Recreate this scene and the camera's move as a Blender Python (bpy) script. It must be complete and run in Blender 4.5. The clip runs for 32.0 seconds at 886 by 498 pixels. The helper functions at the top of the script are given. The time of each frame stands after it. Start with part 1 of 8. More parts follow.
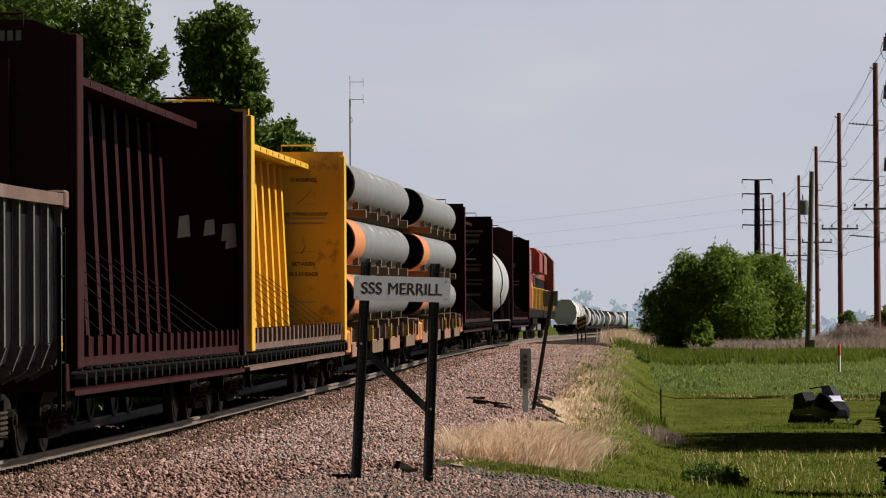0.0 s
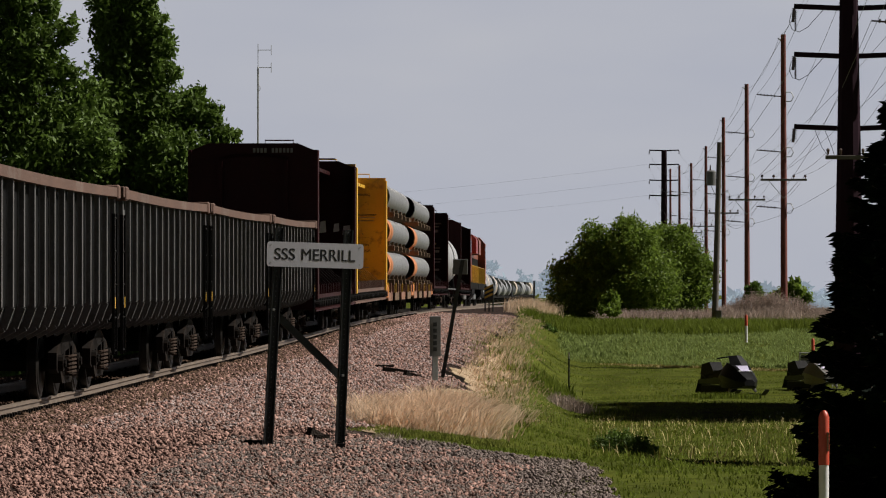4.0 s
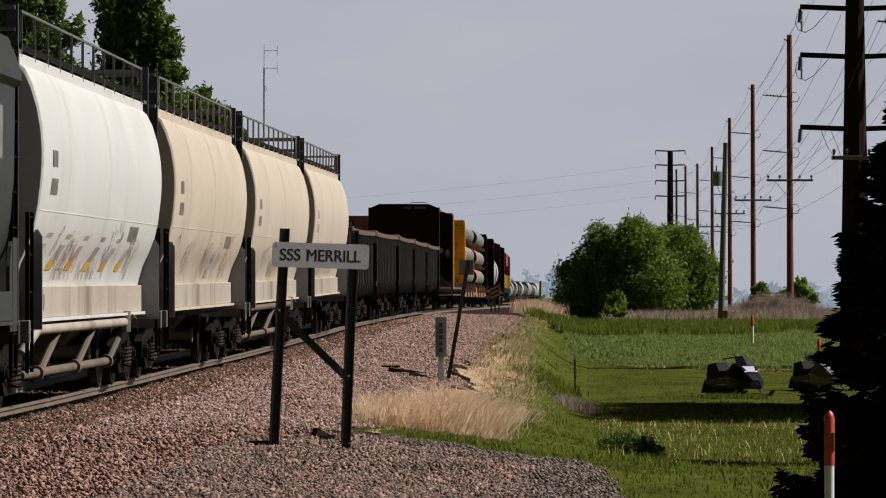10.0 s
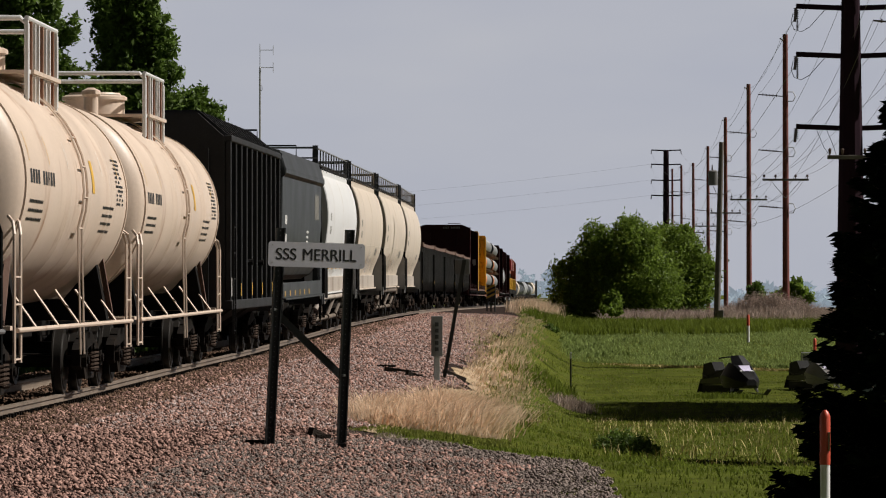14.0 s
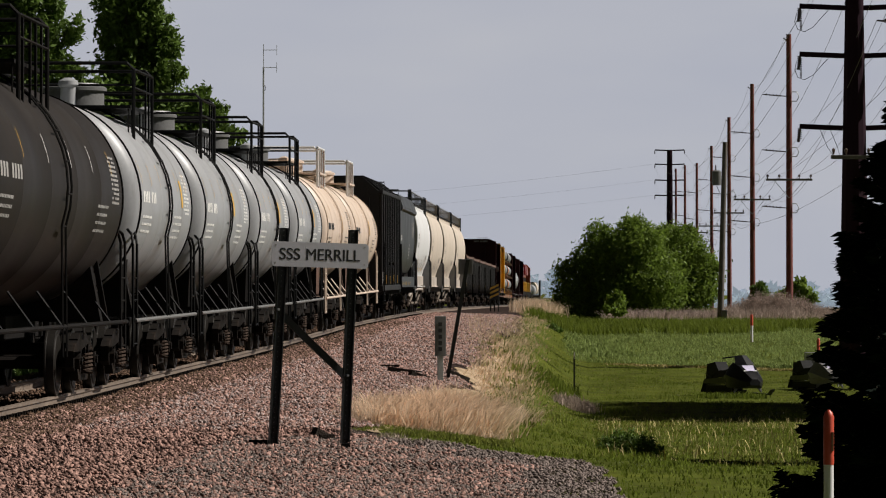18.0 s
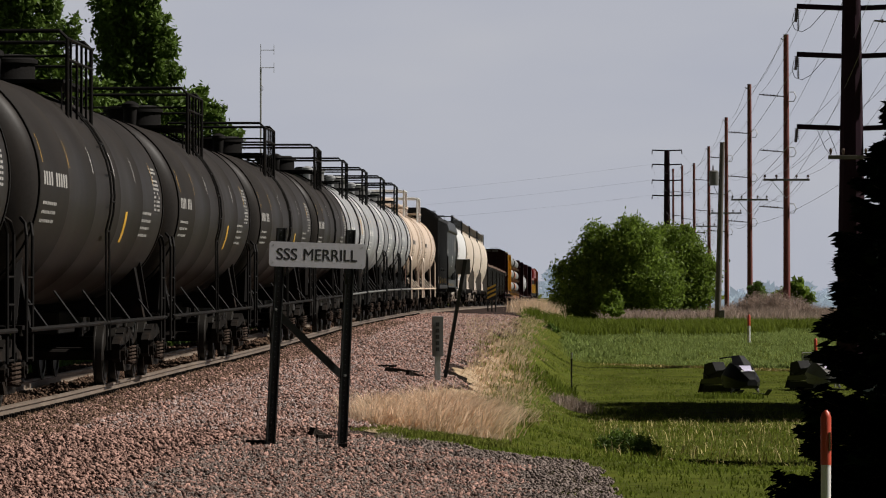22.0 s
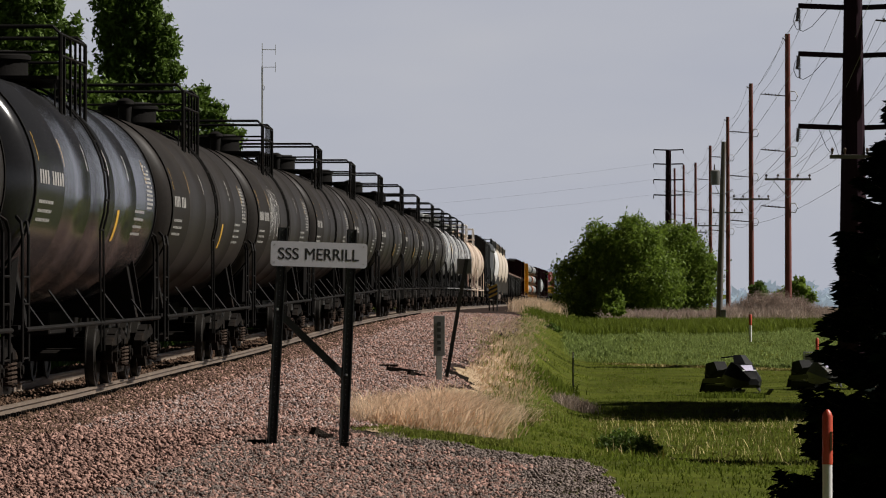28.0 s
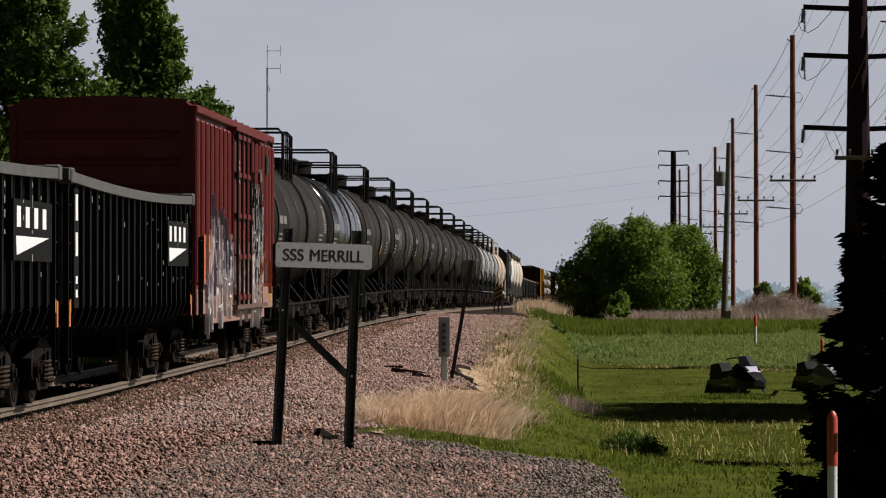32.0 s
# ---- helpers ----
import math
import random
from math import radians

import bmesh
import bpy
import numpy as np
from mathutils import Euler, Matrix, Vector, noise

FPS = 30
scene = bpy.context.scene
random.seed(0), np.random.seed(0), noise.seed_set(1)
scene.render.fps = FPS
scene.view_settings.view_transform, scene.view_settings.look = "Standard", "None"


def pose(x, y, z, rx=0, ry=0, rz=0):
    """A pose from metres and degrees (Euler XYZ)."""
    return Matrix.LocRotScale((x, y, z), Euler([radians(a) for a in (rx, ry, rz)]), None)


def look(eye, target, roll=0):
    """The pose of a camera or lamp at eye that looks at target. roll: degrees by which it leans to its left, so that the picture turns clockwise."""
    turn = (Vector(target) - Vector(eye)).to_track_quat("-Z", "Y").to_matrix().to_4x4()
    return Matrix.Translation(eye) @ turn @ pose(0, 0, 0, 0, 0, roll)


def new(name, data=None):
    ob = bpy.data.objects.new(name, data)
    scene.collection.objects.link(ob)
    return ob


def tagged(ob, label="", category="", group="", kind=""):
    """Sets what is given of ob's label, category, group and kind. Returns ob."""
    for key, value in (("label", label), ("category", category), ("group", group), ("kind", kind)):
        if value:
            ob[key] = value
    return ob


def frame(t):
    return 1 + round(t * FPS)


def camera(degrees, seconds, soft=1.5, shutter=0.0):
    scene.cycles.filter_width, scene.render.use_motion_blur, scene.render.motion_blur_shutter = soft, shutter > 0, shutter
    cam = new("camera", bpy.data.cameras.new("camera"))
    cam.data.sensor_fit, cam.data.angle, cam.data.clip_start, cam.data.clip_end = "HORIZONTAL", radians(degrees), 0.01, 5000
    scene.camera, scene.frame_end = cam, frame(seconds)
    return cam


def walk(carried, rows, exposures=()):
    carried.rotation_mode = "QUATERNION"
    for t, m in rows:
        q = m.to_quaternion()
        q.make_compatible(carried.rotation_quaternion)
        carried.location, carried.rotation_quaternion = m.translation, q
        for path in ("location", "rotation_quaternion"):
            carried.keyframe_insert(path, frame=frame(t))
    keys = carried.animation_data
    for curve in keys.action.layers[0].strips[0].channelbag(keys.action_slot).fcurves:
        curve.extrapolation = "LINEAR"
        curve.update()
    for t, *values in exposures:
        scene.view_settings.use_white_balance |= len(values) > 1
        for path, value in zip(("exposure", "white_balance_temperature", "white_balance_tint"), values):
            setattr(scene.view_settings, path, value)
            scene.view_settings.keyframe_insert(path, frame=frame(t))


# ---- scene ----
# ---- camera: on a tripod, swung into place over the first three seconds ----
F = 7500.0
EYE = 1.5
cam = camera(math.degrees(2 * math.atan(784 / F)), 32.0, soft=1.1)
# seconds, turn to the left, tilt, roll (degrees), shift across and up (metres)
PATH = [
    (0, 1.186, 0.936, -0.28, 0.064, 0.029),
    (0.5, 0.219, 1.146, -0.58, -0.002, 0.010),
    (1, -0.307, 1.263, -0.50, -0.005, 0.011),
    (1.5, -0.231, 1.288, -0.07, -0.011, 0.013),
    (2, -0.366, 0.952, -0.07, -0.011, 0.001),
    (2.5, -0.469, 0.714, -0.05, -0.002, 0.001),
    (3, -0.293, 0.563, -0.01, -0.005, 0.008),
    (3.5, -0.159, 0.524, 0.01, -0.008, 0.003),
    (5.5, 0.022, 0.514, 0.00, 0.000, 0.000),
    (6, 0.025, 0.525, 0.00, 0.000, 0.000),
    (6.5, 0.018, 0.537, -0.01, 0.000, 0.000),
    (7, 0.019, 0.536, 0.00, 0.000, 0.000),
    (7.5, 0.013, 0.533, 0.00, 0.000, 0.000),
    (8, 0.003, 0.530, 0.00, 0.000, 0.000),
    (8.5, -0.002, 0.533, -0.01, 0.000, 0.000),
    (9, 0.000, 0.527, 0.00, 0.000, 0.000),
    (9.5, -0.001, 0.526, 0.00, 0.000, 0.000),
    (10, 0.002, 0.526, 0.00, 0.000, 0.000),
    (10.5, -0.002, 0.514, 0.00, 0.000, 0.000),
    (11, -0.006, 0.505, 0.00, 0.000, 0.000),
    (11.5, -0.003, 0.514, 0.00, 0.000, 0.000),
    (12, -0.009, 0.521, 0.00, 0.000, 0.000),
    (12.5, -0.013, 0.517, 0.00, 0.000, 0.000),
    (13, -0.031, 0.524, 0.00, 0.000, 0.000),
    (13.5, -0.038, 0.522, 0.00, 0.000, 0.000),
    (14, -0.054, 0.518, 0.00, 0.000, 0.000),
    (14.5, -0.058, 0.520, 0.00, 0.000, 0.000),
    (16.5, -0.030, 0.519, 0.00, 0.000, 0.000),
    (17, -0.021, 0.518, 0.00, 0.000, 0.000),
    (17.5, -0.018, 0.518, 0.00, 0.000, 0.000),
    (18, -0.006, 0.517, 0.00, 0.000, 0.000),
    (18.5, -0.006, 0.517, 0.00, 0.000, 0.000),
    (19, -0.007, 0.517, 0.00, 0.000, 0.000),
    (19.5, 0.006, 0.515, 0.00, 0.000, 0.000),
    (20, 0.000, 0.516, 0.00, 0.000, 0.000),
    (20.5, -0.003, 0.516, 0.00, 0.000, 0.000),
    (21, -0.031, 0.520, 0.00, 0.000, 0.000),
    (21.5, -0.038, 0.513, 0.00, 0.000, 0.000),
    (22, -0.043, 0.519, 0.00, 0.000, 0.000),
    (22.5, -0.058, 0.515, 0.00, 0.000, 0.000),
    (23, -0.069, 0.518, 0.00, 0.000, 0.000),
    (23.5, -0.052, 0.519, 0.00, 0.000, 0.000),
    (24, -0.046, 0.522, 0.00, 0.000, 0.000),
    (24.5, -0.044, 0.517, 0.00, 0.000, 0.000),
    (25, -0.037, 0.514, 0.00, 0.000, 0.000),
    (25.5, -0.038, 0.516, 0.00, 0.000, 0.000),
    (27.5, -0.033, 0.513, 0.00, 0.000, 0.000),
    (28, -0.023, 0.512, 0.00, 0.000, 0.000),
    (28.5, -0.009, 0.518, 0.00, 0.000, 0.000),
    (29, -0.009, 0.518, 0.00, 0.000, 0.000),
    (29.5, -0.009, 0.520, 0.00, 0.000, 0.000),
    (30, 0.012, 0.517, 0.00, 0.000, 0.000),
    (30.5, 0.026, 0.519, 0.00, 0.000, 0.000),
    (31, 0.038, 0.518, 0.00, 0.000, 0.000),
    (31.5, 0.043, 0.519, 0.00, 0.000, 0.000),
    (32, 0.044, 0.528, 0.01, 0.000, 0.000),
]
walk(cam, [(t, pose(sx, 0, EYE + sz, 90 + tilt, -roll, turn)) for t, turn, tilt, roll, sx, sz in PATH],
     exposures=[(0, 0.45), (0.5, 0.36), (1, 0.25), (2, 0.17), (32, 0.17)])

# ---- light: morning sun from the right and a little ahead, pale haze over the horizon ----
SUN_AZ, SUN_EL = 81.0, 44.0          # degrees to the right of the view, above the horizon
sun_dir = Vector((math.sin(radians(SUN_AZ)) * math.cos(radians(SUN_EL)),
                  math.cos(radians(SUN_AZ)) * math.cos(radians(SUN_EL)), math.sin(radians(SUN_EL))))
world = bpy.data.worlds.new("sky")
scene.world = world
world.use_nodes = True
wn, wl = world.node_tree.nodes, world.node_tree.links
sky = wn.new("ShaderNodeTexSky")
sky.sky_type = "NISHITA"
sky.sun_disc = False
sky.sun_elevation, sky.sun_rotation = radians(SUN_EL), radians(SUN_AZ)
sky.air_density, sky.dust_density, sky.ozone_density = 1.0, 1.0, 2.0
way = wn.new("ShaderNodeTexCoord")
split = wn.new("ShaderNodeSeparateXYZ")
wl.new(way.outputs["Generated"], split.inputs[0])
rise = wn.new("ShaderNodeValToRGB")                  # how far the haze reaches up
rise.color_ramp.interpolation = "LINEAR"
rise.color_ramp.elements[0].position, rise.color_ramp.elements[1].position = 0.075, 0.15
wl.new(split.outputs["Z"], rise.inputs[0])
haze = wn.new("ShaderNodeMix")
haze.data_type = "RGBA"
veil = wn.new("ShaderNodeMix")                       # thin high cloud, hardly lighter than the haze
veil.data_type = "RGBA"
veil.inputs[6].default_value, veil.inputs[7].default_value = (4.0, 4.22, 5.0, 1), (4.75, 4.85, 5.3, 1)
stretch = wn.new("ShaderNodeMapping")
stretch.inputs["Scale"].default_value = (7, 7, 22)
stretch.inputs["Rotation"].default_value = (0, 0.25, 0)
cloud = wn.new("ShaderNodeTexNoise")
cloud.inputs["Scale"].default_value, cloud.inputs["Detail"].default_value = 1.0, 4
wl.new(way.outputs["Generated"], stretch.inputs[0])
wl.new(stretch.outputs[0], cloud.inputs["Vector"])
thin = wn.new("ShaderNodeMapRange")
thin.inputs[1].default_value, thin.inputs[2].default_value = 0.3, 0.7
wl.new(cloud.outputs["Fac"], thin.inputs[0])
wl.new(thin.outputs[0], veil.inputs[0])
wl.new(veil.outputs[2], haze.inputs[6])
wl.new(rise.outputs[0], haze.inputs[0])
dim = wn.new("ShaderNodeMix")
dim.data_type, dim.blend_type = "RGBA", "MULTIPLY"
dim.inputs[0].default_value = 1.0
dim.inputs[7].default_value = (0.013, 0.0136, 0.016, 1)
wl.new(sky.outputs[0], dim.inputs[6])
wl.new(dim.outputs[2], haze.inputs[7])
wl.new(haze.outputs[2], wn["Background"].inputs[0])
wn["Background"].inputs[1].default_value = 0.089
sun = new("sun", bpy.data.lights.new("sun", "SUN"))
sun.data.energy, sun.data.angle, sun.data.color = 5.0, radians(0.7), (1.0, 0.945, 0.875)
sun.matrix_world = look(sun_dir * 100, (0, 0, 0))
scene.view_settings.exposure = 0.0

# ---- materials ----
def mat(name, base, rough=0.6, metal=0.0, var=0.25, scale=3.0, fine=40.0, bump=0.15, stain=None, stain_amt=0.5,
        stain_scale=1.2, streak=0.0, island=0.0, spec=0.5, rnd=0.0, trans=0.0):
    """A weathered surface: base colour varied at two scales, stains of another colour, streaks down the side, fine relief."""
    m = bpy.data.materials.new(name)
    m.use_nodes = True
    n, l = m.node_tree.nodes, m.node_tree.links
    b = n["Principled BSDF"]
    b.inputs["Metallic"].default_value = metal
    b.inputs["Specular IOR Level"].default_value = spec
    co = n.new("ShaderNodeTexCoord")
    big = n.new("ShaderNodeTexNoise")
    big.inputs["Scale"].default_value, big.inputs["Detail"].default_value = scale, 5
    l.new(co.outputs["Object"], big.inputs["Vector"])
    small = n.new("ShaderNodeTexNoise")
    small.inputs["Scale"].default_value, small.inputs["Detail"].default_value = fine, 3
    l.new(co.outputs["Object"], small.inputs["Vector"])
    both = n.new("ShaderNodeMix")
    both.data_type, both.blend_type = "FLOAT", "MIX"
    both.inputs[0].default_value = 0.4
    l.new(big.outputs["Fac"], both.inputs[2])
    l.new(small.outputs["Fac"], both.inputs[3])
    src = both.outputs[0]
    if island or rnd:
        g = n.new("ShaderNodeNewGeometry" if island else "ShaderNodeObjectInfo")
        mx = n.new("ShaderNodeMix")
        mx.data_type = "FLOAT"
        mx.inputs[0].default_value = island or rnd
        l.new(src, mx.inputs[2])
        l.new(g.outputs["Random Per Island" if island else "Random"], mx.inputs[3])
        src = mx.outputs[0]
    r = n.new("ShaderNodeValToRGB")
    lo, hi = r.color_ramp.elements
    lo.position, hi.position = (0.25, 0.75) if not (island or rnd) else (0.05, 0.95)
    lo.color = (*[c * (1 - var) for c in base], 1)
    hi.color = (*[min(1, c * (1 + var)) for c in base], 1)
    l.new(src, r.inputs[0])
    col = r.outputs[0]
    if stain:
        mp = n.new("ShaderNodeMapping")
        mp.inputs["Scale"].default_value = (1, 1, 1) if not streak else (1, 1, 1 / (1 + 8 * streak))
        l.new(co.outputs["Object"], mp.inputs["Vector"])
        s = n.new("ShaderNodeTexNoise")
        s.inputs["Scale"].default_value, s.inputs["Detail"].default_value = stain_scale, 8
        s.inputs["Roughness"].default_value = 0.65
        l.new(mp.outputs[0], s.inputs["Vector"])
        sr = n.new("ShaderNodeValToRGB")
        e0, e1 = sr.color_ramp.elements
        e0.position, e1.position = 0.66 - 0.26 * stain_amt, 0.80 - 0.16 * stain_amt
        l.new(s.outputs["Fac"], sr.inputs[0])
        k = n.new("ShaderNodeMath")
        k.operation = "MULTIPLY"
        k.inputs[1].default_value = 0.85
        l.new(sr.outputs[0], k.inputs[0])
        x = n.new("ShaderNodeMix")
        x.data_type = "RGBA"
        l.new(k.outputs[0], x.inputs[0])
        l.new(col, x.inputs[6])
        x.inputs[7].default_value = (*stain, 1)
        col = x.outputs[2]
    l.new(col, b.inputs["Base Color"])
    rr = n.new("ShaderNodeMapRange")
    rr.inputs[3].default_value, rr.inputs[4].default_value = max(0.03, rough - 0.12), min(1, rough + 0.12)
    l.new(big.outputs["Fac"], rr.inputs[0])
    l.new(rr.outputs[0], b.inputs["Roughness"])
    if bump:
        bp = n.new("ShaderNodeBump")
        bp.inputs["Strength"].default_value, bp.inputs["Distance"].default_value = bump, 0.02
        l.new(small.outputs["Fac"], bp.inputs["Height"])
        l.new(bp.outputs[0], b.inputs["Normal"])
    if trans:
        t = n.new("ShaderNodeBsdfTranslucent")
        l.new(col, t.inputs["Color"])
        a = n.new("ShaderNodeMixShader")
        a.inputs[0].default_value = trans
        l.new(b.outputs[0], a.inputs[1])
        l.new(t.outputs[0], a.inputs[2])
        l.new(a.outputs[0], n["Material Output"].inputs[0])
    return m


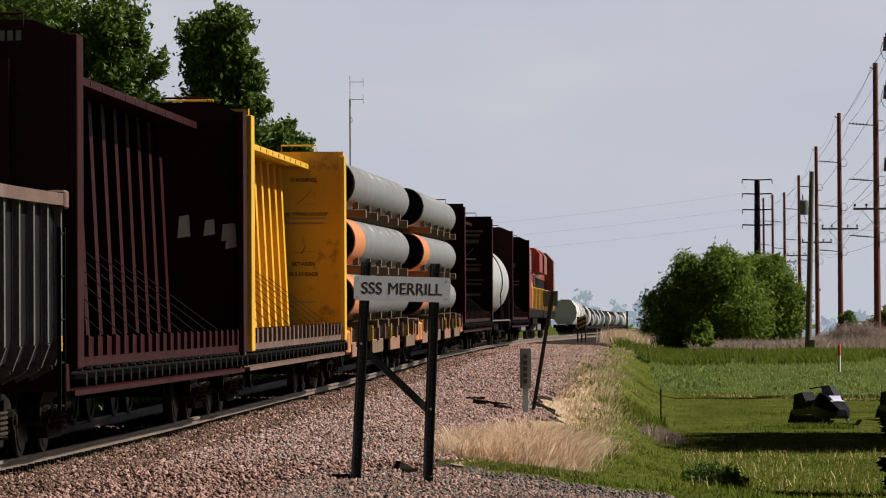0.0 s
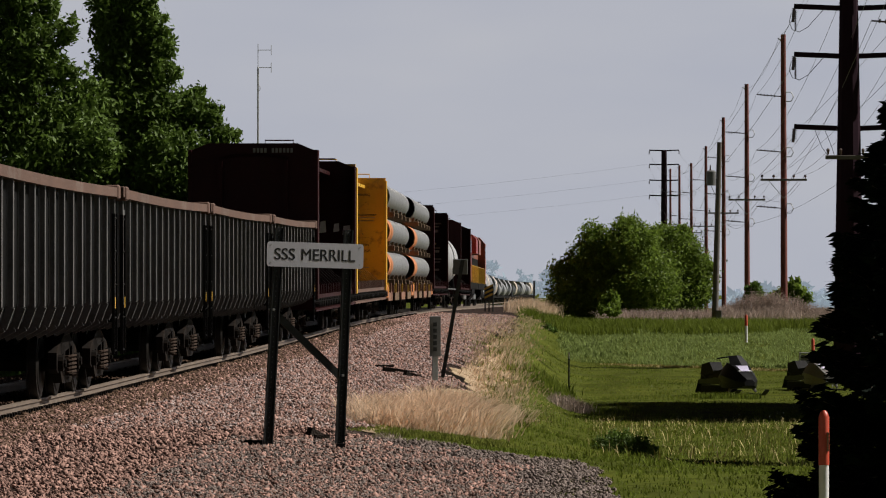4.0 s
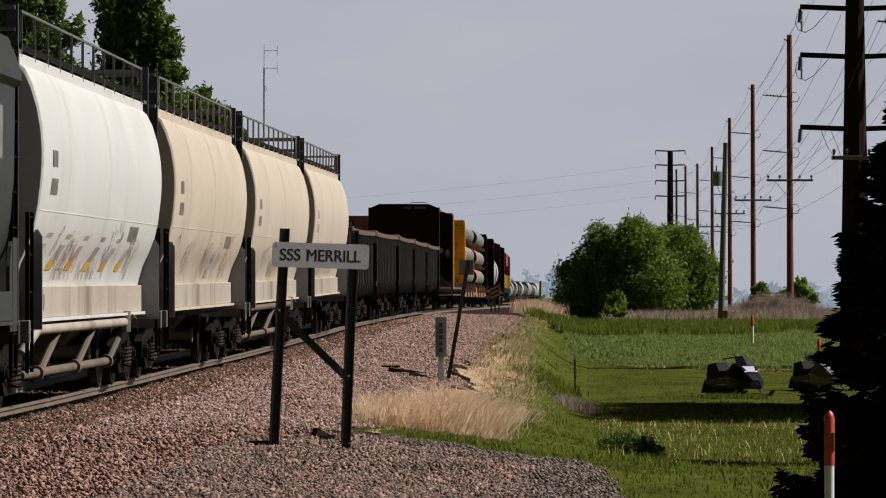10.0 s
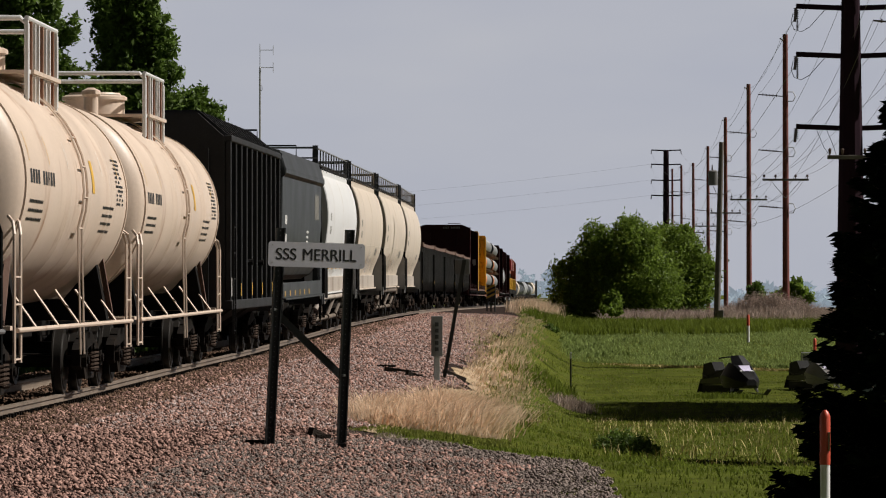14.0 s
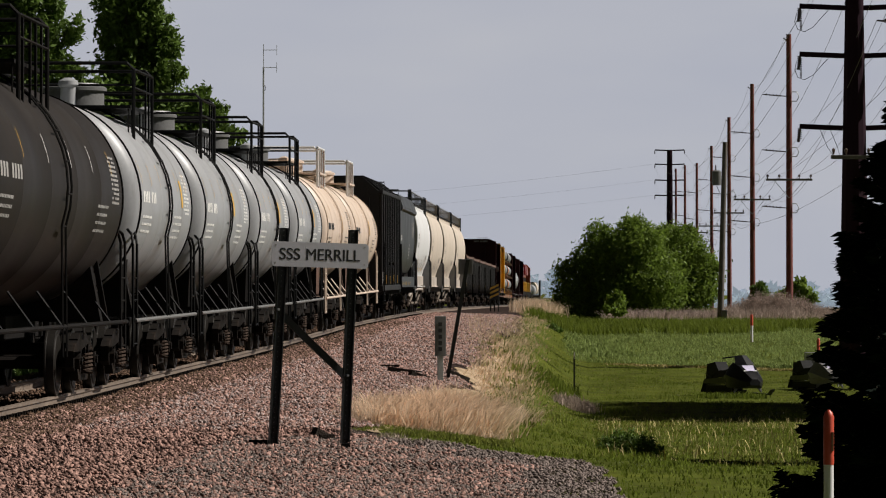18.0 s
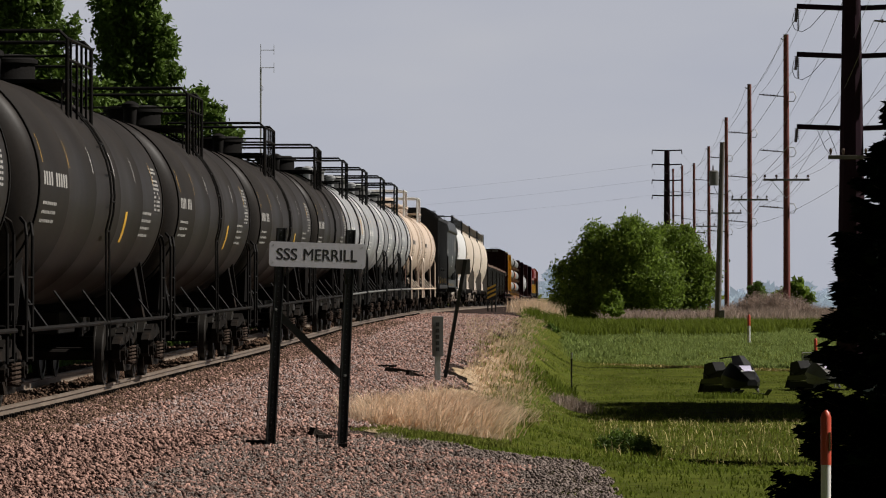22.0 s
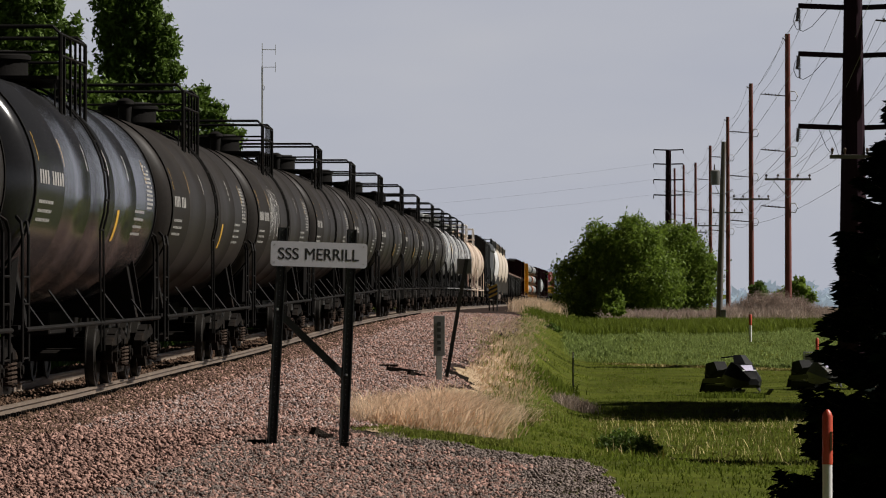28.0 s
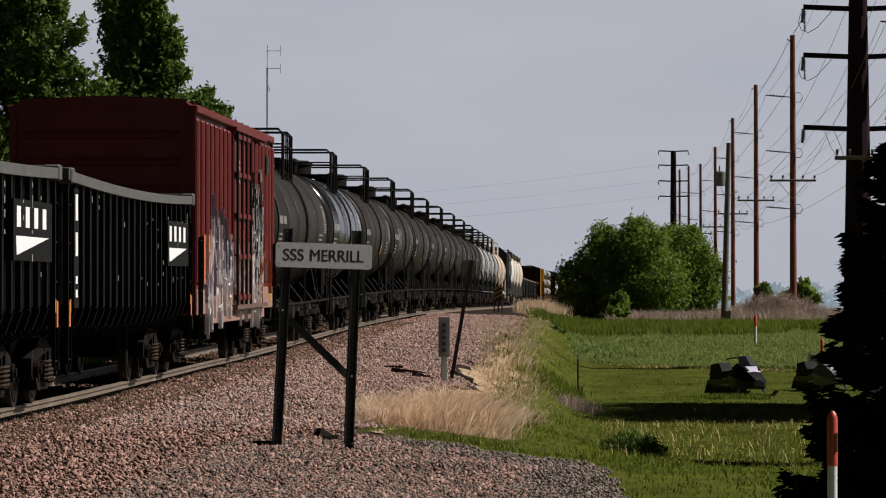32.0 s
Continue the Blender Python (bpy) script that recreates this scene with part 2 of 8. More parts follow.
M = dict(
    steel_dark=mat("dark grimy steel", (0.009, 0.008, 0.0075), 0.7, 0.1, 0.4, 2, 30, spec=0.1, stain=(0.032, 0.02, 0.013), stain_amt=0.3),
    bogie=mat("greasy cast steel", (0.009, 0.0072, 0.006), 0.75, 0.1, 0.4, 3, 40, spec=0.1, stain=(0.036, 0.023, 0.015), stain_amt=0.45),
    spring=mat("rusty coil spring", (0.05, 0.033, 0.024), 0.8, 0, 0.4, 3, 40, spec=0.15),
    wheel=mat("worn wheel steel", (0.014, 0.012, 0.010), 0.5, 0.2, 0.3, 3, 30, spec=0.2),
    rail=mat("rail steel, rust brown web", (0.20, 0.155, 0.12), 0.5, 0.2, 0.3, 1.0, 30, stain=(0.32, 0.26, 0.20), stain_amt=0.5),
    tie=mat("weathered creosoted tie", (0.032, 0.025, 0.02), 0.9, 0, 0.4, 2, 50, bump=0.6, spec=0.1),
    # near black: shade in the gaps between stones is put into the colour
    gravel=mat("ballast base, dark as shaded gaps", (0.03, 0.02, 0.017), 0.95, 0, 0.55, 1.0, 22, bump=1.0, spec=0.05),
    stone=mat("crushed pink quartzite", (0.275, 0.165, 0.135), 0.9, 0, 0.75, 8, 60, bump=0.3, island=0.75, spec=0.15),
    grass=mat("mown lawn", (0.062, 0.074, 0.012), 0.95, 0, 0.75, 0.7, 5, bump=1.0, stain=(0.10, 0.105, 0.013), stain_amt=0.5, stain_scale=0.5, spec=0.03),
    blade=mat("grass blades", (0.12, 0.155, 0.021), 0.7, 0, 0.65, 1, 20, bump=0, island=0.5, trans=0.42, spec=0.08),
    blade_light=mat("light grass blades", (0.17, 0.19, 0.038), 0.7, 0, 0.6, 1, 20, bump=0, island=0.7, trans=0.42, spec=0.08),
    meadow=mat("blue green meadow grass", (0.215, 0.275, 0.085), 0.7, 0, 0.6, 0.5, 20, bump=0, island=0.5, trans=0.4, spec=0.1),
    straw=mat("dry straw grass", (0.76, 0.56, 0.40), 0.85, 0, 0.35, 1, 20, bump=0, island=0.7, trans=0.4, spec=0.15),
    seedhead=mat("dry seed heads", (0.44, 0.37, 0.17), 0.9, 0, 0.5, 1, 20, bump=0, island=0.7, spec=0.05),
    weed=mat("brown dead weeds", (0.36, 0.285, 0.24), 0.9, 0, 0.5, 1, 20, bump=0, island=0.7, trans=0.3, spec=0.05),
    leaf=mat("fresh green leaves", (0.155, 0.225, 0.034), 0.55, 0, 0.5, 0.7, 20, bump=0, island=0.6, trans=0.5, spec=0.25),
    leaf_dark=mat("dark ash leaves", (0.10, 0.16, 0.028), 0.6, 0, 0.5, 0.7, 20, bump=0, island=0.6, trans=0.3, spec=0.25),
    # almost black: the shade over the tree is put into the needle colour
    needle=mat("spruce needles, darkened for shade", (0.005, 0.010, 0.006), 0.95, 0, 0.5, 2, 20, bump=0, island=0.6, spec=0.1),
    bark=mat("grey brown bark", (0.10, 0.08, 0.06), 0.9, 0, 0.4, 3, 30, bump=0.8, spec=0.1),
    maroon=mat("maroon freight paint", (0.028, 0.0052, 0.006), 0.55, 0, 0.3, 1.5, 30, spec=0.12, stain=(0.02, 0.009, 0.008), stain_amt=0.5, streak=0.8),
    yellow=mat("chrome yellow paint, rust chipped", (0.68, 0.385, 0.03), 0.5, 0, 0.12, 1.0, 30, stain=(0.13, 0.05, 0.02), stain_amt=0.32, stain_scale=2.4),
    coalblack=mat("dull black hopper paint", (0.020, 0.020, 0.021), 0.55, 0, 0.3, 1.2, 30, spec=0.2, stain=(0.036, 0.033, 0.03), stain_amt=0.4, streak=0.9),
    black=mat("black car paint", (0.006, 0.006, 0.0062), 0.55, 0, 0.3, 1.2, 30, spec=0.1, stain=(0.02, 0.0175, 0.015), stain_amt=0.4, streak=0.9),
    tankblack=mat("satin black tank paint", (0.024, 0.021, 0.0195), 0.5, 0, 0.3, 0.6, 20, bump=0.05, stain=(0.03, 0.024, 0.019), stain_amt=0.5, streak=0.9, spec=0.1),
    tankgloss=mat("glossy black tank paint", (0.022, 0.022, 0.024), 0.2, 0, 0.3, 0.6, 20, bump=0.03),
    tankgrey=mat("grey tank paint", (0.30, 0.305, 0.315), 0.42, 0, 0.12, 0.7, 20, bump=0.05, stain=(0.17, 0.16, 0.15), stain_amt=0.4, streak=0.9),
    cream=mat("cream tank paint, soot streaked", (0.58, 0.465, 0.375), 0.48, 0, 0.12, 0.8, 20, bump=0.06, stain=(0.30, 0.16, 0.09), stain_amt=0.36, streak=0.9, stain_scale=1.6),
    beige=mat("beige hopper paint, dusty", (0.56, 0.48, 0.395), 0.5, 0, 0.12, 0.7, 20, bump=0.06, stain=(0.34, 0.27, 0.19), stain_amt=0.38, streak=0.9),
    white=mat("white hopper paint", (0.63, 0.63, 0.625), 0.48, 0, 0.08, 0.7, 20, bump=0.05, stain=(0.5, 0.46, 0.4), stain_amt=0.38, streak=0.9),
    slate=mat("slate grey hopper paint", (0.036, 0.039, 0.041), 0.45, 0, 0.15, 0.8, 20, bump=0.05, stain=(0.04, 0.04, 0.04), stain_amt=0.4, streak=0.9, spec=0.3),
    silver=mat("aluminium tank", (0.5, 0.5, 0.5), 0.4, 0.4, 0.15, 0.8, 20, bump=0.05),
    boxred=mat("oxide red boxcar paint", (0.125, 0.02, 0.018), 0.5, 0, 0.22, 1.0, 25, stain=(0.12, 0.03, 0.025), stain_amt=0.45, streak=0.9, spec=0.15),
    gonside=mat("coal dusted grey black steel", (0.010, 0.0098, 0.0098), 0.6, 0.05, 0.4, 1.5, 30, spec=0.12, stain=(0.028, 0.024, 0.021), stain_amt=0.38, streak=0.8),
    # lighter than the tub: sun caught by the ribs is put into the colour
    gonrib=mat("worn grey steel rib, sunlit tone", (0.10, 0.098, 0.096), 0.6, 0.05, 0.5, 2.5, 30, stain=(0.13, 0.12, 0.11), stain_amt=0.45, streak=0.8, spec=0.3),
    rust=mat("rusty top chord", (0.12, 0.068, 0.05), 0.8, 0, 0.4, 1.0, 20, stain=(0.17, 0.145, 0.125), stain_amt=0.4, bump=0.4),
    brownrust=mat("rust brown paint", (0.24, 0.12, 0.075), 0.75, 0, 0.35, 2.0, 20, stain=(0.42, 0.36, 0.3), stain_amt=0.3),
    galv=mat("galvanised steel", (0.42, 0.42, 0.41), 0.45, 0.6, 0.2, 4, 40),
    greysteel=mat("grey painted steel", (0.15, 0.15, 0.147), 0.5, 0.1, 0.25, 2, 30, stain=(0.12, 0.09, 0.07), stain_amt=0.35),
    signwhite=mat("weathered white sign board", (0.84, 0.84, 0.86), 0.6, 0, 0.06, 3, 30, bump=0, stain=(0.70, 0.69, 0.68), stain_amt=0.1),
    signboard=mat("weathered grey white board", (0.60, 0.60, 0.64), 0.6, 0, 0.06, 3, 30, bump=0, stain=(0.46, 0.45, 0.45), stain_amt=0.12),
    # same wire as the near lines, with distance haze put into its colour
    wirefar=mat("far conductor, paled for haze", (0.45, 0.46, 0.48), 0.5, 0.2, 0.1, 2, 20, bump=0),
    signpost=mat("dark green black steel post", (0.02, 0.022, 0.02), 0.5, 0.2, 0.3, 6, 60),
    letter=mat("black lettering", (0.012, 0.012, 0.013), 0.5, 0, 0.1, 5, 40, bump=0),
    tankink=mat("worn white stencil paint", (0.30, 0.29, 0.275), 0.6, 0, 0.4, 9, 60, bump=0),
    lettering=mat("faded white lettering", (0.72, 0.71, 0.68), 0.6, 0, 0.25, 5, 40, bump=0),
    decal=mat("yellow reflective decal", (0.62, 0.36, 0.04), 0.45, 0, 0.2, 5, 40, bump=0),
    orange=mat("orange marker paint", (0.50, 0.065, 0.03), 0.45, 0, 0.12, 5, 40, bump=0.03),
    plastic_white=mat("white marker plastic", (0.70, 0.70, 0.70), 0.45, 0, 0.08, 5, 40, bump=0.03),
    polewood=mat("reddish treated pole", (0.17, 0.05, 0.04), 0.85, 0, 0.35, 2, 30, bump=0.4, stain=(0.28, 0.15, 0.12), stain_amt=0.35, streak=0.5),
    polegrey=mat("grey weathered pole", (0.13, 0.115, 0.10), 0.85, 0, 0.3, 2, 30, bump=0.4),
    corten=mat("weathering steel monopole", (0.02, 0.008, 0.014), 0.8, 0.1, 0.3, 0.8, 20, stain=(0.03, 0.011, 0.014), stain_amt=0.5, streak=0.6, spec=0.1),
    pipegrey=mat("zinc grey pipe", (0.18, 0.183, 0.186), 0.5, 0.1, 0.15, 1.0, 25, stain=(0.27, 0.26, 0.25), stain_amt=0.5),
    pipeorange=mat("orange coated pipe end", (0.55, 0.20, 0.075), 0.6, 0, 0.2, 1.5, 25, stain=(0.30, 0.12, 0.05), stain_amt=0.4),
    pipedark=mat("dark pipe bore", (0.03, 0.026, 0.024), 0.8, 0, 0.3, 2, 30),
    timber=mat("sawn dunnage timber", (0.15, 0.095, 0.055), 0.85, 0, 0.3, 3, 40, bump=0.4),
    locored=mat("red locomotive paint", (0.28, 0.018, 0.016), 0.35, 0, 0.12, 1, 20, bump=0.02),
    locoyellow=mat("yellow locomotive paint", (0.5, 0.28, 0.025), 0.35, 0, 0.12, 1, 20, bump=0.02),
    locoorange=mat("orange locomotive paint", (0.24, 0.05, 0.012), 0.35, 0, 0.12, 1, 20, bump=0.02),
    locobright=mat("bright orange locomotive paint", (0.42, 0.075, 0.02), 0.4, 0, 0.12, 1, 20, bump=0.02),
    glass=mat("dark window glass", (0.02, 0.03, 0.04), 0.08, 0, 0.1, 1, 20, bump=0),
    rubber=mat("black rubber", (0.009, 0.009, 0.009), 0.7, 0, 0.3, 6, 50, spec=0.15),
    plasticblack=mat("black moulded plastic", (0.006, 0.006, 0.007), 0.4, 0, 0.3, 5, 50, bump=0.03, spec=0.25),
    nosepale=mat("pale violet plastic", (0.55, 0.52, 0.68), 0.25, 0.0, 0.15, 4, 40, bump=0),
    wire=mat("aluminium conductor", (0.14, 0.14, 0.145), 0.5, 0.4, 0.1, 2, 20, bump=0),
    insul=mat("brown glazed insulator", (0.07, 0.04, 0.03), 0.3, 0, 0.2, 6, 40, bump=0),
    stone_oily=mat("oil-stained ballast stone", (0.10, 0.062, 0.042), 0.9, 0, 0.6, 8, 60, bump=0.3, island=0.75, spec=0.1),
    stone_grey=mat("grey gravel", (0.17, 0.135, 0.12), 0.9, 0, 0.6, 8, 60, bump=0.3, island=0.75, spec=0.15),
    far_green=mat("far foliage, haze in colour", (0.14, 0.18, 0.2), 1.0, 0, 0.12, 0.02, 0.3, bump=0, spec=0.0),
    far_blue=mat("far ridge, haze in colour", (0.14, 0.17, 0.2), 1.0, 0, 0.1, 0.02, 0.3, bump=0, spec=0.0),
    boxdust=mat("dusty faded red paint", (0.30, 0.17, 0.14), 0.7, 0, 0.25, 2, 40, stain=(0.16, 0.05, 0.04), stain_amt=0.5, streak=0.9),
    graffiti=mat("worn grey green spray paint", (0.20, 0.19, 0.17), 0.7, 0, 0.3, 5, 40, bump=0),
    graffiti_red=mat("faded red stencil paint", (0.42, 0.20, 0.15), 0.7, 0, 0.3, 5, 40, bump=0),
    strawbed=mat("flattened dry grass", (0.42, 0.31, 0.21), 0.95, 0, 0.6, 2.0, 45, bump=1.0, stain=(0.16, 0.13, 0.06), stain_amt=0.8, stain_scale=0.7, spec=0.05),
    sillpaint=mat("dusty scuffed sill paint", (0.40, 0.35, 0.30), 0.6, 0, 0.2, 1.2, 25, stain=(0.16, 0.11, 0.08), stain_amt=0.5, streak=0.6),
    stone_pale=mat("pale grey quartzite", (0.33, 0.26, 0.24), 0.9, 0, 0.6, 8, 60, bump=0.3, island=0.75, spec=0.15),
    chute=mat("dirty hopper chute paint", (0.13, 0.10, 0.075), 0.75, 0, 0.4, 2, 30, stain=(0.06, 0.045, 0.035), stain_amt=0.6),
    paint_orange=mat("orange spray paint", (0.60, 0.16, 0.05), 0.6, 0, 0.3, 5, 40, bump=0),
    paint_blue=mat("blue grey spray paint", (0.20, 0.24, 0.33), 0.6, 0, 0.3, 5, 40, bump=0),
)


# aerial haze put into the far woods' pale colour and faint glow
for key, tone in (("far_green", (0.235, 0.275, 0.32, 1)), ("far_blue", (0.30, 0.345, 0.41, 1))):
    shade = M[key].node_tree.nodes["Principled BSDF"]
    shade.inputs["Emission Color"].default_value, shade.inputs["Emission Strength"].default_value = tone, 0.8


# ---- mesh tools ----
class Geo:
    """Gathers pieces of one mesh."""

    def __init__(self):
        self.v, self.f = [], []

    def add(self, verts, faces):
        o = len(self.v)
        self.v += [tuple(p) for p in verts]
        self.f += [tuple(i + o for i in q) for q in faces]
        return self

    def box(self, x0, x1, y0, y1, z0, z1, c=0.0):
        """A box with its edges taken off by c."""
        if c <= 0:
            p = [(x, y, z) for z in (z0, z1) for y in (y0, y1) for x in (x0, x1)]
            return self.add(p, [(0, 2, 3, 1), (4, 5, 7, 6), (0, 1, 5, 4), (2, 6, 7, 3), (0, 4, 6, 2), (1, 3, 7, 5)])
        b = bmesh.new()
        bmesh.ops.create_cube(b, size=1.0)
        for q in b.verts:
            q.co = Vector(((x0 + x1) / 2 + q.co.x * (x1 - x0), (y0 + y1) / 2 + q.co.y * (y1 - y0), (z0 + z1) / 2 + q.co.z * (z1 - z0)))
        bmesh.ops.bevel(b, geom=list(b.edges), offset=c, segments=1, affect="EDGES")
        b.verts.index_update()
        self.add([q.co for q in b.verts], [[q.index for q in g.verts] for g in b.faces])
        b.free()
        return self

    def bar(self, p, q, r, n=8, r2=None, caps=True):
        """A round bar from p to q."""
        p, q = Vector(p), Vector(q)
        d = (q - p).normalized()
        a = d.orthogonal().normalized()
        b = d.cross(a)
        r2 = r if r2 is None else r2
        ring = [a * math.cos(2 * math.pi * i / n) + b * math.sin(2 * math.pi * i / n) for i in range(n)]
        vs = [p + u * r for u in ring] + [q + u * r2 for u in ring]
        fs = [(i, (i + 1) % n, n + (i + 1) % n, n + i) for i in range(n)]
        if caps:
            fs += [tuple(range(n))[::-1], tuple(range(n, 2 * n))]
        return self.add(vs, fs)

    def tube(self, pts, r, n=6):
        """A round bar bent along the points."""
        pts = [Vector(p) for p in pts]
        a = (pts[1] - pts[0]).orthogonal().normalized()
        rings = []
        for i, p in enumerate(pts):
            d = (pts[min(i + 1, len(pts) - 1)] - pts[max(i - 1, 0)]).normalized()
            a = (a - d * a.dot(d)).normalized()
            b = d.cross(a)
            rings.append([p + (a * math.cos(2 * math.pi * k / n) + b * math.sin(2 * math.pi * k / n)) * r for k in range(n)])
        return self.loft(rings)

    def loft(self, rings):
        """A skin over rings of equal count, closed at both ends."""
        n = len(rings[0])
        vs = [v for ring in rings for v in ring]
        fs = [(j * n + i, j * n + (i + 1) % n, (j + 1) * n + (i + 1) % n, (j + 1) * n + i) for j in range(len(rings) - 1) for i in range(n)]
        fs += [tuple(range(n))[::-1], tuple(range((len(rings) - 1) * n, len(rings) * n))]
        return self.add(vs, fs)

    def beam(self, p, q, w, h):
        """A square bar from p to q, w wide and h high."""
        p, q = Vector(p), Vector(q)
        d = (q - p).normalized()
        up = Vector((0, 0, 1)) if abs(d.z) < 0.95 else Vector((0, 1, 0))
        a = d.cross(up).normalized()
        b = a.cross(d)
        vs = [e + a * sx * w / 2 + b * sy * h / 2 for e in (p, q) for sx, sy in ((-1, -1), (1, -1), (1, 1), (-1, 1))]
        return self.add(vs, [(0, 1, 2, 3), (7, 6, 5, 4), (0, 4, 5, 1), (1, 5, 6, 2), (2, 6, 7, 3), (3, 7, 4, 0)])

    def extrude(self, prof, y0, y1, caps=True):
        """A closed outline of (x, z) drawn out along y."""
        n = len(prof)
        vs = [(x, y0, z) for x, z in prof] + [(x, y1, z) for x, z in prof]
        fs = [(i, (i + 1) % n, n + (i + 1) % n, n + i) for i in range(n)]
        if caps:
            fs += [tuple(range(n))[::-1], tuple(range(n, 2 * n))]
        return self.add(vs, fs)

    def lathe(self, prof, n=32, axis="y", centre=(0, 0, 0)):
        """An outline of (distance along the axis, radius) turned round it."""
        c = Vector(centre)
        vs, fs = [], []
        for a, r in prof:
            for i in range(n):
                t = 2 * math.pi * i / n
                u, w = r * math.cos(t), r * math.sin(t)
                vs.append(c + Vector({"y": (u, a, w), "x": (a, u, w), "z": (u, w, a)}[axis]))
        for j in range(len(prof) - 1):
            for i in range(n):
                fs.append((j * n + i, j * n + (i + 1) % n, (j + 1) * n + (i + 1) % n, (j + 1) * n + i))
        fs.append(tuple(range(n)))
        fs.append(tuple(range((len(prof) - 1) * n, len(prof) * n))[::-1])
        return self.add(vs, fs)

    def mesh(self, name, material, smooth=None):
        me = bpy.data.meshes.new(name)
        me.from_pydata(self.v, [], self.f)
        b = bmesh.new()
        b.from_mesh(me)
        bmesh.ops.recalc_face_normals(b, faces=b.faces)
        if smooth:
            for q in b.faces:
                q.smooth = True
            for e in b.edges:
                if len(e.link_faces) == 2 and e.calc_face_angle(0) > radians(smooth):
                    e.smooth = False
        b.to_mesh(me)
        b.free()
        me.materials.append(material)
        return me


def part(name, geo, material, parent=None, label="", smooth=None, at=None):
    """Links a mesh as one object, under a thing or a part."""
    me = geo if isinstance(geo, bpy.types.Mesh) else geo.mesh(name, material, smooth)
    ob = new(name, me)
    if parent is not None:
        ob.parent = parent
    if at is not None:
        ob.matrix_basis = at
    if label:
        ob["label"] = label
    return ob


def thing(name, label, category, group="", kind=""):
    return tagged(new(name), label, category, group, kind)


def writing(name, text, size, material, parent, at, width=None, label="", depth=0.003, bold=0.0):
    """Raised lettering, its middle at the pose, in the plane x, y of it."""
    cu = bpy.data.curves.new(name, "FONT")
    cu.body, cu.size, cu.align_x, cu.align_y, cu.extrude = text, size, "CENTER", "CENTER", depth
    cu.offset = bold
    tmp = bpy.data.objects.new(name, cu)
    scene.collection.objects.link(tmp)
    bpy.context.view_layer.update()
    me = bpy.data.meshes.new_from_object(tmp.evaluated_get(bpy.context.evaluated_depsgraph_get()))
    bpy.data.objects.remove(tmp)
    xs = [q.co.x for q in me.vertices]
    if width:
        k = width / (max(xs) - min(xs))
        for q in me.vertices:
            q.co.x *= k
    me.materials.clear()
    me.materials.append(material)
    return part(name, me, material, parent, label, at=at)


# ---- plan: the line of the near rail and the lie of the land ----
RAIL = [(-60, -9.4, 0.0), (0, -7.3, 0.0), (40, -5.95, 0.0), (50, -5.61, 0.0), (60, -5.28, 0.01), (70, -4.96, 0.045), (80, -4.63, 0.085), (90, -4.27, 0.12),
        (100, -3.90, 0.18), (115, -3.42, 0.27), (132, -2.90, 0.36), (150, -2.25, 0.42), (175, -1.50, 0.44), (197, -0.78, 0.44), (221, 0.08, 0.41),
        (263, 1.50, 0.29), (313, 3.25, 0.13), (416, 6.4, -0.22), (507, 10.0, -0.65), (645, 16.6, -1.0), (850, 29.0, -1.4), (1300, 66.0, -1.8), (3000, 240.0, -2.3)]
SIDING = [(150, -6.7, 0.25), (205, -4.85, 0.3), (250, -3.1, 0.2), (300, -1.2, 0.0), (540, 4.4, -0.6), (840, 12.6, -1.4), (1070, 22.0, -1.6), (1250, 33.0, -1.8), (1500, 50.0, -2.0)]


def glide(table, y, k):
    """A smooth line through the rows of a table."""
    i = 0
    while i < len(table) - 2 and table[i + 1][0] < y:
        i += 1
    a, b = table[i], table[i + 1]
    h = b[0] - a[0]
    t = (y - a[0]) / h
    m0 = (b[k] - table[i - 1][k]) / (b[0] - table[i - 1][0]) if i > 0 else (b[k] - a[k]) / h
    m1 = (table[i + 2][k] - a[k]) / (table[i + 2][0] - a[0]) if i + 2 < len(table) else (b[k] - a[k]) / h
    if t < 0 or t > 1:
        return (a[k] + m0 * (y - a[0])) if t < 0 else (b[k] + m1 * (y - b[0]))
    return ((2 * t ** 3 - 3 * t * t + 1) * a[k] + (t ** 3 - 2 * t * t + t) * h * m0
            + (-2 * t ** 3 + 3 * t * t) * b[k] + (t ** 3 - t * t) * h * m1)


def rail_x(y):
    return glide(RAIL, y, 1)


def rail_z(y):
    return glide(RAIL, y, 2)


def step(a, b, x):
    t = min(1, max(0, (x - a) / (b - a)))
    return t * t * (3 - 2 * t)


LAWN = [(-60, -0.25), (30, -0.25), (40, -0.32), (46, -0.48), (51, -0.72), (57, -0.95), (80, -1.4), (109, -1.77), (134, -1.9), (170, -1.7), (215, -0.9), (232, -0.68),
        (250, -0.85), (300, -0.95), (500, -1.5), (1000, -2.5), (3000, -3.9)]


def ground_z(x, y):
    u = x - rail_x(y)
    zr = rail_z(y)
    zl = glide(LAWN, y, 1)
    shoulder = zr - 0.205 - (0.005 + 0.03 * step(46, 85, y)) * max(0, u - 1.0)
    if u > 0:
        w = step(4.0, 9.5 - 2.0 * step(58, 85, y), u)
        z = shoulder * (1 - w) + zl * w
    else:
        z = zr - 0.205 - 0.55 * step(2.6, 4.5, -u)
        w = step(6, 40, -u)
        z = z * (1 - w) + min(z, glide(LAWN, y, 1) * 0.4 - 0.4) * w
    near = 1 - step(300, 600, y)
    z += 0.06 * near * step(3, 7, abs(u)) * noise.noise((x * 0.25, y * 0.12, 0)) + 0.03 * near * noise.noise((x * 0.9, y * 0.5, 3))
    return z


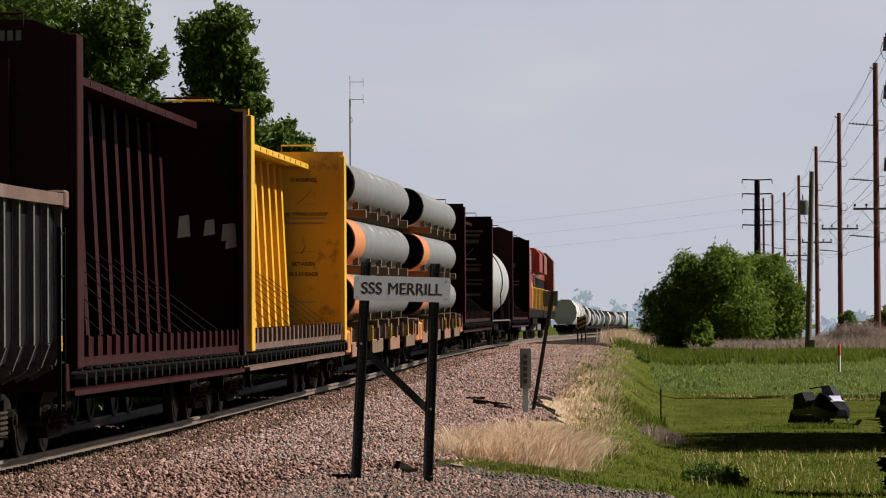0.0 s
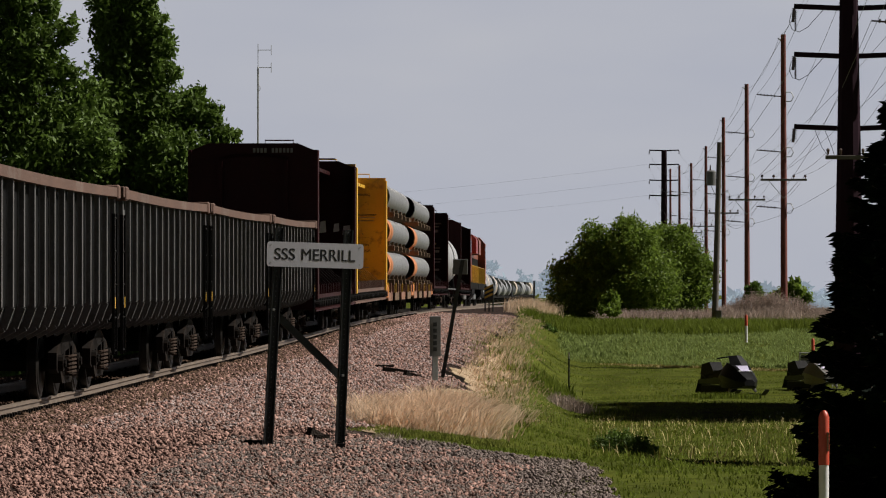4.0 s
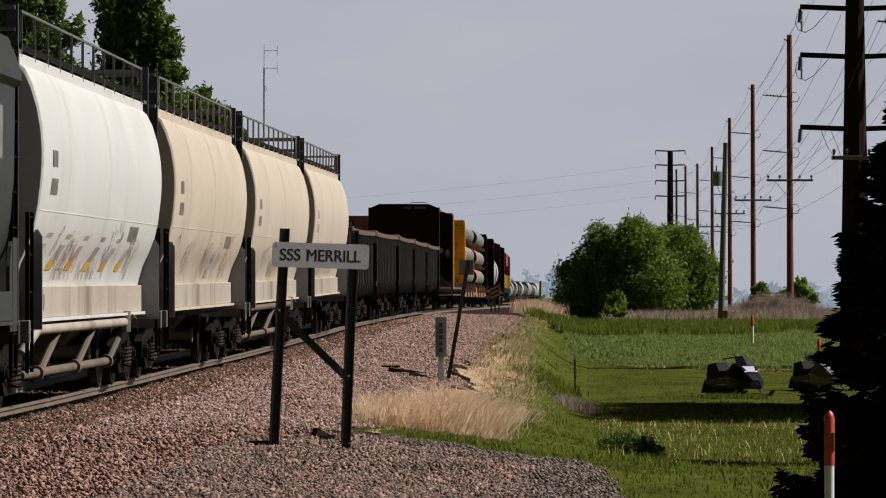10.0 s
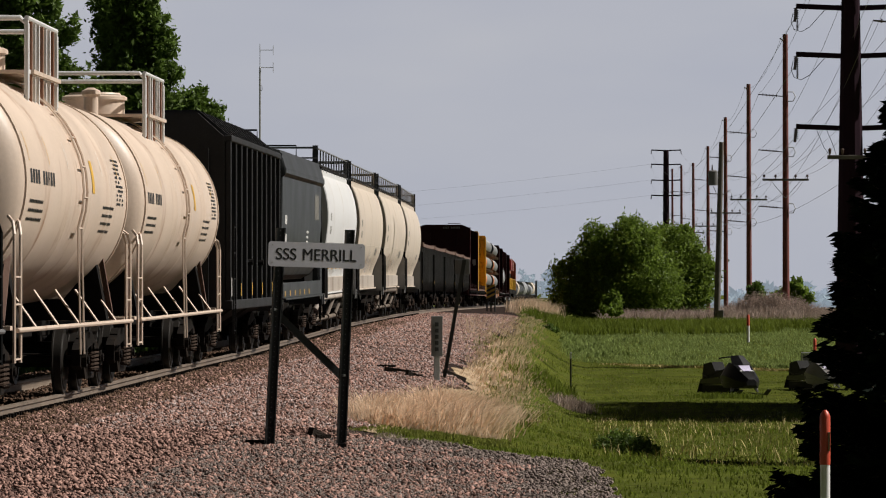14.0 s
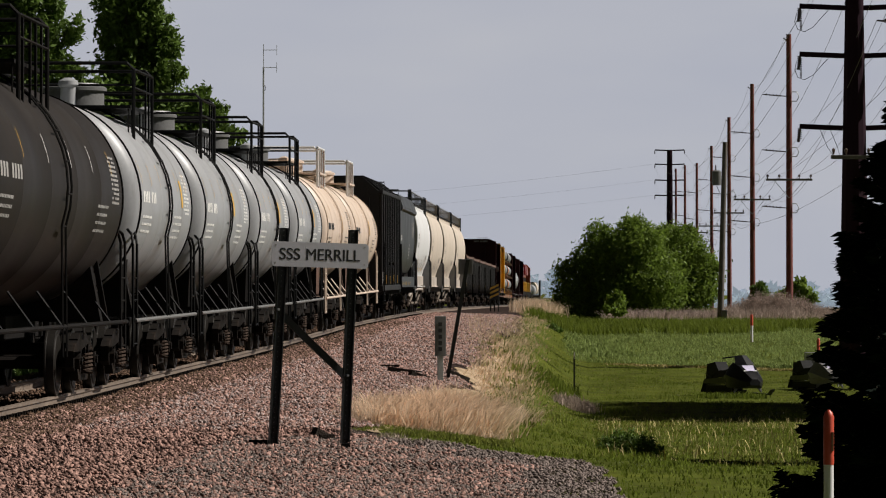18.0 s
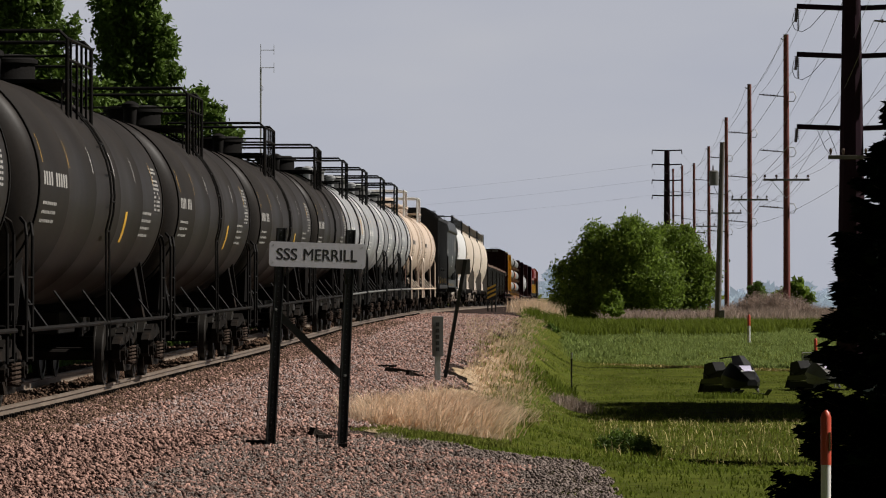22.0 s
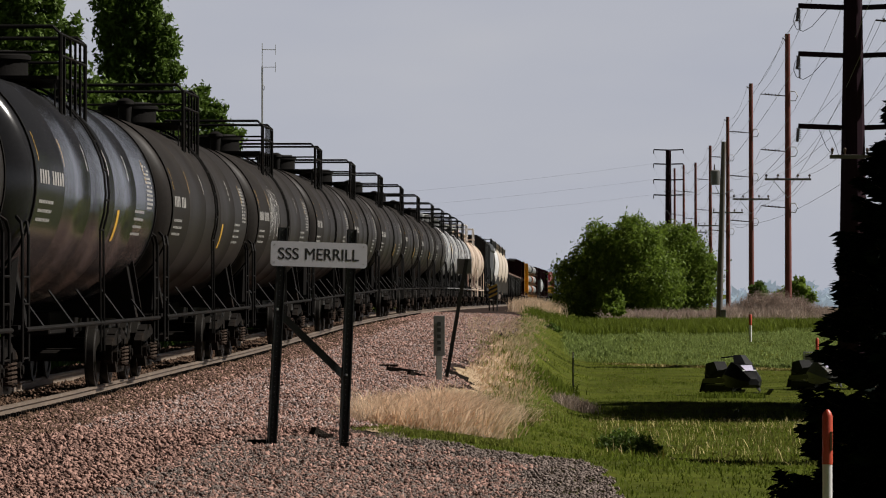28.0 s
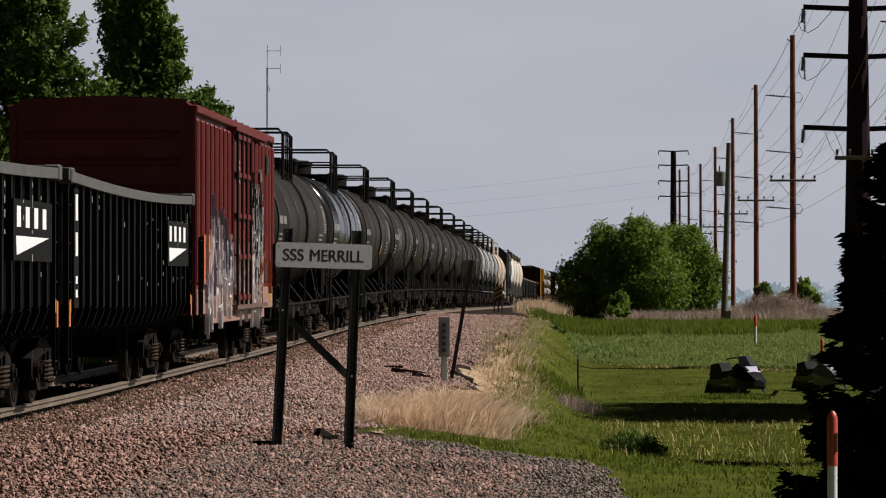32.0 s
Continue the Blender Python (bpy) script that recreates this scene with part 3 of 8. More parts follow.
def sheet(name, us, ys, material, lift=0.0, edge=None):
    """A sheet of land that follows the line, over the offsets us and the distances ys."""
    vs, fs = [], []
    for y in ys:
        for u in us:
            x = rail_x(y) + (edge(u, y) if edge else u)
            vs.append((x, y, ground_z(x, y) + lift))
    n = len(us)
    for j in range(len(ys) - 1):
        for i in range(n - 1):
            fs.append((j * n + i, j * n + i + 1, (j + 1) * n + i + 1, (j + 1) * n + i))
    g = Geo()
    g.v, g.f = vs, fs
    return part(name, g, material, smooth=180)


ys_all = [-60 + 6 * i for i in range(15)] + [30 + 1.5 * i for i in range(100)] + [180 + 4 * i for i in range(50)] + [400, 450, 500, 600, 700, 850, 1000, 1300, 1700, 2200, 3000]
us_all = [-1500, -700, -300, -150, -80, -45, -28, -18, -12, -8, -6, -4.5, -3.4, -2.6, -2, -1, 0, 1] + [1 + 0.5 * i for i in range(1, 30)] + [17, 19, 21, 24, 28, 34, 42, 60, 90, 150, 300, 700, 1500]
ground = tagged(sheet("ground", us_all, ys_all, M["grass"]), "green mown lawn falling away from the railway bank", "ground", kind="structure")


def bed_edge(u, y):
    if u < 4.4:
        return u
    far = 3.8 + 2.6 * (1 - step(38, 52, y)) + 0.5 * step(54, 64, y) * (1 - step(80, 105, y)) + 0.5 * noise.noise((y * 0.15, 1.7, 0)) + 0.35 * noise.noise((y * 0.6, 4.1, 0)) - 0.8 * step(150, 260, y)
    return 4.4 + (far + 0.9 - 4.4) * (u - 4.4) / 0.6 if far + 0.9 > 4.4 else far + 0.9 - 0.01 * (5 - u)


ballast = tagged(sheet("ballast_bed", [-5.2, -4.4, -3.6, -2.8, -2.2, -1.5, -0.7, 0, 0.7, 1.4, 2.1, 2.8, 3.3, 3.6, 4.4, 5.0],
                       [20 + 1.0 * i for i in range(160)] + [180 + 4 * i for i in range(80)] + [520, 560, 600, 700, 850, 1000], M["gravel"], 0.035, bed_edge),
                "crushed-stone ballast bed beside the rails, dark as shaded gaps", "ballast", kind="structure")


def straw_edge(u, y):
    """The strip of dry grass below the stones; u runs from 0 at its upper edge to 1 at its lower."""
    e = bed_edge(5.0, y) - 0.1
    w = 0.75 + 0.4 * noise.noise((y * 0.07, 3.3, 0)) + 0.3 * noise.noise((y * 0.2, 8.8, 0))
    w *= step(52, 55.5, y) * (1 - step(95, 135, y))
    return e + max(0.1, w) * u + 0.2 * noise.noise((y * 0.3, u * 3, 5.0)) * u


tagged(sheet("dry_grass_strip", [0, 0.2, 0.4, 0.6, 0.8, 1.0], [50 + 0.45 * i for i in range(195)], M["strawbed"], 0.05, straw_edge),
       "flattened bleached grass along the ballast edge", "ground", kind="structure")

# ---- rails and ties ----
def rail_line(name, table, off, y0, y1, stepy, base=0.0):
    """One rail: head, web and foot drawn along the line."""
    prof = [(-0.036, 0), (0.036, 0), (0.036, -0.036), (0.012, -0.05), (0.012, -0.14), (0.07, -0.16), (0.07, -0.172), (-0.07, -0.172), (-0.07, -0.16), (-0.012, -0.14), (-0.012, -0.05), (-0.036, -0.036)]
    n = len(prof)
    g = Geo()
    ys = list(np.arange(y0, y1 + 0.1, stepy))
    for y in ys:
        x, z = glide(table, y, 1) + off, glide(table, y, 2) + base
        g.v += [(x + a, y, z + b) for a, b in prof]
    for j in range(len(ys) - 1):
        g.f += [(j * n + i, j * n + (i + 1) % n, (j + 1) * n + (i + 1) % n, (j + 1) * n + i) for i in range(n)]
    return part(name, g, M["rail"])


for off in (0.0, -1.505):
    tagged(rail_line("rail", RAIL, off, 15, 900, 3.0), "worn steel rail on timber ties", "rail", "rails of the main line", "structure")


# ---- the train: every car stands on the line and runs along it at one speed ----
SPEED = 14.4
MOVING = []


def line_pose(s, base, table=RAIL, off=-0.7525):
    """Pose of a car whose middle is at distance s and whose bogie centres are base apart."""
    a, b = s - base / 2, s + base / 2
    p = Vector((glide(table, a, 1) + off, a, glide(table, a, 2)))
    q = Vector((glide(table, b, 1) + off, b, glide(table, b, 2)))
    m, d = (p + q) / 2, q - p
    return pose(m.x, m.y, m.z, math.degrees(math.atan2(d.z, math.hypot(d.x, d.y))), 0, -math.degrees(math.atan2(d.x, d.y)))


def run(ob, s0, base, local=None):
    MOVING.append((ob, s0, base, local or Matrix()))
    ob.matrix_basis = line_pose(s0, base) @ (local or Matrix())


def motions():
    for ob, s0, base, local in MOVING:
        walk(ob, [(t, line_pose(s0 + SPEED * t, base) @ local) for t in range(33)])


# -- running gear, shared by all cars --
def wheel_mesh():
    prof = [(-0.07, 0.12), (-0.07, 0.38), (-0.055, 0.40), (-0.055, 0.455), (0.045, 0.462), (0.055, 0.49), (0.075, 0.49), (0.075, 0.40), (0.05, 0.38), (0.03, 0.16), (0.06, 0.12)]
    return Geo().lathe([(-a, r) for a, r in prof][::-1], 28, "x").mesh("wheel", M["wheel"], 30)


def frame_mesh():
    """One cast side frame, seen as an arch over each axle box with an open middle for the springs."""
    g = Geo()
    out = [(-1.12, 0.62), (-1.12, 0.40), (-0.98, 0.36), (-0.72, 0.40), (-0.52, 0.24), (0.52, 0.24), (0.72, 0.40), (0.98, 0.36), (1.12, 0.40), (1.12, 0.62),
           (0.95, 0.70), (0.62, 0.76), (0.3, 0.86), (-0.3, 0.86), (-0.62, 0.76), (-0.95, 0.70)]
    # the outline is split round the spring opening
    for x0, x1 in ((-0.06, 0.06),):
        def slab(pts):
            n = len(pts)
            g.add([(x0, y, z) for y, z in pts] + [(x1, y, z) for y, z in pts],
                  [tuple(range(n))[::-1], tuple(range(n, 2 * n))] + [(i, (i + 1) % n, n + (i + 1) % n, n + i) for i in range(n)])
        slab([(-1.12, 0.62), (-1.12, 0.40), (-0.98, 0.34), (-0.74, 0.38), (-0.62, 0.56), (-0.62, 0.76), (-0.95, 0.70)])
        slab([(1.12, 0.62), (0.95, 0.70), (0.62, 0.76), (0.62, 0.56), (0.74, 0.38), (0.98, 0.34), (1.12, 0.40)])
        slab([(-0.62, 0.58), (0.62, 0.58 + 0.12), (0.62, 0.78), (0.3, 0.86), (-0.3, 0.86), (-0.62, 0.78)])
        slab([(-0.74, 0.40), (-0.5, 0.20), (0.5, 0.20), (0.74, 0.40), (0.62, 0.46), (0.42, 0.30), (-0.42, 0.30), (-0.62, 0.46)])
        slab([(-0.36, 0.28), (-0.26, 0.28), (-0.26, 0.72), (-0.36, 0.72)])
        slab([(0.26, 0.28), (0.36, 0.28), (0.36, 0.72), (0.26, 0.72)])
    return g.mesh("side_frame", M["bogie"])


def spring_mesh():
    g = Geo()
    turns, n, r, w = 5, 50, 0.075, 0.017
    pts = [(r * math.cos(2 * math.pi * turns * i / n), r * math.sin(2 * math.pi * turns * i / n), 0.30 + 0.27 * i / n) for i in range(n + 1)]
    return g.tube(pts, w, 5).mesh("spring", M["spring"])


def cap_mesh():
    return Geo().bar((-0.03, 0, 0), (0.07, 0, 0), 0.115, 12).bar((0.07, 0, 0), (0.10, 0, 0), 0.06, 8).mesh("axle_cap", M["bogie"])


def bolster_mesh():
    g = Geo().box(-1.02, 1.02, -0.2, 0.2, 0.45, 0.72, 0.03).box(-0.35, 0.35, -0.3, 0.3, 0.7, 0.86, 0.02)
    g.box(-0.9, 0.9, -0.62, -0.5, 0.42, 0.56, 0.01).box(-0.9, 0.9, 0.5, 0.62, 0.42, 0.56, 0.01)
    return g.mesh("bogie", M["bogie"])


def axle_mesh():
    return Geo().bar((-1.05, 0, 0), (1.05, 0, 0), 0.085, 10).mesh("axle", M["bogie"])


GEAR = dict(wheel=wheel_mesh(), side_frame=frame_mesh(), spring=spring_mesh(), axle_cap=cap_mesh(), bogie=bolster_mesh(), axle=axle_mesh())


def bogie(car, y):
    b = part("bogie", GEAR["bogie"], None, car, "grimy cast-steel bogie", at=pose(0, y, 0))
    for e in (-0.89, 0.89):
        part("axle", GEAR["axle"], None, b, at=pose(0, e, 0.457))
        for sx in (-1, 1):
            part("wheel", GEAR["wheel"], None, b, at=pose(sx * 0.755, e, 0.457, 0, 0, 0 if sx > 0 else 180))
            part("axle_cap", GEAR["axle_cap"], None, b, at=pose(sx * 1.06, e, 0.48, 0, 0, 0 if sx > 0 else 180))
    for sx in (-1, 1):
        part("side_frame", GEAR["side_frame"], None, b, at=pose(sx * 1.0, 0, 0))
        for e in (-0.16, 0.0, 0.16):
            part("spring", GEAR["spring"], None, b, at=pose(sx * 1.09, e, 0))
    return b


def coupler(car, y, sgn):
    g = Geo().box(-0.13, 0.13, min(y, y - sgn * 0.5), max(y, y - sgn * 0.5), 0.76, 0.98, 0.02)
    g.box(-0.16, 0.16, y - 0.14, y + 0.14, 0.70, 1.02, 0.05)
    g.tube([(0.45, y - sgn * 0.45, 0.85), (0.40, y - sgn * 0.2, 0.55), (0.25, y, 0.42)], 0.025, 6)
    return part("coupler", g, M["steel_dark"], car)


def gear(car, L, inset):
    for sgn in (-1, 1):
        bogie(car, sgn * (L / 2 - inset))
        coupler(car, sgn * (L / 2 - 0.12), sgn)


def ladder(car, name, x, y, z0, z1, w, material, n=None, along="y", r=0.013, split=False):
    """An upright ladder on a side (along y) or an end (along x)."""
    g = Geo()
    ends = [(x, y - w / 2), (x, y + w / 2)] if along == "y" else [(x - w / 2, y), (x + w / 2, y)]
    for ex, ey in ends:
        g.beam((ex, ey, z0), (ex, ey, z1), 0.045, 0.02)
    n = n or int((z1 - z0) / 0.42)
    zs = [z0 + 0.06 + (z1 - z0 - 0.12) * i / n for i in range(n + 1)]
    if split:
        for e, (ex, ey) in enumerate(ends):
            stile = part(name, Geo().beam((ex, ey, z0), (ex, ey, z1), 0.045, 0.02), material, car)
        for z in zs:
            part("rung", Geo().bar((*ends[0], z), (*ends[1], z), r, 6), material, stile)
        return stile
    for z in zs:
        g.bar((*ends[0], z), (*ends[1], z), r, 6)
    return part(name, g, material, car)


def patch(name, car, R, zc, y0, y1, a0, a1, material, label="", n=6, lift=0.006):
    """A mark that lies on a round tank, between two distances along and two angles (degrees above level on the lit side)."""
    g = Geo()
    for i in range(n):
        p, q = radians(a0 + (a1 - a0) * i / n), radians(a0 + (a1 - a0) * (i + 1) / n)
        g.add([((R + lift) * math.cos(t), y, zc + (R + lift) * math.sin(t)) for t, y in ((p, y0), (p, y1), (q, y1), (q, y0))], [(0, 1, 2, 3)])
    return part(name, g, material, car, label)


def bars_on_tank(car, R, zc, y0, a0, rows, w, material, rng):
    """Lines of stencilling too small to read, as rows of short bars."""
    g = Geo()
    for k in range(rows):
        y, a = y0, a0 - k * 4.2
        while y < y0 + w:
            e = rng.uniform(0.05, 0.14)
            p, q = radians(a), radians(a + 1.5)
            g.add([((R + 0.005) * math.cos(t), yy, zc + (R + 0.005) * math.sin(t)) for t, yy in ((p, y), (p, y + e), (q, y + e), (q, y))], [(0, 1, 2, 3)])
            y += e + 0.035
    ob = part("stencil", g, material, car, "small stencilled lines of lettering")
    ob["kind"] = "stuff"
    return ob


def blocks(car, name, x, y0, z0, cols, cw, ch, material, label="", gap=0.3, skip=()):
    """A run of lettering that cannot be read, as upright bars on a flat side."""
    g = Geo()
    for i in range(cols):
        if i in skip:
            continue
        g.box(x, x + 0.006, y0 + i * cw, y0 + i * cw + cw * (1 - gap), z0, z0 + ch)
    return part(name, g, material, car, label)


# -- tank cars --
def tank_car(label, L, R, zc, paint, trim, seed, style="black", group="black tank cars", base=None):
    rng = random.Random(seed)
    car = thing("tank_car", label, "tank car", group)
    h = L / 2 - 0.9
    dome = 0.42
    prof = []
    for i in range(9):
        t = i / 8 * math.pi / 2
        prof.append((-h - dome * math.cos(t) + dome, max(0.04, R * math.sin(t) ** 0.7)))
    prof = [(a, r) for a, r in prof]
    seams = [-h + dome + (2 * (h - dome)) * k / 5 for k in range(1, 5)]
    for y in seams:
        prof += [(y - 0.03, R), (y - 0.015, R + 0.006), (y + 0.015, R + 0.006), (y + 0.03, R)]
    prof += [(-a, r) for a, r in prof[:9]][::-1]
    part("tank", Geo().lathe(prof, 72, "y", (0, 0, zc)), paint, car, smooth=25)
    for sgn in (-1, 1):
        y = sgn * (h - dome - 0.02)
        part("head_band", Geo().lathe([(y - 0.04, R), (y - 0.04, R + 0.018), (y + 0.04, R + 0.018), (y + 0.04, R)], 72, "y", (0, 0, zc)), trim if style != "cream" else paint, car, smooth=30)
        # stub sill, bolster web, end platform
        y0, y1 = sorted((sgn * (L / 2 - 0.45), sgn * (L / 2 - 4.4)))
        g = Geo().box(-0.28, 0.28, y0, y1, 0.78, 1.12, 0.02)
        yb = sgn * (L / 2 - 2.15)
        g.add([(sx * a, yb + e, z) for e in (-0.14, 0.14) for sx, a, z in ((-1, 1.32, 1.02), (1, 1.32, 1.02), (1, 1.16, 1.85), (1, 0.7, 1.32), (-1, 0.7, 1.32), (-1, 1.16, 1.85))],
              [(0, 1, 2, 3, 4, 5), (11, 10, 9, 8, 7, 6)] + [(i, (i + 1) % 6, 6 + (i + 1) % 6, 6 + i) for i in range(6)])
        part("stub_sill", g, M["steel_dark"], car)
        ye = sgn * (L / 2 - 0.55)
        g = Geo().box(-1.42, 1.42, min(ye, ye - sgn * 0.35), max(ye, ye - sgn * 0.35), 1.0, 1.05)
        part("end_platform", g, trim, car)
        # crossover grab irons: hoops at the corners
        for sx in (-1, 1):
            g = Geo()
            for yy in (ye, ye - sgn * 0.55):
                g.tube([(sx * 1.47, yy, 0.62), (sx * 1.47, yy, 2.12), (sx * 1.44, yy - sgn * 0.1, 2.26), (sx * 1.36, yy - sgn * 0.3, 2.33)], 0.022, 6)
            hoop = part("end_handrail", g, trim, car)
            for z in (0.66, 0.98, 1.3, 1.62):
                part("rung", Geo().bar((sx * 1.47, ye, z), (sx * 1.47, ye - sgn * 0.55, z), 0.014, 5), trim, hoop)
            g = Geo().beam((sx * 1.25, ye - sgn * 0.5, 1.05), (sx * 1.20, ye - sgn * 1.5, 1.95), 0.07, 0.05)
            part("brace", g, M["steel_dark"] if style != "cream" else M["rust"], car)
        # brake wheel gear and hoses under the stub sill
    for sx in (-1, 1):
        part("side_rail", Geo().bar((sx * 1.5, -L / 2 + 0.6, 1.0), (sx * 1.5, L / 2 - 0.6, 1.0), 0.03, 8), trim if style == "cream" else M["steel_dark"] if style == "black" else M["greysteel"], car)
        for k in range(5):
            y = -h + 1.6 + (2 * h - 3.2) * k / 4
            part("rail_bracket", Geo().beam((sx * 1.5, y, 0.98), (sx * 1.12, y + 0.32, zc - R * 0.86), 0.026, 0.02), trim if style == "cream" else M["black"], car)
        # ladder from the side rail, bent over the shell to the walk on top
        for yy in (0.0,):
            g = Geo()
            for e in (-0.2, 0.2):
                arc = [(sx * 1.52, yy + e, 0.62)] + [(sx * (R + 0.06) * math.cos(radians(a)), yy + e, zc + (R + 0.06) * math.sin(radians(a))) for a in range(-18, 73, 9)]
                g.tube(arc, 0.016, 5)
            for a in list(range(-18, 70, 15)):
                c, s = math.cos(radians(a)), math.sin(radians(a))
                g.bar((sx * (R + 0.06) * c, yy - 0.2, zc + (R + 0.06) * s), (sx * (R + 0.06) * c, yy + 0.2, zc + (R + 0.06) * s), 0.016, 5)
            part("side_ladder", g, trim, car)
    # walk on top: deck, railings as goalpost frames, dome housing
    zt = zc + R
    part("walkway", Geo().box(-1.05, 1.05, -1.3, 1.5, zt - 0.02, zt + 0.03), trim, car)
    g = Geo().lathe([(zt - 0.15, 0.5), (zt + 0.30, 0.5), (zt + 0.30, 0.54), (zt + 0.35, 0.54), (zt + 0.38, 0.48), (zt + 0.39, 0.1)], 24, "z")
    housing = part("valve_housing", g, M["steel_dark"] if style == "black" else M["greysteel"] if style == "grey" else paint, car, "round valve housing", smooth=35)
    part("lid", Geo().lathe([(zt + 0.39, 0.44), (zt + 0.42, 0.42), (zt + 0.43, 0.1)], 20, "z"), housing.data.materials[0], housing, smooth=35)
    part("vent", Geo().lathe([(zt - 0.05, 0.12), (zt + 0.3, 0.12), (zt + 0.34, 0.16), (zt + 0.4, 0.15), (zt + 0.45, 0.05)], 12, "z", (0.1, -1.4, 0)), paint if style == "grey" else trim, car, smooth=40)
    zh = zt + 0.68
    if style == "cream":
        # a fence of flat white bars on the lit edge and pipe rails round it
        for sx in (-1, 1):
            fence = part("railing", Geo().bar((sx * 0.98, -1.5, zh), (sx * 0.98, 1.5, zh), 0.035, 8).beam((sx * 0.98, -1.5, zt + 0.0), (sx * 0.98, 1.5, zt + 0.0), 0.05, 0.05), M["white"], car)
            for k in range(9 if sx > 0 else 4):
                y = -1.5 + 3.0 * k / (8 if sx > 0 else 3)
                part("upright", Geo().box(sx * 0.98 - 0.02, sx * 0.98 + 0.02, y - 0.035, y + 0.035, zt - 0.42, zh), M["brownrust"] if k % 3 == 1 else M["white"], fence)
        for y in (-1.5, 1.5):
            part("railing", Geo().tube([(-0.98, y, zt - 0.35), (-0.98, y, zh - 0.08), (-0.9, y, zh), (0.9, y, zh), (0.98, y, zh - 0.08), (0.98, y, zt - 0.35)], 0.035, 8), M["white"], car)
    else:
        for y in (-1.3, 1.5):
            f = part("railing", Geo().tube([(-1.1, y, zt - 0.5), (-1.1, y, zh - 0.1), (-1.0, y, zh), (1.0, y, zh), (1.1, y, zh - 0.1), (1.1, y, zt - 0.55)], 0.028, 8), trim, car)
            part("rail_bar", Geo().bar((-1.1, y, zt + 0.34), (1.1, y, zt + 0.34), 0.02, 6), trim, f)
        for sx in (-1, 1):
            f = part("railing", Geo().bar((sx * 1.1, -1.3, zh - 0.1), (sx * 1.1, 1.5, zh - 0.1), 0.026, 6).bar((sx * 1.1, -1.3, zt + 0.3), (sx * 1.1, 1.5, zt + 0.3), 0.022, 6), trim, car)
            for y in (-0.9, -0.2, 0.35, 0.9) if style != "grey" else (0.5, 1.0):
                part("upright", Geo().box(sx * 1.1 - 0.015, sx * 1.1 + 0.015, y - 0.035, y + 0.035, zt - 0.55, zh - 0.1), trim, f)
        g = Geo()
        for y in (-1.1, -0.6, 0.6, 1.1):
            g.bar((1.0, y, zt - 0.45), (1.0, y, zt + 0.02), 0.014, 5)
        part("step_bracket", g, trim, car)["kind"] = "stuff"
    # stencils on the lit side
    if style in ("black", "grey", "cream"):
        ink = M["tankink"] if style == "black" else M["lettering"] if style == "grey" else M["letter"]
        yr = -h + 0.9
        gl = Geo()
        cnt = rng.choice((8, 9, 10))
        for i in range(cnt):
            if i == 4:
                continue
            y = yr + 0.24 * i
            for p, q in ((0, 3.2), (3.2, 6.4)):
                gl.add([((R + 0.005) * math.cos(radians(t)), yy, zc + (R + 0.005) * math.sin(radians(t))) for t, yy in ((p, y), (p, y + 0.15), (q, y + 0.15), (q, y))], [(0, 1, 2, 3)])
        part("car_marking", gl, ink, car, "row of painted reporting marks as bars")["kind"] = "stuff"
        bars_on_tank(car, R, zc, yr, -9, 3, 1.3, ink, rng)
        bars_on_tank(car, R, zc, h - 3.4, -7, 4, 1.2, ink, rng)
        # upright panel of fine print near the front
        g = Geo()
        for k in range(11):
            p, q = radians(20 - 2.4 * k), radians(21.3 - 2.4 * k)
            for e in range(5):
                if rng.random() < 0.85:
                    y = h - 1.75 + 0.17 * e
                    g.add([((R + 0.005) * math.cos(t), yy, zc + (R + 0.005) * math.sin(t)) for t, yy in ((p, y), (p, y + 0.14), (q, y + 0.14), (q, y))], [(0, 1, 2, 3)])
        part("data_panel", g, ink, car, "panel of fine printed lines")["kind"] = "stuff"
        for k in range(6):
            y = -h + 0.9 + (2 * h - 1.8) * k / 5.3
            patch("reflector", car, R, zc, y, y + 0.03, 10, 24, M["decal"] if k in (0, 1, 5) or style == "grey" else M["lettering"])
        if rng.random() < 0.75 or style != "black":
            y = rng.uniform(0.8, 2.4)
            patch("placard", car, R, zc, y, y + 0.26, *((-24, -7) if style == "black" else (0, 17)), M["decal"], "yellow notice")
        if rng.random() < 0.5 and style == "black":
            g = Geo()
            y = -h * 0.55
            for k in range(16):
                a = rng.uniform(-14, 10)
                yy = y + k * 0.16
                for i in range(5):
                    p, q = radians(a + i * 4), radians(a + i * 4 + 4)
                    s0 = 0.05 * math.sin(k * 2.1 + i)
                    s1 = 0.05 * math.sin(k * 2.1 + i + 1)
                    g.add([((R + 0.005) * math.cos(t), e, zc + (R + 0.005) * math.sin(t)) for t, e in ((p, yy + s0), (p, yy + s0 + 0.035), (q, yy + s1 + 0.035), (q, yy + s1))], [(0, 1, 2, 3)])
            part("paint_scrawl", g, M["lettering"], car, "faded white spray-paint scrawl")["kind"] = "stuff"
    gear(car, L, 2.15)
    return car


TRAIN = []


def place(car, rear, front, inset=2.15):
    run(car, (rear + front) / 2, (front - rear) - 2 * inset)


# couplings between the black tank cars, the foremost first
BLACK = (-198.0, -213.9, -232.0, -249.4, -267.2, -283.9, -301.5, -319.3, -337.1, -354.1, -372.9)
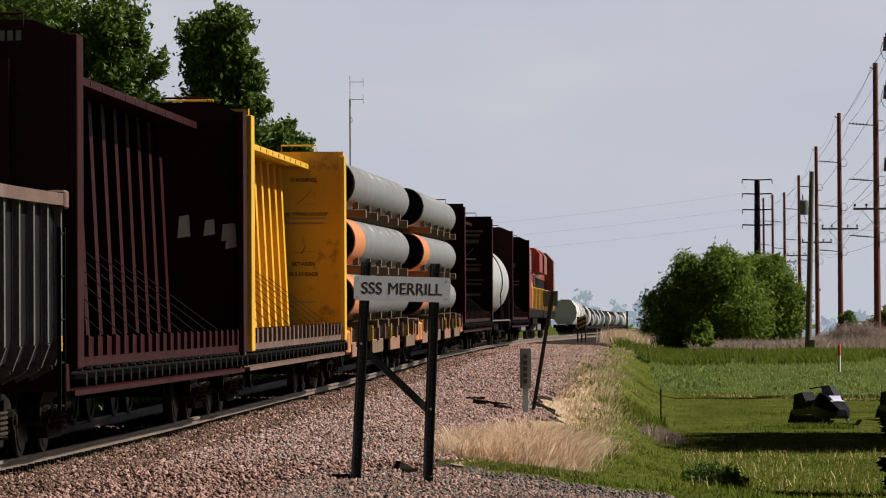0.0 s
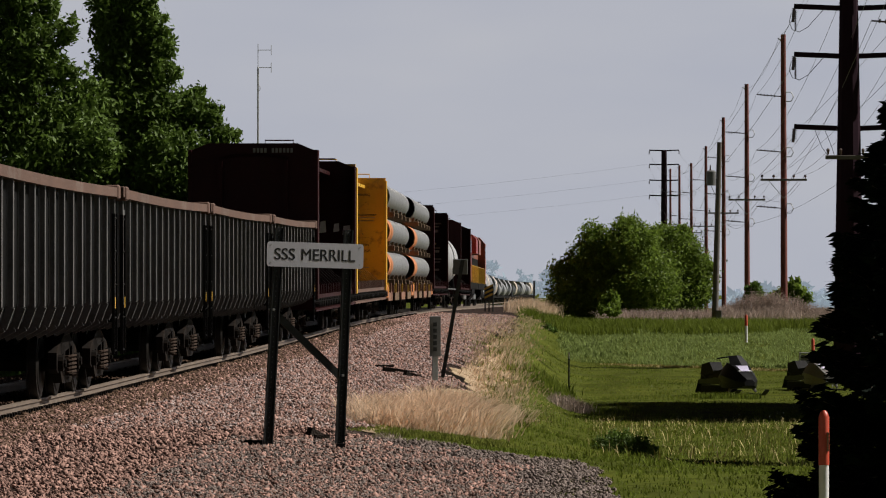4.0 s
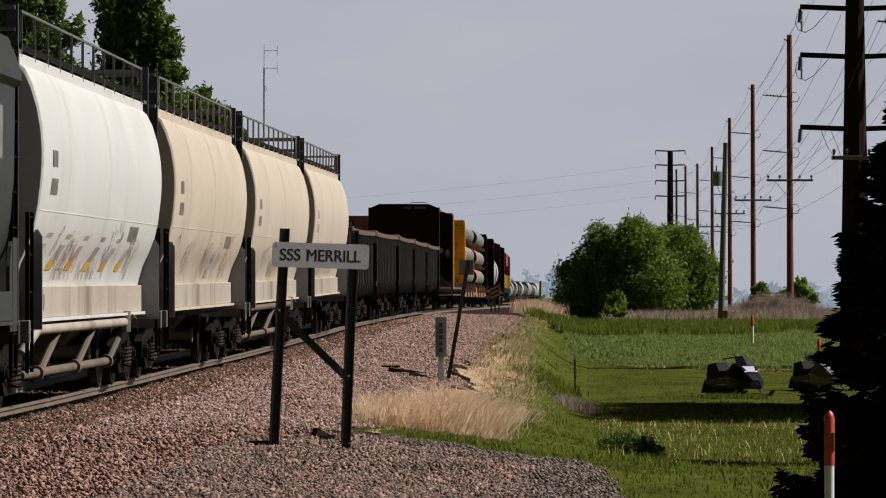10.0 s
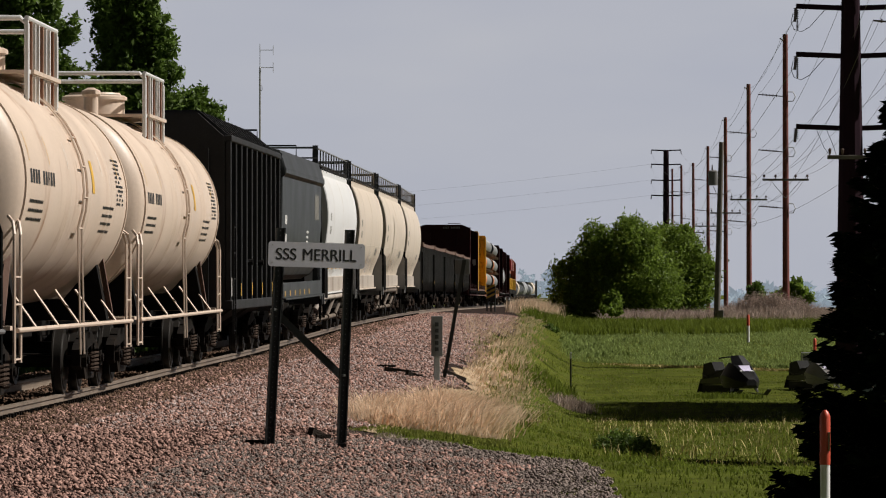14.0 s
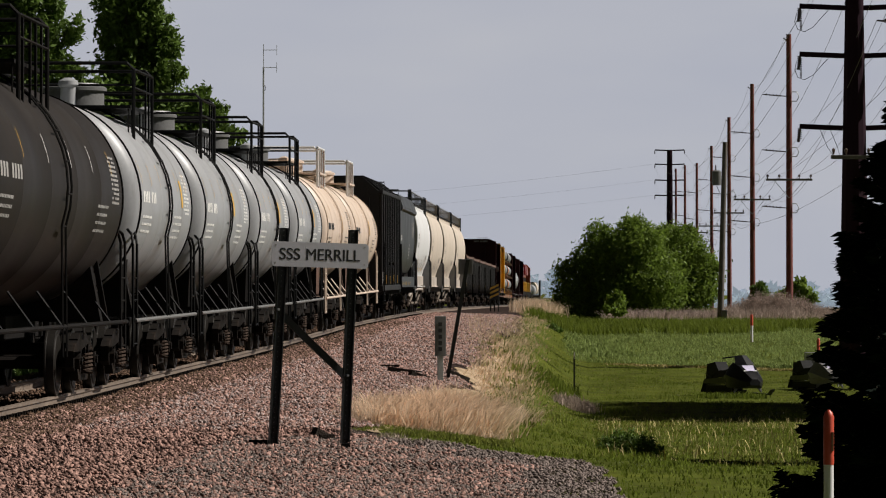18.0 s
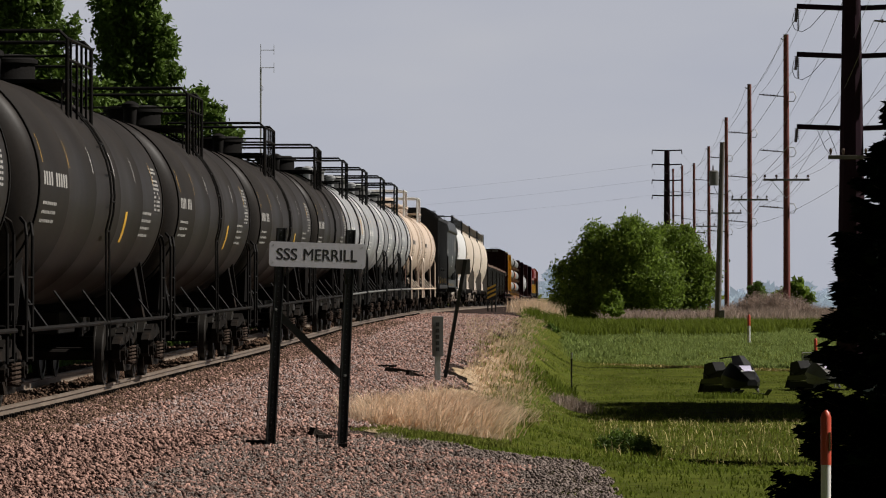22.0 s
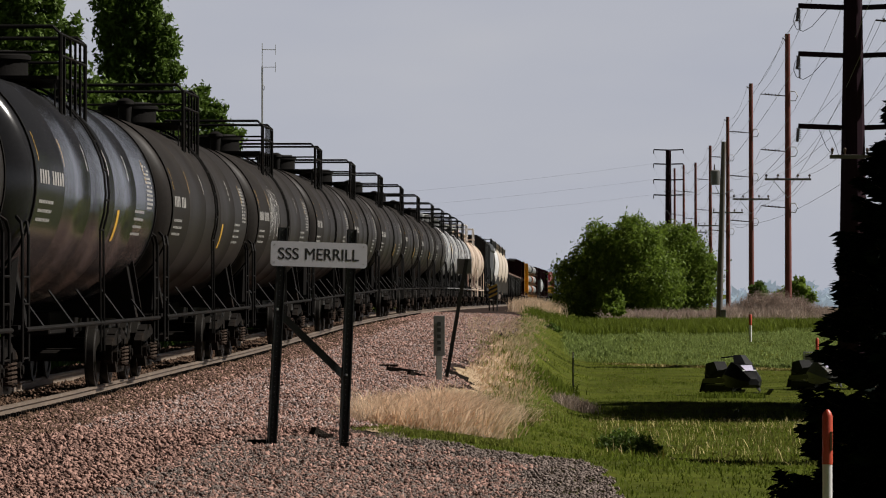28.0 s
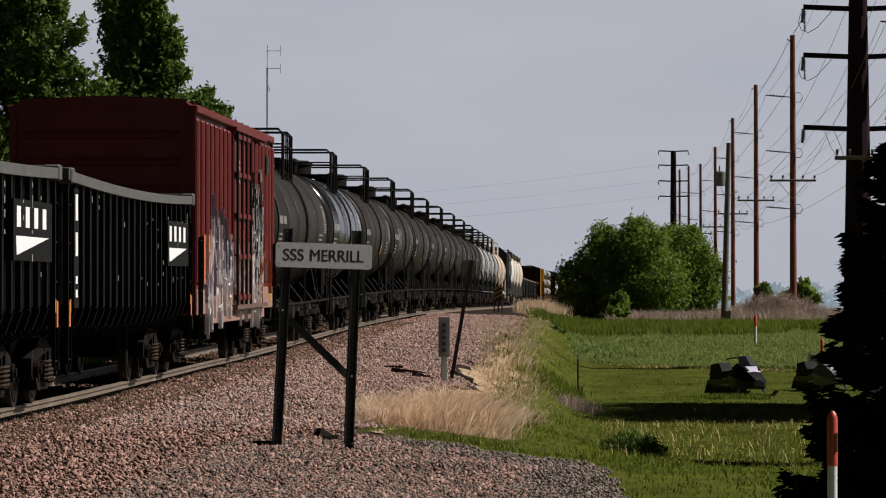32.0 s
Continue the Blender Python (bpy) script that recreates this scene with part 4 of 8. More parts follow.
for i, (f0, r0) in enumerate(zip(BLACK[::-1][1:], BLACK[::-1])):
    L = f0 - r0
    gloss = i == 1
    c = tank_car("glossy black tank car with a railed walk on top" if gloss else "satin black tank car with faded white stencils", L, 1.52, 2.75,
                 M["tankgloss"] if gloss else M["tankblack"], M["steel_dark"], 100 + i)
    place(c, r0, r0 + L)
for i, (f0, r0) in enumerate(zip((-187.1, -174.9, -164.2, -153.0), (-198.0, -187.1, -174.9, -164.2))):
    place(tank_car("grey tank car with yellow notices and dark railings", f0 - r0, 1.5, 2.75, M["tankgrey"], M["black"], 200 + i, "grey", "grey tank cars"), r0, f0)
for i, (f0, r0) in enumerate(((-139.2, -153.0), (-123.6, -139.2))):
    place(tank_car("cream tank car with rust streaks and white railings", f0 - r0, 1.5, 2.75, M["cream"], M["cream"], 300 + i, "cream", "cream tank cars"), r0, f0)
place(tank_car("plain silver tank car between bulkhead flats", 20.5, 1.5, 2.5, M["silver"], M["steel_dark"], 400, "plain", "other tank cars"), 153.7, 174.2)


# -- covered hoppers --
def mirror(half):
    """A closed outline from its right half, listed from the bottom up."""
    return half + [(-x, z) for x, z in half[::-1]]


def side_x(half, z):
    """How far out the section reaches at a height."""
    for (xa, za), (xb, zb) in zip(half, half[1:]):
        if za <= z <= zb:
            return xa + (xb - xa) * (z - za) / (zb - za)
    return half[0][0]


def covered_hopper(label, L, paint, kind, seed):
    rng = random.Random(seed)
    car = thing("covered_hopper", label, "hopper car", "covered hopper cars")
    h = L / 2 - (1.15 if kind == "round" else 0.85)
    if kind == "round":
        half = [(1.2, 1.42), (1.23, 1.58), (1.29, 1.8), (1.36, 1.95), (1.425, 2.1), (1.48, 2.3), (1.52, 2.51), (1.55, 2.75), (1.57, 3.0), (1.57, 3.2), (1.555, 3.42), (1.51, 3.68), (1.43, 3.95), (1.34, 4.13), (1.28, 4.18), (1.28, 4.31), (1.18, 4.35)]
    else:
        half = [(1.0, 1.5), (1.22, 1.62), (1.38, 1.9), (1.46, 2.3), (1.49, 2.8), (1.5, 3.80), (1.58, 3.87), (1.58, 3.97), (1.55, 4.02), (1.52, 4.14), (1.42, 4.38), (0.5, 4.5)]
    full = mirror(half)
    # the body: middle at full section, drawn in towards the slope sheets at both ends
    g = Geo()
    n = len(full)
    secs = [(-h, 0.985), (-h + 0.02, 1.0), (h - 0.02, 1.0), (h, 0.985)]
    for y, k in secs:
        g.v += [(x * k, y, 1.42 + (z - 1.42) * k) for x, z in full]
    for j in range(3):
        g.f += [(j * n + i, j * n + (i + 1) % n, (j + 1) * n + (i + 1) % n, (j + 1) * n + i) for i in range(n)]
    g.f += [tuple(range(n))[::-1], tuple(range(3 * n, 4 * n))]
    part("body", g, paint, car, smooth=28)
    if kind == "round":
        part("side_seam", Geo().box(1.4, side_x(half, 2.44) + 0.003, -h + 0.05, h - 0.05, 2.43, 2.445), paint, car)
    # side sill and hopper outlets
    for sx in (-1, 1):
        xo = 1.28 if kind == "round" else 1.5
        x0, x1 = sorted((sx * (xo - 0.06), sx * xo))
        part("side_sill", Geo().box(x0, x1, -h + 0.2, h - 0.2, 1.12, 1.52 if kind == "round" else 1.46, 0.01), M["sillpaint"] if kind == "round" else paint, car)
        part("sill_flange", Geo().box(min(sx * (xo - 0.1), sx * (xo + 0.06)), max(sx * (xo - 0.1), sx * (xo + 0.06)), -h + 0.2, h - 0.2, 1.08, 1.12), paint if kind == "round" else M["slate"], car)
    nb = 3 if L > 13 else 2
    for k in range(nb):
        y = -h + 2 * h * (k + 0.5) / nb
        w = min(1.5, 0.36 * 2 * h / nb)
        g = Geo()
        g.add([(sx * a, y + sy * b, z) for a, b, z in ((1.05, w + 0.3, 1.42), (0.35, 0.35, 0.62)) for sx, sy in ((-1, -1), (1, -1), (1, 1), (-1, 1))],
              [(0, 1, 2, 3), (7, 6, 5, 4), (0, 4, 5, 1), (1, 5, 6, 2), (2, 6, 7, 3), (3, 7, 4, 0)])
        part("hopper_outlet", g, M["chute"], car)
        part("outlet_pipe", Geo().bar((-0.7, y, 0.55), (0.7, y, 0.55), 0.10, 12).bar((0.7, y, 0.55), (0.74, y, 0.55), 0.14, 12), M["chute"], car, smooth=40)
    if kind == "round" and ("white" in label or "scraped" in label):
        up_pipe = part("unloading_pipe", Geo().bar((1.28, -h + 1.6, 0.98), (1.28, h - 2.4, 0.98), 0.065, 12).tube([(1.28, -h + 1.6, 0.98), (1.26, -h + 1.35, 0.9), (1.15, -h + 1.2, 0.7)], 0.065, 10), M["sillpaint"] if "white" in label else M["chute"], car, "dusty pale unloading pipe", smooth=40)
        part("valve", Geo().bar((1.28, h - 2.6, 0.84), (1.28, h - 2.6, 1.14), 0.09, 10).bar((1.2, h - 2.3, 0.9), (1.4, h - 2.3, 1.06), 0.05, 8), M["chute"], up_pipe)
        low = part("lower_pipe", Geo().bar((1.1, -h + 1.4, 0.42), (1.1, h - 3.4, 0.42), 0.06, 12), M["chute"], car, "dusty lower discharge pipe", smooth=40)
        for k in range(3):
            y = -h + 3.0 + k * (2 * h - 6.4) / 2
            part("coupling", Geo().bar((1.1, y - 0.08, 0.42), (1.1, y + 0.08, 0.42), 0.1, 12), M["chute"], low)
            part("branch", Geo().bar((1.1, y + 0.4, 0.46), (1.26, y + 1.0, 0.96), 0.05, 8), M["chute"], low)
    if kind == "round":
        part("brake_rod", Geo().bar((1.05, -h + 0.6, 0.98), (1.05, h - 0.6, 0.98), 0.02, 6), M["steel_dark"], car)
    part("centre_sill", Geo().box(-0.3, 0.3, -L / 2 + 0.4, L / 2 - 0.4, 0.8, 1.15), M["steel_dark"], car)
    for sgn in (-1, 1):
        ye = sgn * (L / 2 - 0.4)
        part("end_sill", Geo().box(-1.5, 1.5, min(ye, ye - sgn * 0.12), max(ye, ye - sgn * 0.12), 0.85, 1.12, 0.01), M["greysteel"] if kind == "round" else M["slate"], car)
        for sx in (-1, 1):
            if kind == "round":
                # web across the bolster, from the belly out to an upright flange
                pl = [(0.8, 1.0), (1.54, 1.0), (1.54, 2.12), (1.49, 2.2), (1.40, 2.2), (1.2, 1.8), (1.0, 1.45)]
                yw = sgn * (h - 0.12)
                g = Geo().add([(sx * a, yw + e, z) for e in (-0.015, 0.015) for a, z in pl],
                              [tuple(range(7))[::-1], tuple(range(7, 14))] + [(i, (i + 1) % 7, 7 + (i + 1) % 7, 7 + i) for i in range(7)])
                # grey instead of body paint: the web's shade is put into its colour
                part("corner_plate", g, M["pipegrey"], car, "bolster web, grey for the shade on its rear face")
            else:
                pl = [(0.0, 1.0), (0.75, 1.0), (0.75, 1.75), (0.62, 1.98), (0.45, 2.08), (0.0, 2.08)]
                x = sx * 1.46
                g = Geo().add([(x + e, ye - sgn * a * 1.0, z) for e in (-0.02, 0.02) for a, z in pl],
                              [tuple(range(6))[::-1], tuple(range(6, 12))] + [(i, (i + 1) % 6, 6 + (i + 1) % 6, 6 + i) for i in range(6)])
                part("corner_plate", g, paint, car)
            if kind == "round":
                part("end_post", Geo().box(min(sx * 1.18, sx * 1.32), max(sx * 1.18, sx * 1.32), ye - sgn * 0.35 - 0.05, ye - sgn * 0.35 + 0.05, 1.12, 4.88), M["slate"], car)
            ladder(car, "corner_ladder", sx * 1.46, ye - sgn * 0.3, 0.5, 2.4 if kind == "round" else 4.3, 0.42, M["steel_dark"])
        g = Geo().box(-1.3, 1.3, min(ye - sgn * 0.1, ye - sgn * 0.75), max(ye - sgn * 0.1, ye - sgn * 0.75), 4.3, 4.35)
        part("end_walk", g, M["greysteel"], car)
        if kind == "round":
            part("end_rail", Geo().beam((-1.3, ye - sgn * 0.2, 4.82), (1.3, ye - sgn * 0.2, 4.82), 0.07, 0.05).beam((-1.3, ye - sgn * 0.2, 4.56), (1.3, ye - sgn * 0.2, 4.56), 0.04, 0.04), M["greysteel"], car)
        # dark slope sheet and end bracing
        part("end_sheet", Geo().add([(-1.1, ye - sgn * 0.55, 1.2), (1.1, ye - sgn * 0.55, 1.2), (1.1, ye - sgn * 1.6, 2.3), (-1.1, ye - sgn * 1.6, 2.3)], [(0, 1, 2, 3)]), M["steel_dark"], car)
    # roof: hatches, running boards, railing along the lit edge
    zr = 0.15 if kind == "round" else 0.4
    for k in range(10):
        y = -h + 0.9 + (2 * h - 1.8) * k / 9
        part("roof_hatch", Geo().lathe([(zr + 4.1, 0.28), (zr + 4.27, 0.28), (zr + 4.31, 0.24), (zr + 4.33, 0.05)], 16, "z", (0, y, 0)), M["rust"] if k % 4 == 1 else M["steel_dark"], car, smooth=40)
    if kind == "round":
        for sx in (-1, 1):
            part("running_board", Geo().box(min(sx * 0.8, sx * 1.27), max(sx * 0.8, sx * 1.27), -h + 0.2, h - 0.2, 4.37, 4.41), M["steel_dark"], car)
            rail = part("roof_railing", Geo().beam((sx * 1.27, -h + 0.15, 4.82), (sx * 1.27, h - 0.15, 4.82), 0.03, 0.03), M["greysteel"], car)
            part("toe_board", Geo().box(sx * 1.27 - 0.012, sx * 1.27 + 0.012, -h + 0.15, h - 0.15, 4.35, 4.43), M["steel_dark"], rail)
            for k in range(12):
                y = -h + 0.2 + (2 * h - 0.4) * k / 11
                part("upright", Geo().beam((sx * 1.27, y, 4.27), (sx * 1.27, y, 4.82), 0.035, 0.02), M["beige"] if "beige" in label else M["greysteel"], rail)
        part("mesh_panel", Geo().box(-1.2, -1.185, -h + 0.15, h - 0.15, 4.39, 4.8), M["steel_dark"], car)
    else:
        part("roof_walk", Geo().box(-0.25, 0.25, -h, h, 4.54, 4.6), M["slate"], car)
        for sgn in (-1, 1):
            y = sgn * (h - 0.5)
            part("roof_rail", Geo().tube([(-0.9, y, 4.4), (-0.9, y, 4.82), (0.9, y, 4.82), (0.9, y, 4.4)], 0.022, 6), M["black"], car)
    # lettering as bars
    ink = M["lettering"] if kind != "round" else M["graffiti"]
    def side(z):
        return side_x(half, z)

    def strip(name, y, z, cols, cw, ch, m, label="", skip=()):
        g = Geo()
        for i in range(cols):
            if i in skip:
                continue
            e0, e1 = y + i * cw, y + i * cw + cw * 0.68
            for k in range(3):
                a, b = z + ch * k / 3, z + ch * (k + 1) / 3
                g.add([(side(a) + 0.008, e0, a), (side(a) + 0.008, e1, a), (side(b) + 0.008, e1, b), (side(b) + 0.008, e0, b)], [(0, 1, 2, 3)])
        part(name, g, m, car, label)
    if kind == "round":
        strip("car_marking", -h + 0.9, 2.98, 4, 0.13, 0.2, ink, "faded reporting marks as bars")
        strip("car_marking", -h + 0.9, 2.64, 5, 0.13, 0.2, ink)
        strip("stencil", h - 3.8, 2.15, 9, 0.13, 0.22, ink)
        for k in range(12):
            gs = Geo()
            y, z = -h + rng.uniform(1, 2 * h - 2.5), rng.uniform(1.75, 2.3)
            for i in range(rng.randint(5, 11)):
                z0 = max(1.6, z - rng.uniform(0.1, 0.45))
                e = rng.uniform(-0.15, 0.15)
                gs.add([(side(z0) + 0.007, y + e, z0), (side(z0) + 0.007, y + e + 0.03, z0), (side(z) + 0.007, y + 0.03, z), (side(z) + 0.007, y, z)], [(0, 1, 2, 3)])
                y += rng.uniform(0.06, 0.2)
                z = min(2.4, max(1.75, z + rng.uniform(-0.12, 0.12)))
            part("graffiti", gs, rng.choice((M["graffiti"], M["weed"], M["graffiti_red"], M["paint_blue"])), car, "worn spray-paint scrapes")["kind"] = "stuff"
        if "white" in label:
            # slanting grey strokes with orange ends along the lower side
            for k in range(6):
                y = -h + 1.4 + 1.95 * k
                for zs, m in ((((2.18, 0.0), (1.84, -0.75)), M["sillpaint"]), (((1.84, -0.75), (1.72, -1.0)), M["decal"])):
                    (za, ea), (zb, eb) = zs
                    part("painted_stroke", Geo().add([(side(za) + 0.009, y + ea, za), (side(za) + 0.009, y + ea + 0.55, za), (side(zb) + 0.009, y + eb + 0.55, zb), (side(zb) + 0.009, y + eb, zb)], [(0, 1, 2, 3)]), m, car)
        for k in range(8):
            y = -h + 0.6 + k * 0.23
            part("sill_writing", Geo().box(1.28, 1.286, y, y + 0.13, 1.22, 1.42), M["graffiti"] if k % 3 else M["graffiti_red"], car)
    else:
        strip("car_marking", -h + 0.8, 2.75, 4, 0.16, 0.2, ink, "white reporting marks as bars")
        strip("car_marking", -h + 0.8, 2.35, 5, 0.16, 0.2, ink)
        strip("emblem", h - 2.6, 2.95, 4, 0.42, 0.6, M["graffiti"], "large white emblem as plain bars")
        for k in range(5):
            strip("stencil", h - 5.4, 2.6 - 0.12 * k, 6, 0.12, 0.06, ink)
        for k in range(6):
            part("reflector", Geo().box(1.5, 1.507, -h + 0.6 + k * 1.6, -h + 0.8 + k * 1.6, 1.16, 1.28), M["decal"], car)
    gear(car, L, 1.95)
    return car


for r0, f0, m, lab in ((-94.5, -77.95, "white", "clean white covered hopper with faint blue marks"), (-77.95, -61.45, "beige", "beige covered hopper with soot streaks under the roof"),
                       (-61.45, -43.95, "beige", "beige covered hopper with scraped blue lettering"), (-43.95, -27.1, "beige", "beige covered hopper with a dusty lower side")):
    place(covered_hopper(lab, f0 - r0, M[m], "round", int(-r0)), r0, f0, 1.95)
place(covered_hopper("slate grey cement hopper with a ledged roof", 15.2, M["slate"], "ledge", 7), -109.7, -94.5, 1.95)


# -- ribbed coal hopper --
def coal_hopper(L):
    car = thing("coal_hopper", "black ribbed coal hopper with a ridged roof", "hopper car")
    h = L / 2 - 0.7
    part("body", Geo().extrude([(-1.46, 1.05), (1.46, 1.05), (1.46, 4.2), (0.95, 4.66), (-0.95, 4.66), (-1.46, 4.2)], -h, h), M["coalblack"], car)
    for sx in (-1, 1):
        for k in range(11):
            y = -h + 0.08 + (2 * h - 0.16) * k / 10
            part("side_rib", Geo().box(min(sx * 1.46, sx * 1.57), max(sx * 1.46, sx * 1.57), y - 0.06, y + 0.06, 1.1, 4.15, 0.015), M["coalblack"], car)
        part("top_chord", Geo().box(min(sx * 1.44, sx * 1.59), max(sx * 1.44, sx * 1.59), -h, h, 4.13, 4.25, 0.015), M["coalblack"], car)
        part("side_sill", Geo().box(min(sx * 1.42, sx * 1.6), max(sx * 1.42, sx * 1.6), -h, h, 1.0, 1.18, 0.015), M["coalblack"], car)
    for k in range(14):
        y = -h + 0.3 + (2 * h - 0.6) * k / 13
        part("roof_ridge", Geo().add([(x, y + e, z) for e in (-0.09, 0.09) for x, z in ((-1.5, 4.26), (-0.95, 4.72), (0.95, 4.72), (1.5, 4.26), (1.45, 4.18), (0.93, 4.64), (-0.93, 4.64), (-1.45, 4.18))],
                                     [tuple(range(8))[::-1], tuple(range(8, 16))] + [(i, (i + 1) % 8, 8 + (i + 1) % 8, 8 + i) for i in range(8)]), M["coalblack"], car)
    for sgn in (-1, 1):
        y = sgn * h
        for x in (-1.1, -0.4, 0.4, 1.1):
            part("end_post", Geo().box(x - 0.06, x + 0.06, min(y, y + sgn * 0.1), max(y, y + sgn * 0.1), 1.1, 4.0), M["coalblack"], car)
        for sx in (-1, 1):
            ladder(car, "side_ladder", sx * 1.6, sgn * (h - 0.35), 0.55, 2.6, 0.42, M["coalblack"], split=True)
    for k in range(3):
        y = -h + 2 * h * (k + 0.5) / 3
        part("hopper_outlet", Geo().add([(sx * a, y + sy * b, z) for a, b, z in ((1.3, 1.9, 1.05), (0.5, 0.4, 0.5)) for sx, sy in ((-1, -1), (1, -1), (1, 1), (-1, 1))],
                                        [(0, 1, 2, 3), (7, 6, 5, 4), (0, 4, 5, 1), (1, 5, 6, 2), (2, 6, 7, 3), (3, 7, 4, 0)]), M["steel_dark"], car)
    for y in (-1.5, 1.2):
        part("latch", Geo().bar((1.46, y, 1.9), (1.6, y, 1.9), 0.06, 8), M["steel_dark"], car)
    blocks(car, "car_marking", 1.47, -h + 0.75, 2.3, 3, 0.2, 0.5, M["greysteel"], "dim reporting marks as bars")
    part("notice", Geo().box(1.575, 1.58, -h + 0.02, -h + 0.22, 1.25, 1.6), M["lettering"], car, "pale paper notice")
    for k in range(5):
        part("reflector", Geo().box(1.575, 1.58, -h + 2.2 + k * 2.6, -h + 2.3 + k * 2.6, 1.25, 1.5), M["decal"], car)
    gear(car, L, 1.95)
    return car


place(coal_hopper(13.9), -123.6, -109.7, 1.95)


# -- gondolas --
def gondola(label, L, paint, chord, ribs, height, seed, logo=False):
    rng = random.Random(seed)
    car = thing("gondola", label, "gondola car", "black ribbed gondolas" if logo else "coal gondolas with rusty rims")
    h = L / 2 - 0.42
    sag = lambda y: -(0.09 if logo else 0.035) * (1 - (2 * y / L) ** 2)
    ny = 14
    ys = [-h + 2 * h * k / ny for k in range(ny + 1)]
    # open tub with rounded lower edges
    out = [(0.95, 0.92), (1.25, 0.98), (1.42, 1.12), (1.48, 1.35), (1.48, height)]
    ring = [(-x, z) for x, z in out[::-1]] + out + [(x - 0.05, z + (0 if z > 2 else 0.05)) for x, z in out[::-1]] + [(-x + 0.05, z + (0 if z > 2 else 0.05)) for x, z in out]
    g = Geo()
    n = len(ring)
    for y in ys:
        g.v += [(x, y, z + sag(y)) for x, z in ring]
    for j in range(ny):
        g.f += [(j * n + i, j * n + (i + 1) % n, (j + 1) * n + (i + 1) % n, (j + 1) * n + i) for i in range(n)]
    part("tub", g, paint, car, smooth=35)
    for sx in (-1, 1):
        for k in range(ribs):
            y = -h + 0.12 + (2 * h - 0.24) * k / (ribs - 1)
            z = sag(y)
            g = Geo()
            pts = [(sx * 1.53, y, height + z - 0.05), (sx * 1.53, y, 1.3 + z), (sx * 1.44, y, 1.06 + z), (sx * 1.2, y, 0.93 + z)]
            for p, q in zip(pts, pts[1:]):
                g.beam(p, q, 0.065, 0.10)
            part("side_rib", g, paint if logo else M["gonrib"], car)
        g = Geo().loft([[(sx * 1.53 + e * 0.075, y, height + sag(y) + w) for e, w in ((-1, -0.06), (1, -0.06), (1, 0.07), (-1, 0.07))] for y in ys])
        part("top_chord", g, chord, car)
    for sgn in (-1, 1):
        y = sgn * h
        part("end_wall", Geo().box(-1.45, 1.45, min(y, y - sgn * 0.08), max(y, y - sgn * 0.08), 1.0, height + 0.02), paint, car)
        part("end_chord", Geo().box(-1.6, 1.6, min(y, y + sgn * 0.1), max(y, y + sgn * 0.1), height - 0.06, height + 0.1, 0.01), chord, car)
        for x in (-0.9, -0.3, 0.3, 0.9):
            part("end_post", Geo().box(x - 0.06, x + 0.06, min(y, y + sgn * 0.1), max(y, y + sgn * 0.1), 1.0, height - 0.05), paint, car)
        for sx in (-1, 1):
            ladder(car, "corner_ladder", sx * 1.56, sgn * (h - 0.12), 0.55, height - 0.3, 0.34, paint)
            part("corner_cap", Geo().box(sx * 1.53 - 0.1, sx * 1.53 + 0.1, min(y, y - sgn * 0.25), max(y, y - sgn * 0.25), height - 0.10, height + 0.10, 0.02), chord, car)
    part("centre_sill", Geo().box(-0.3, 0.3, -L / 2 + 0.3, L / 2 - 0.3, 0.78, 1.0), M["steel_dark"], car)
    part("reflector", Geo().box(1.57, 1.58, -h + 0.17, -h + 0.24, 1.2, 1.36), M["decal"], car)
    part("reflector", Geo().box(1.57, 1.58, h - 0.26, h - 0.19, 1.2, 1.36), M["decal"], car)
    if logo:
        for y in (h - 2.35,):
            z = sag(y)
            pn = part("sign_panel", Geo().box(1.50, 1.585, y - 1.7, y + 1.7, 1.86 + z, 2.56 + z), M["black"], car, "black emblem panel")
            if y > 0 or True:
                e = Geo()
                for i in range(4):
                    e.box(1.585, 1.59, y - 1.45 + i * 0.75, y - 1.45 + i * 0.75 + 0.34, 2.24 + z, 2.48 + z)
                e.add([(1.588, y - 1.5, 2.14 + z), (1.588, y + 1.4, 2.14 + z), (1.588, y - 1.45, 1.92 + z)], [(0, 1, 2)])
                part("emblem", e, M["signwhite"], pn, "plain white emblem shapes")
        y = -h + 0.75
        pn = part("number_panel", Geo().box(1.50, 1.585, y - 0.25, y + 0.25, 1.25, 2.75), M["black"], car)
        part("number_bars", Geo().box(1.585, 1.59, y - 0.12, y + 0.12, 2.35, 2.68).box(1.585, 1.59, y - 0.12, y + 0.12, 1.9, 2.2).box(1.585, 1.59, y - 0.1, y + 0.1, 1.55, 1.65).box(1.585, 1.59, y - 0.1, y + 0.1, 1.38, 1.48), M["signwhite"], pn)
        chips = Geo()
        for k in range(26):
            y, z = -h + 0.12 + (2 * h - 0.24) * rng.randrange(1, ribs - 1) / (ribs - 1), rng.uniform(1.5, 2.7)
            chips.box(1.585, 1.59, y - 0.04, y + 0.02, z, z + rng.uniform(0.015, 0.09))
        tagged(part("worn_paint", chips, M["tankink"], car, "worn pale chips on the ribs"), kind="stuff")
        for e in (-h + 0.1, h - 0.1):
            part("corner_panel", Geo().box(1.57, 1.585, e - 0.07, e + 0.07, 1.02, 1.34), M["paint_orange"], car, "ochre corner panel")
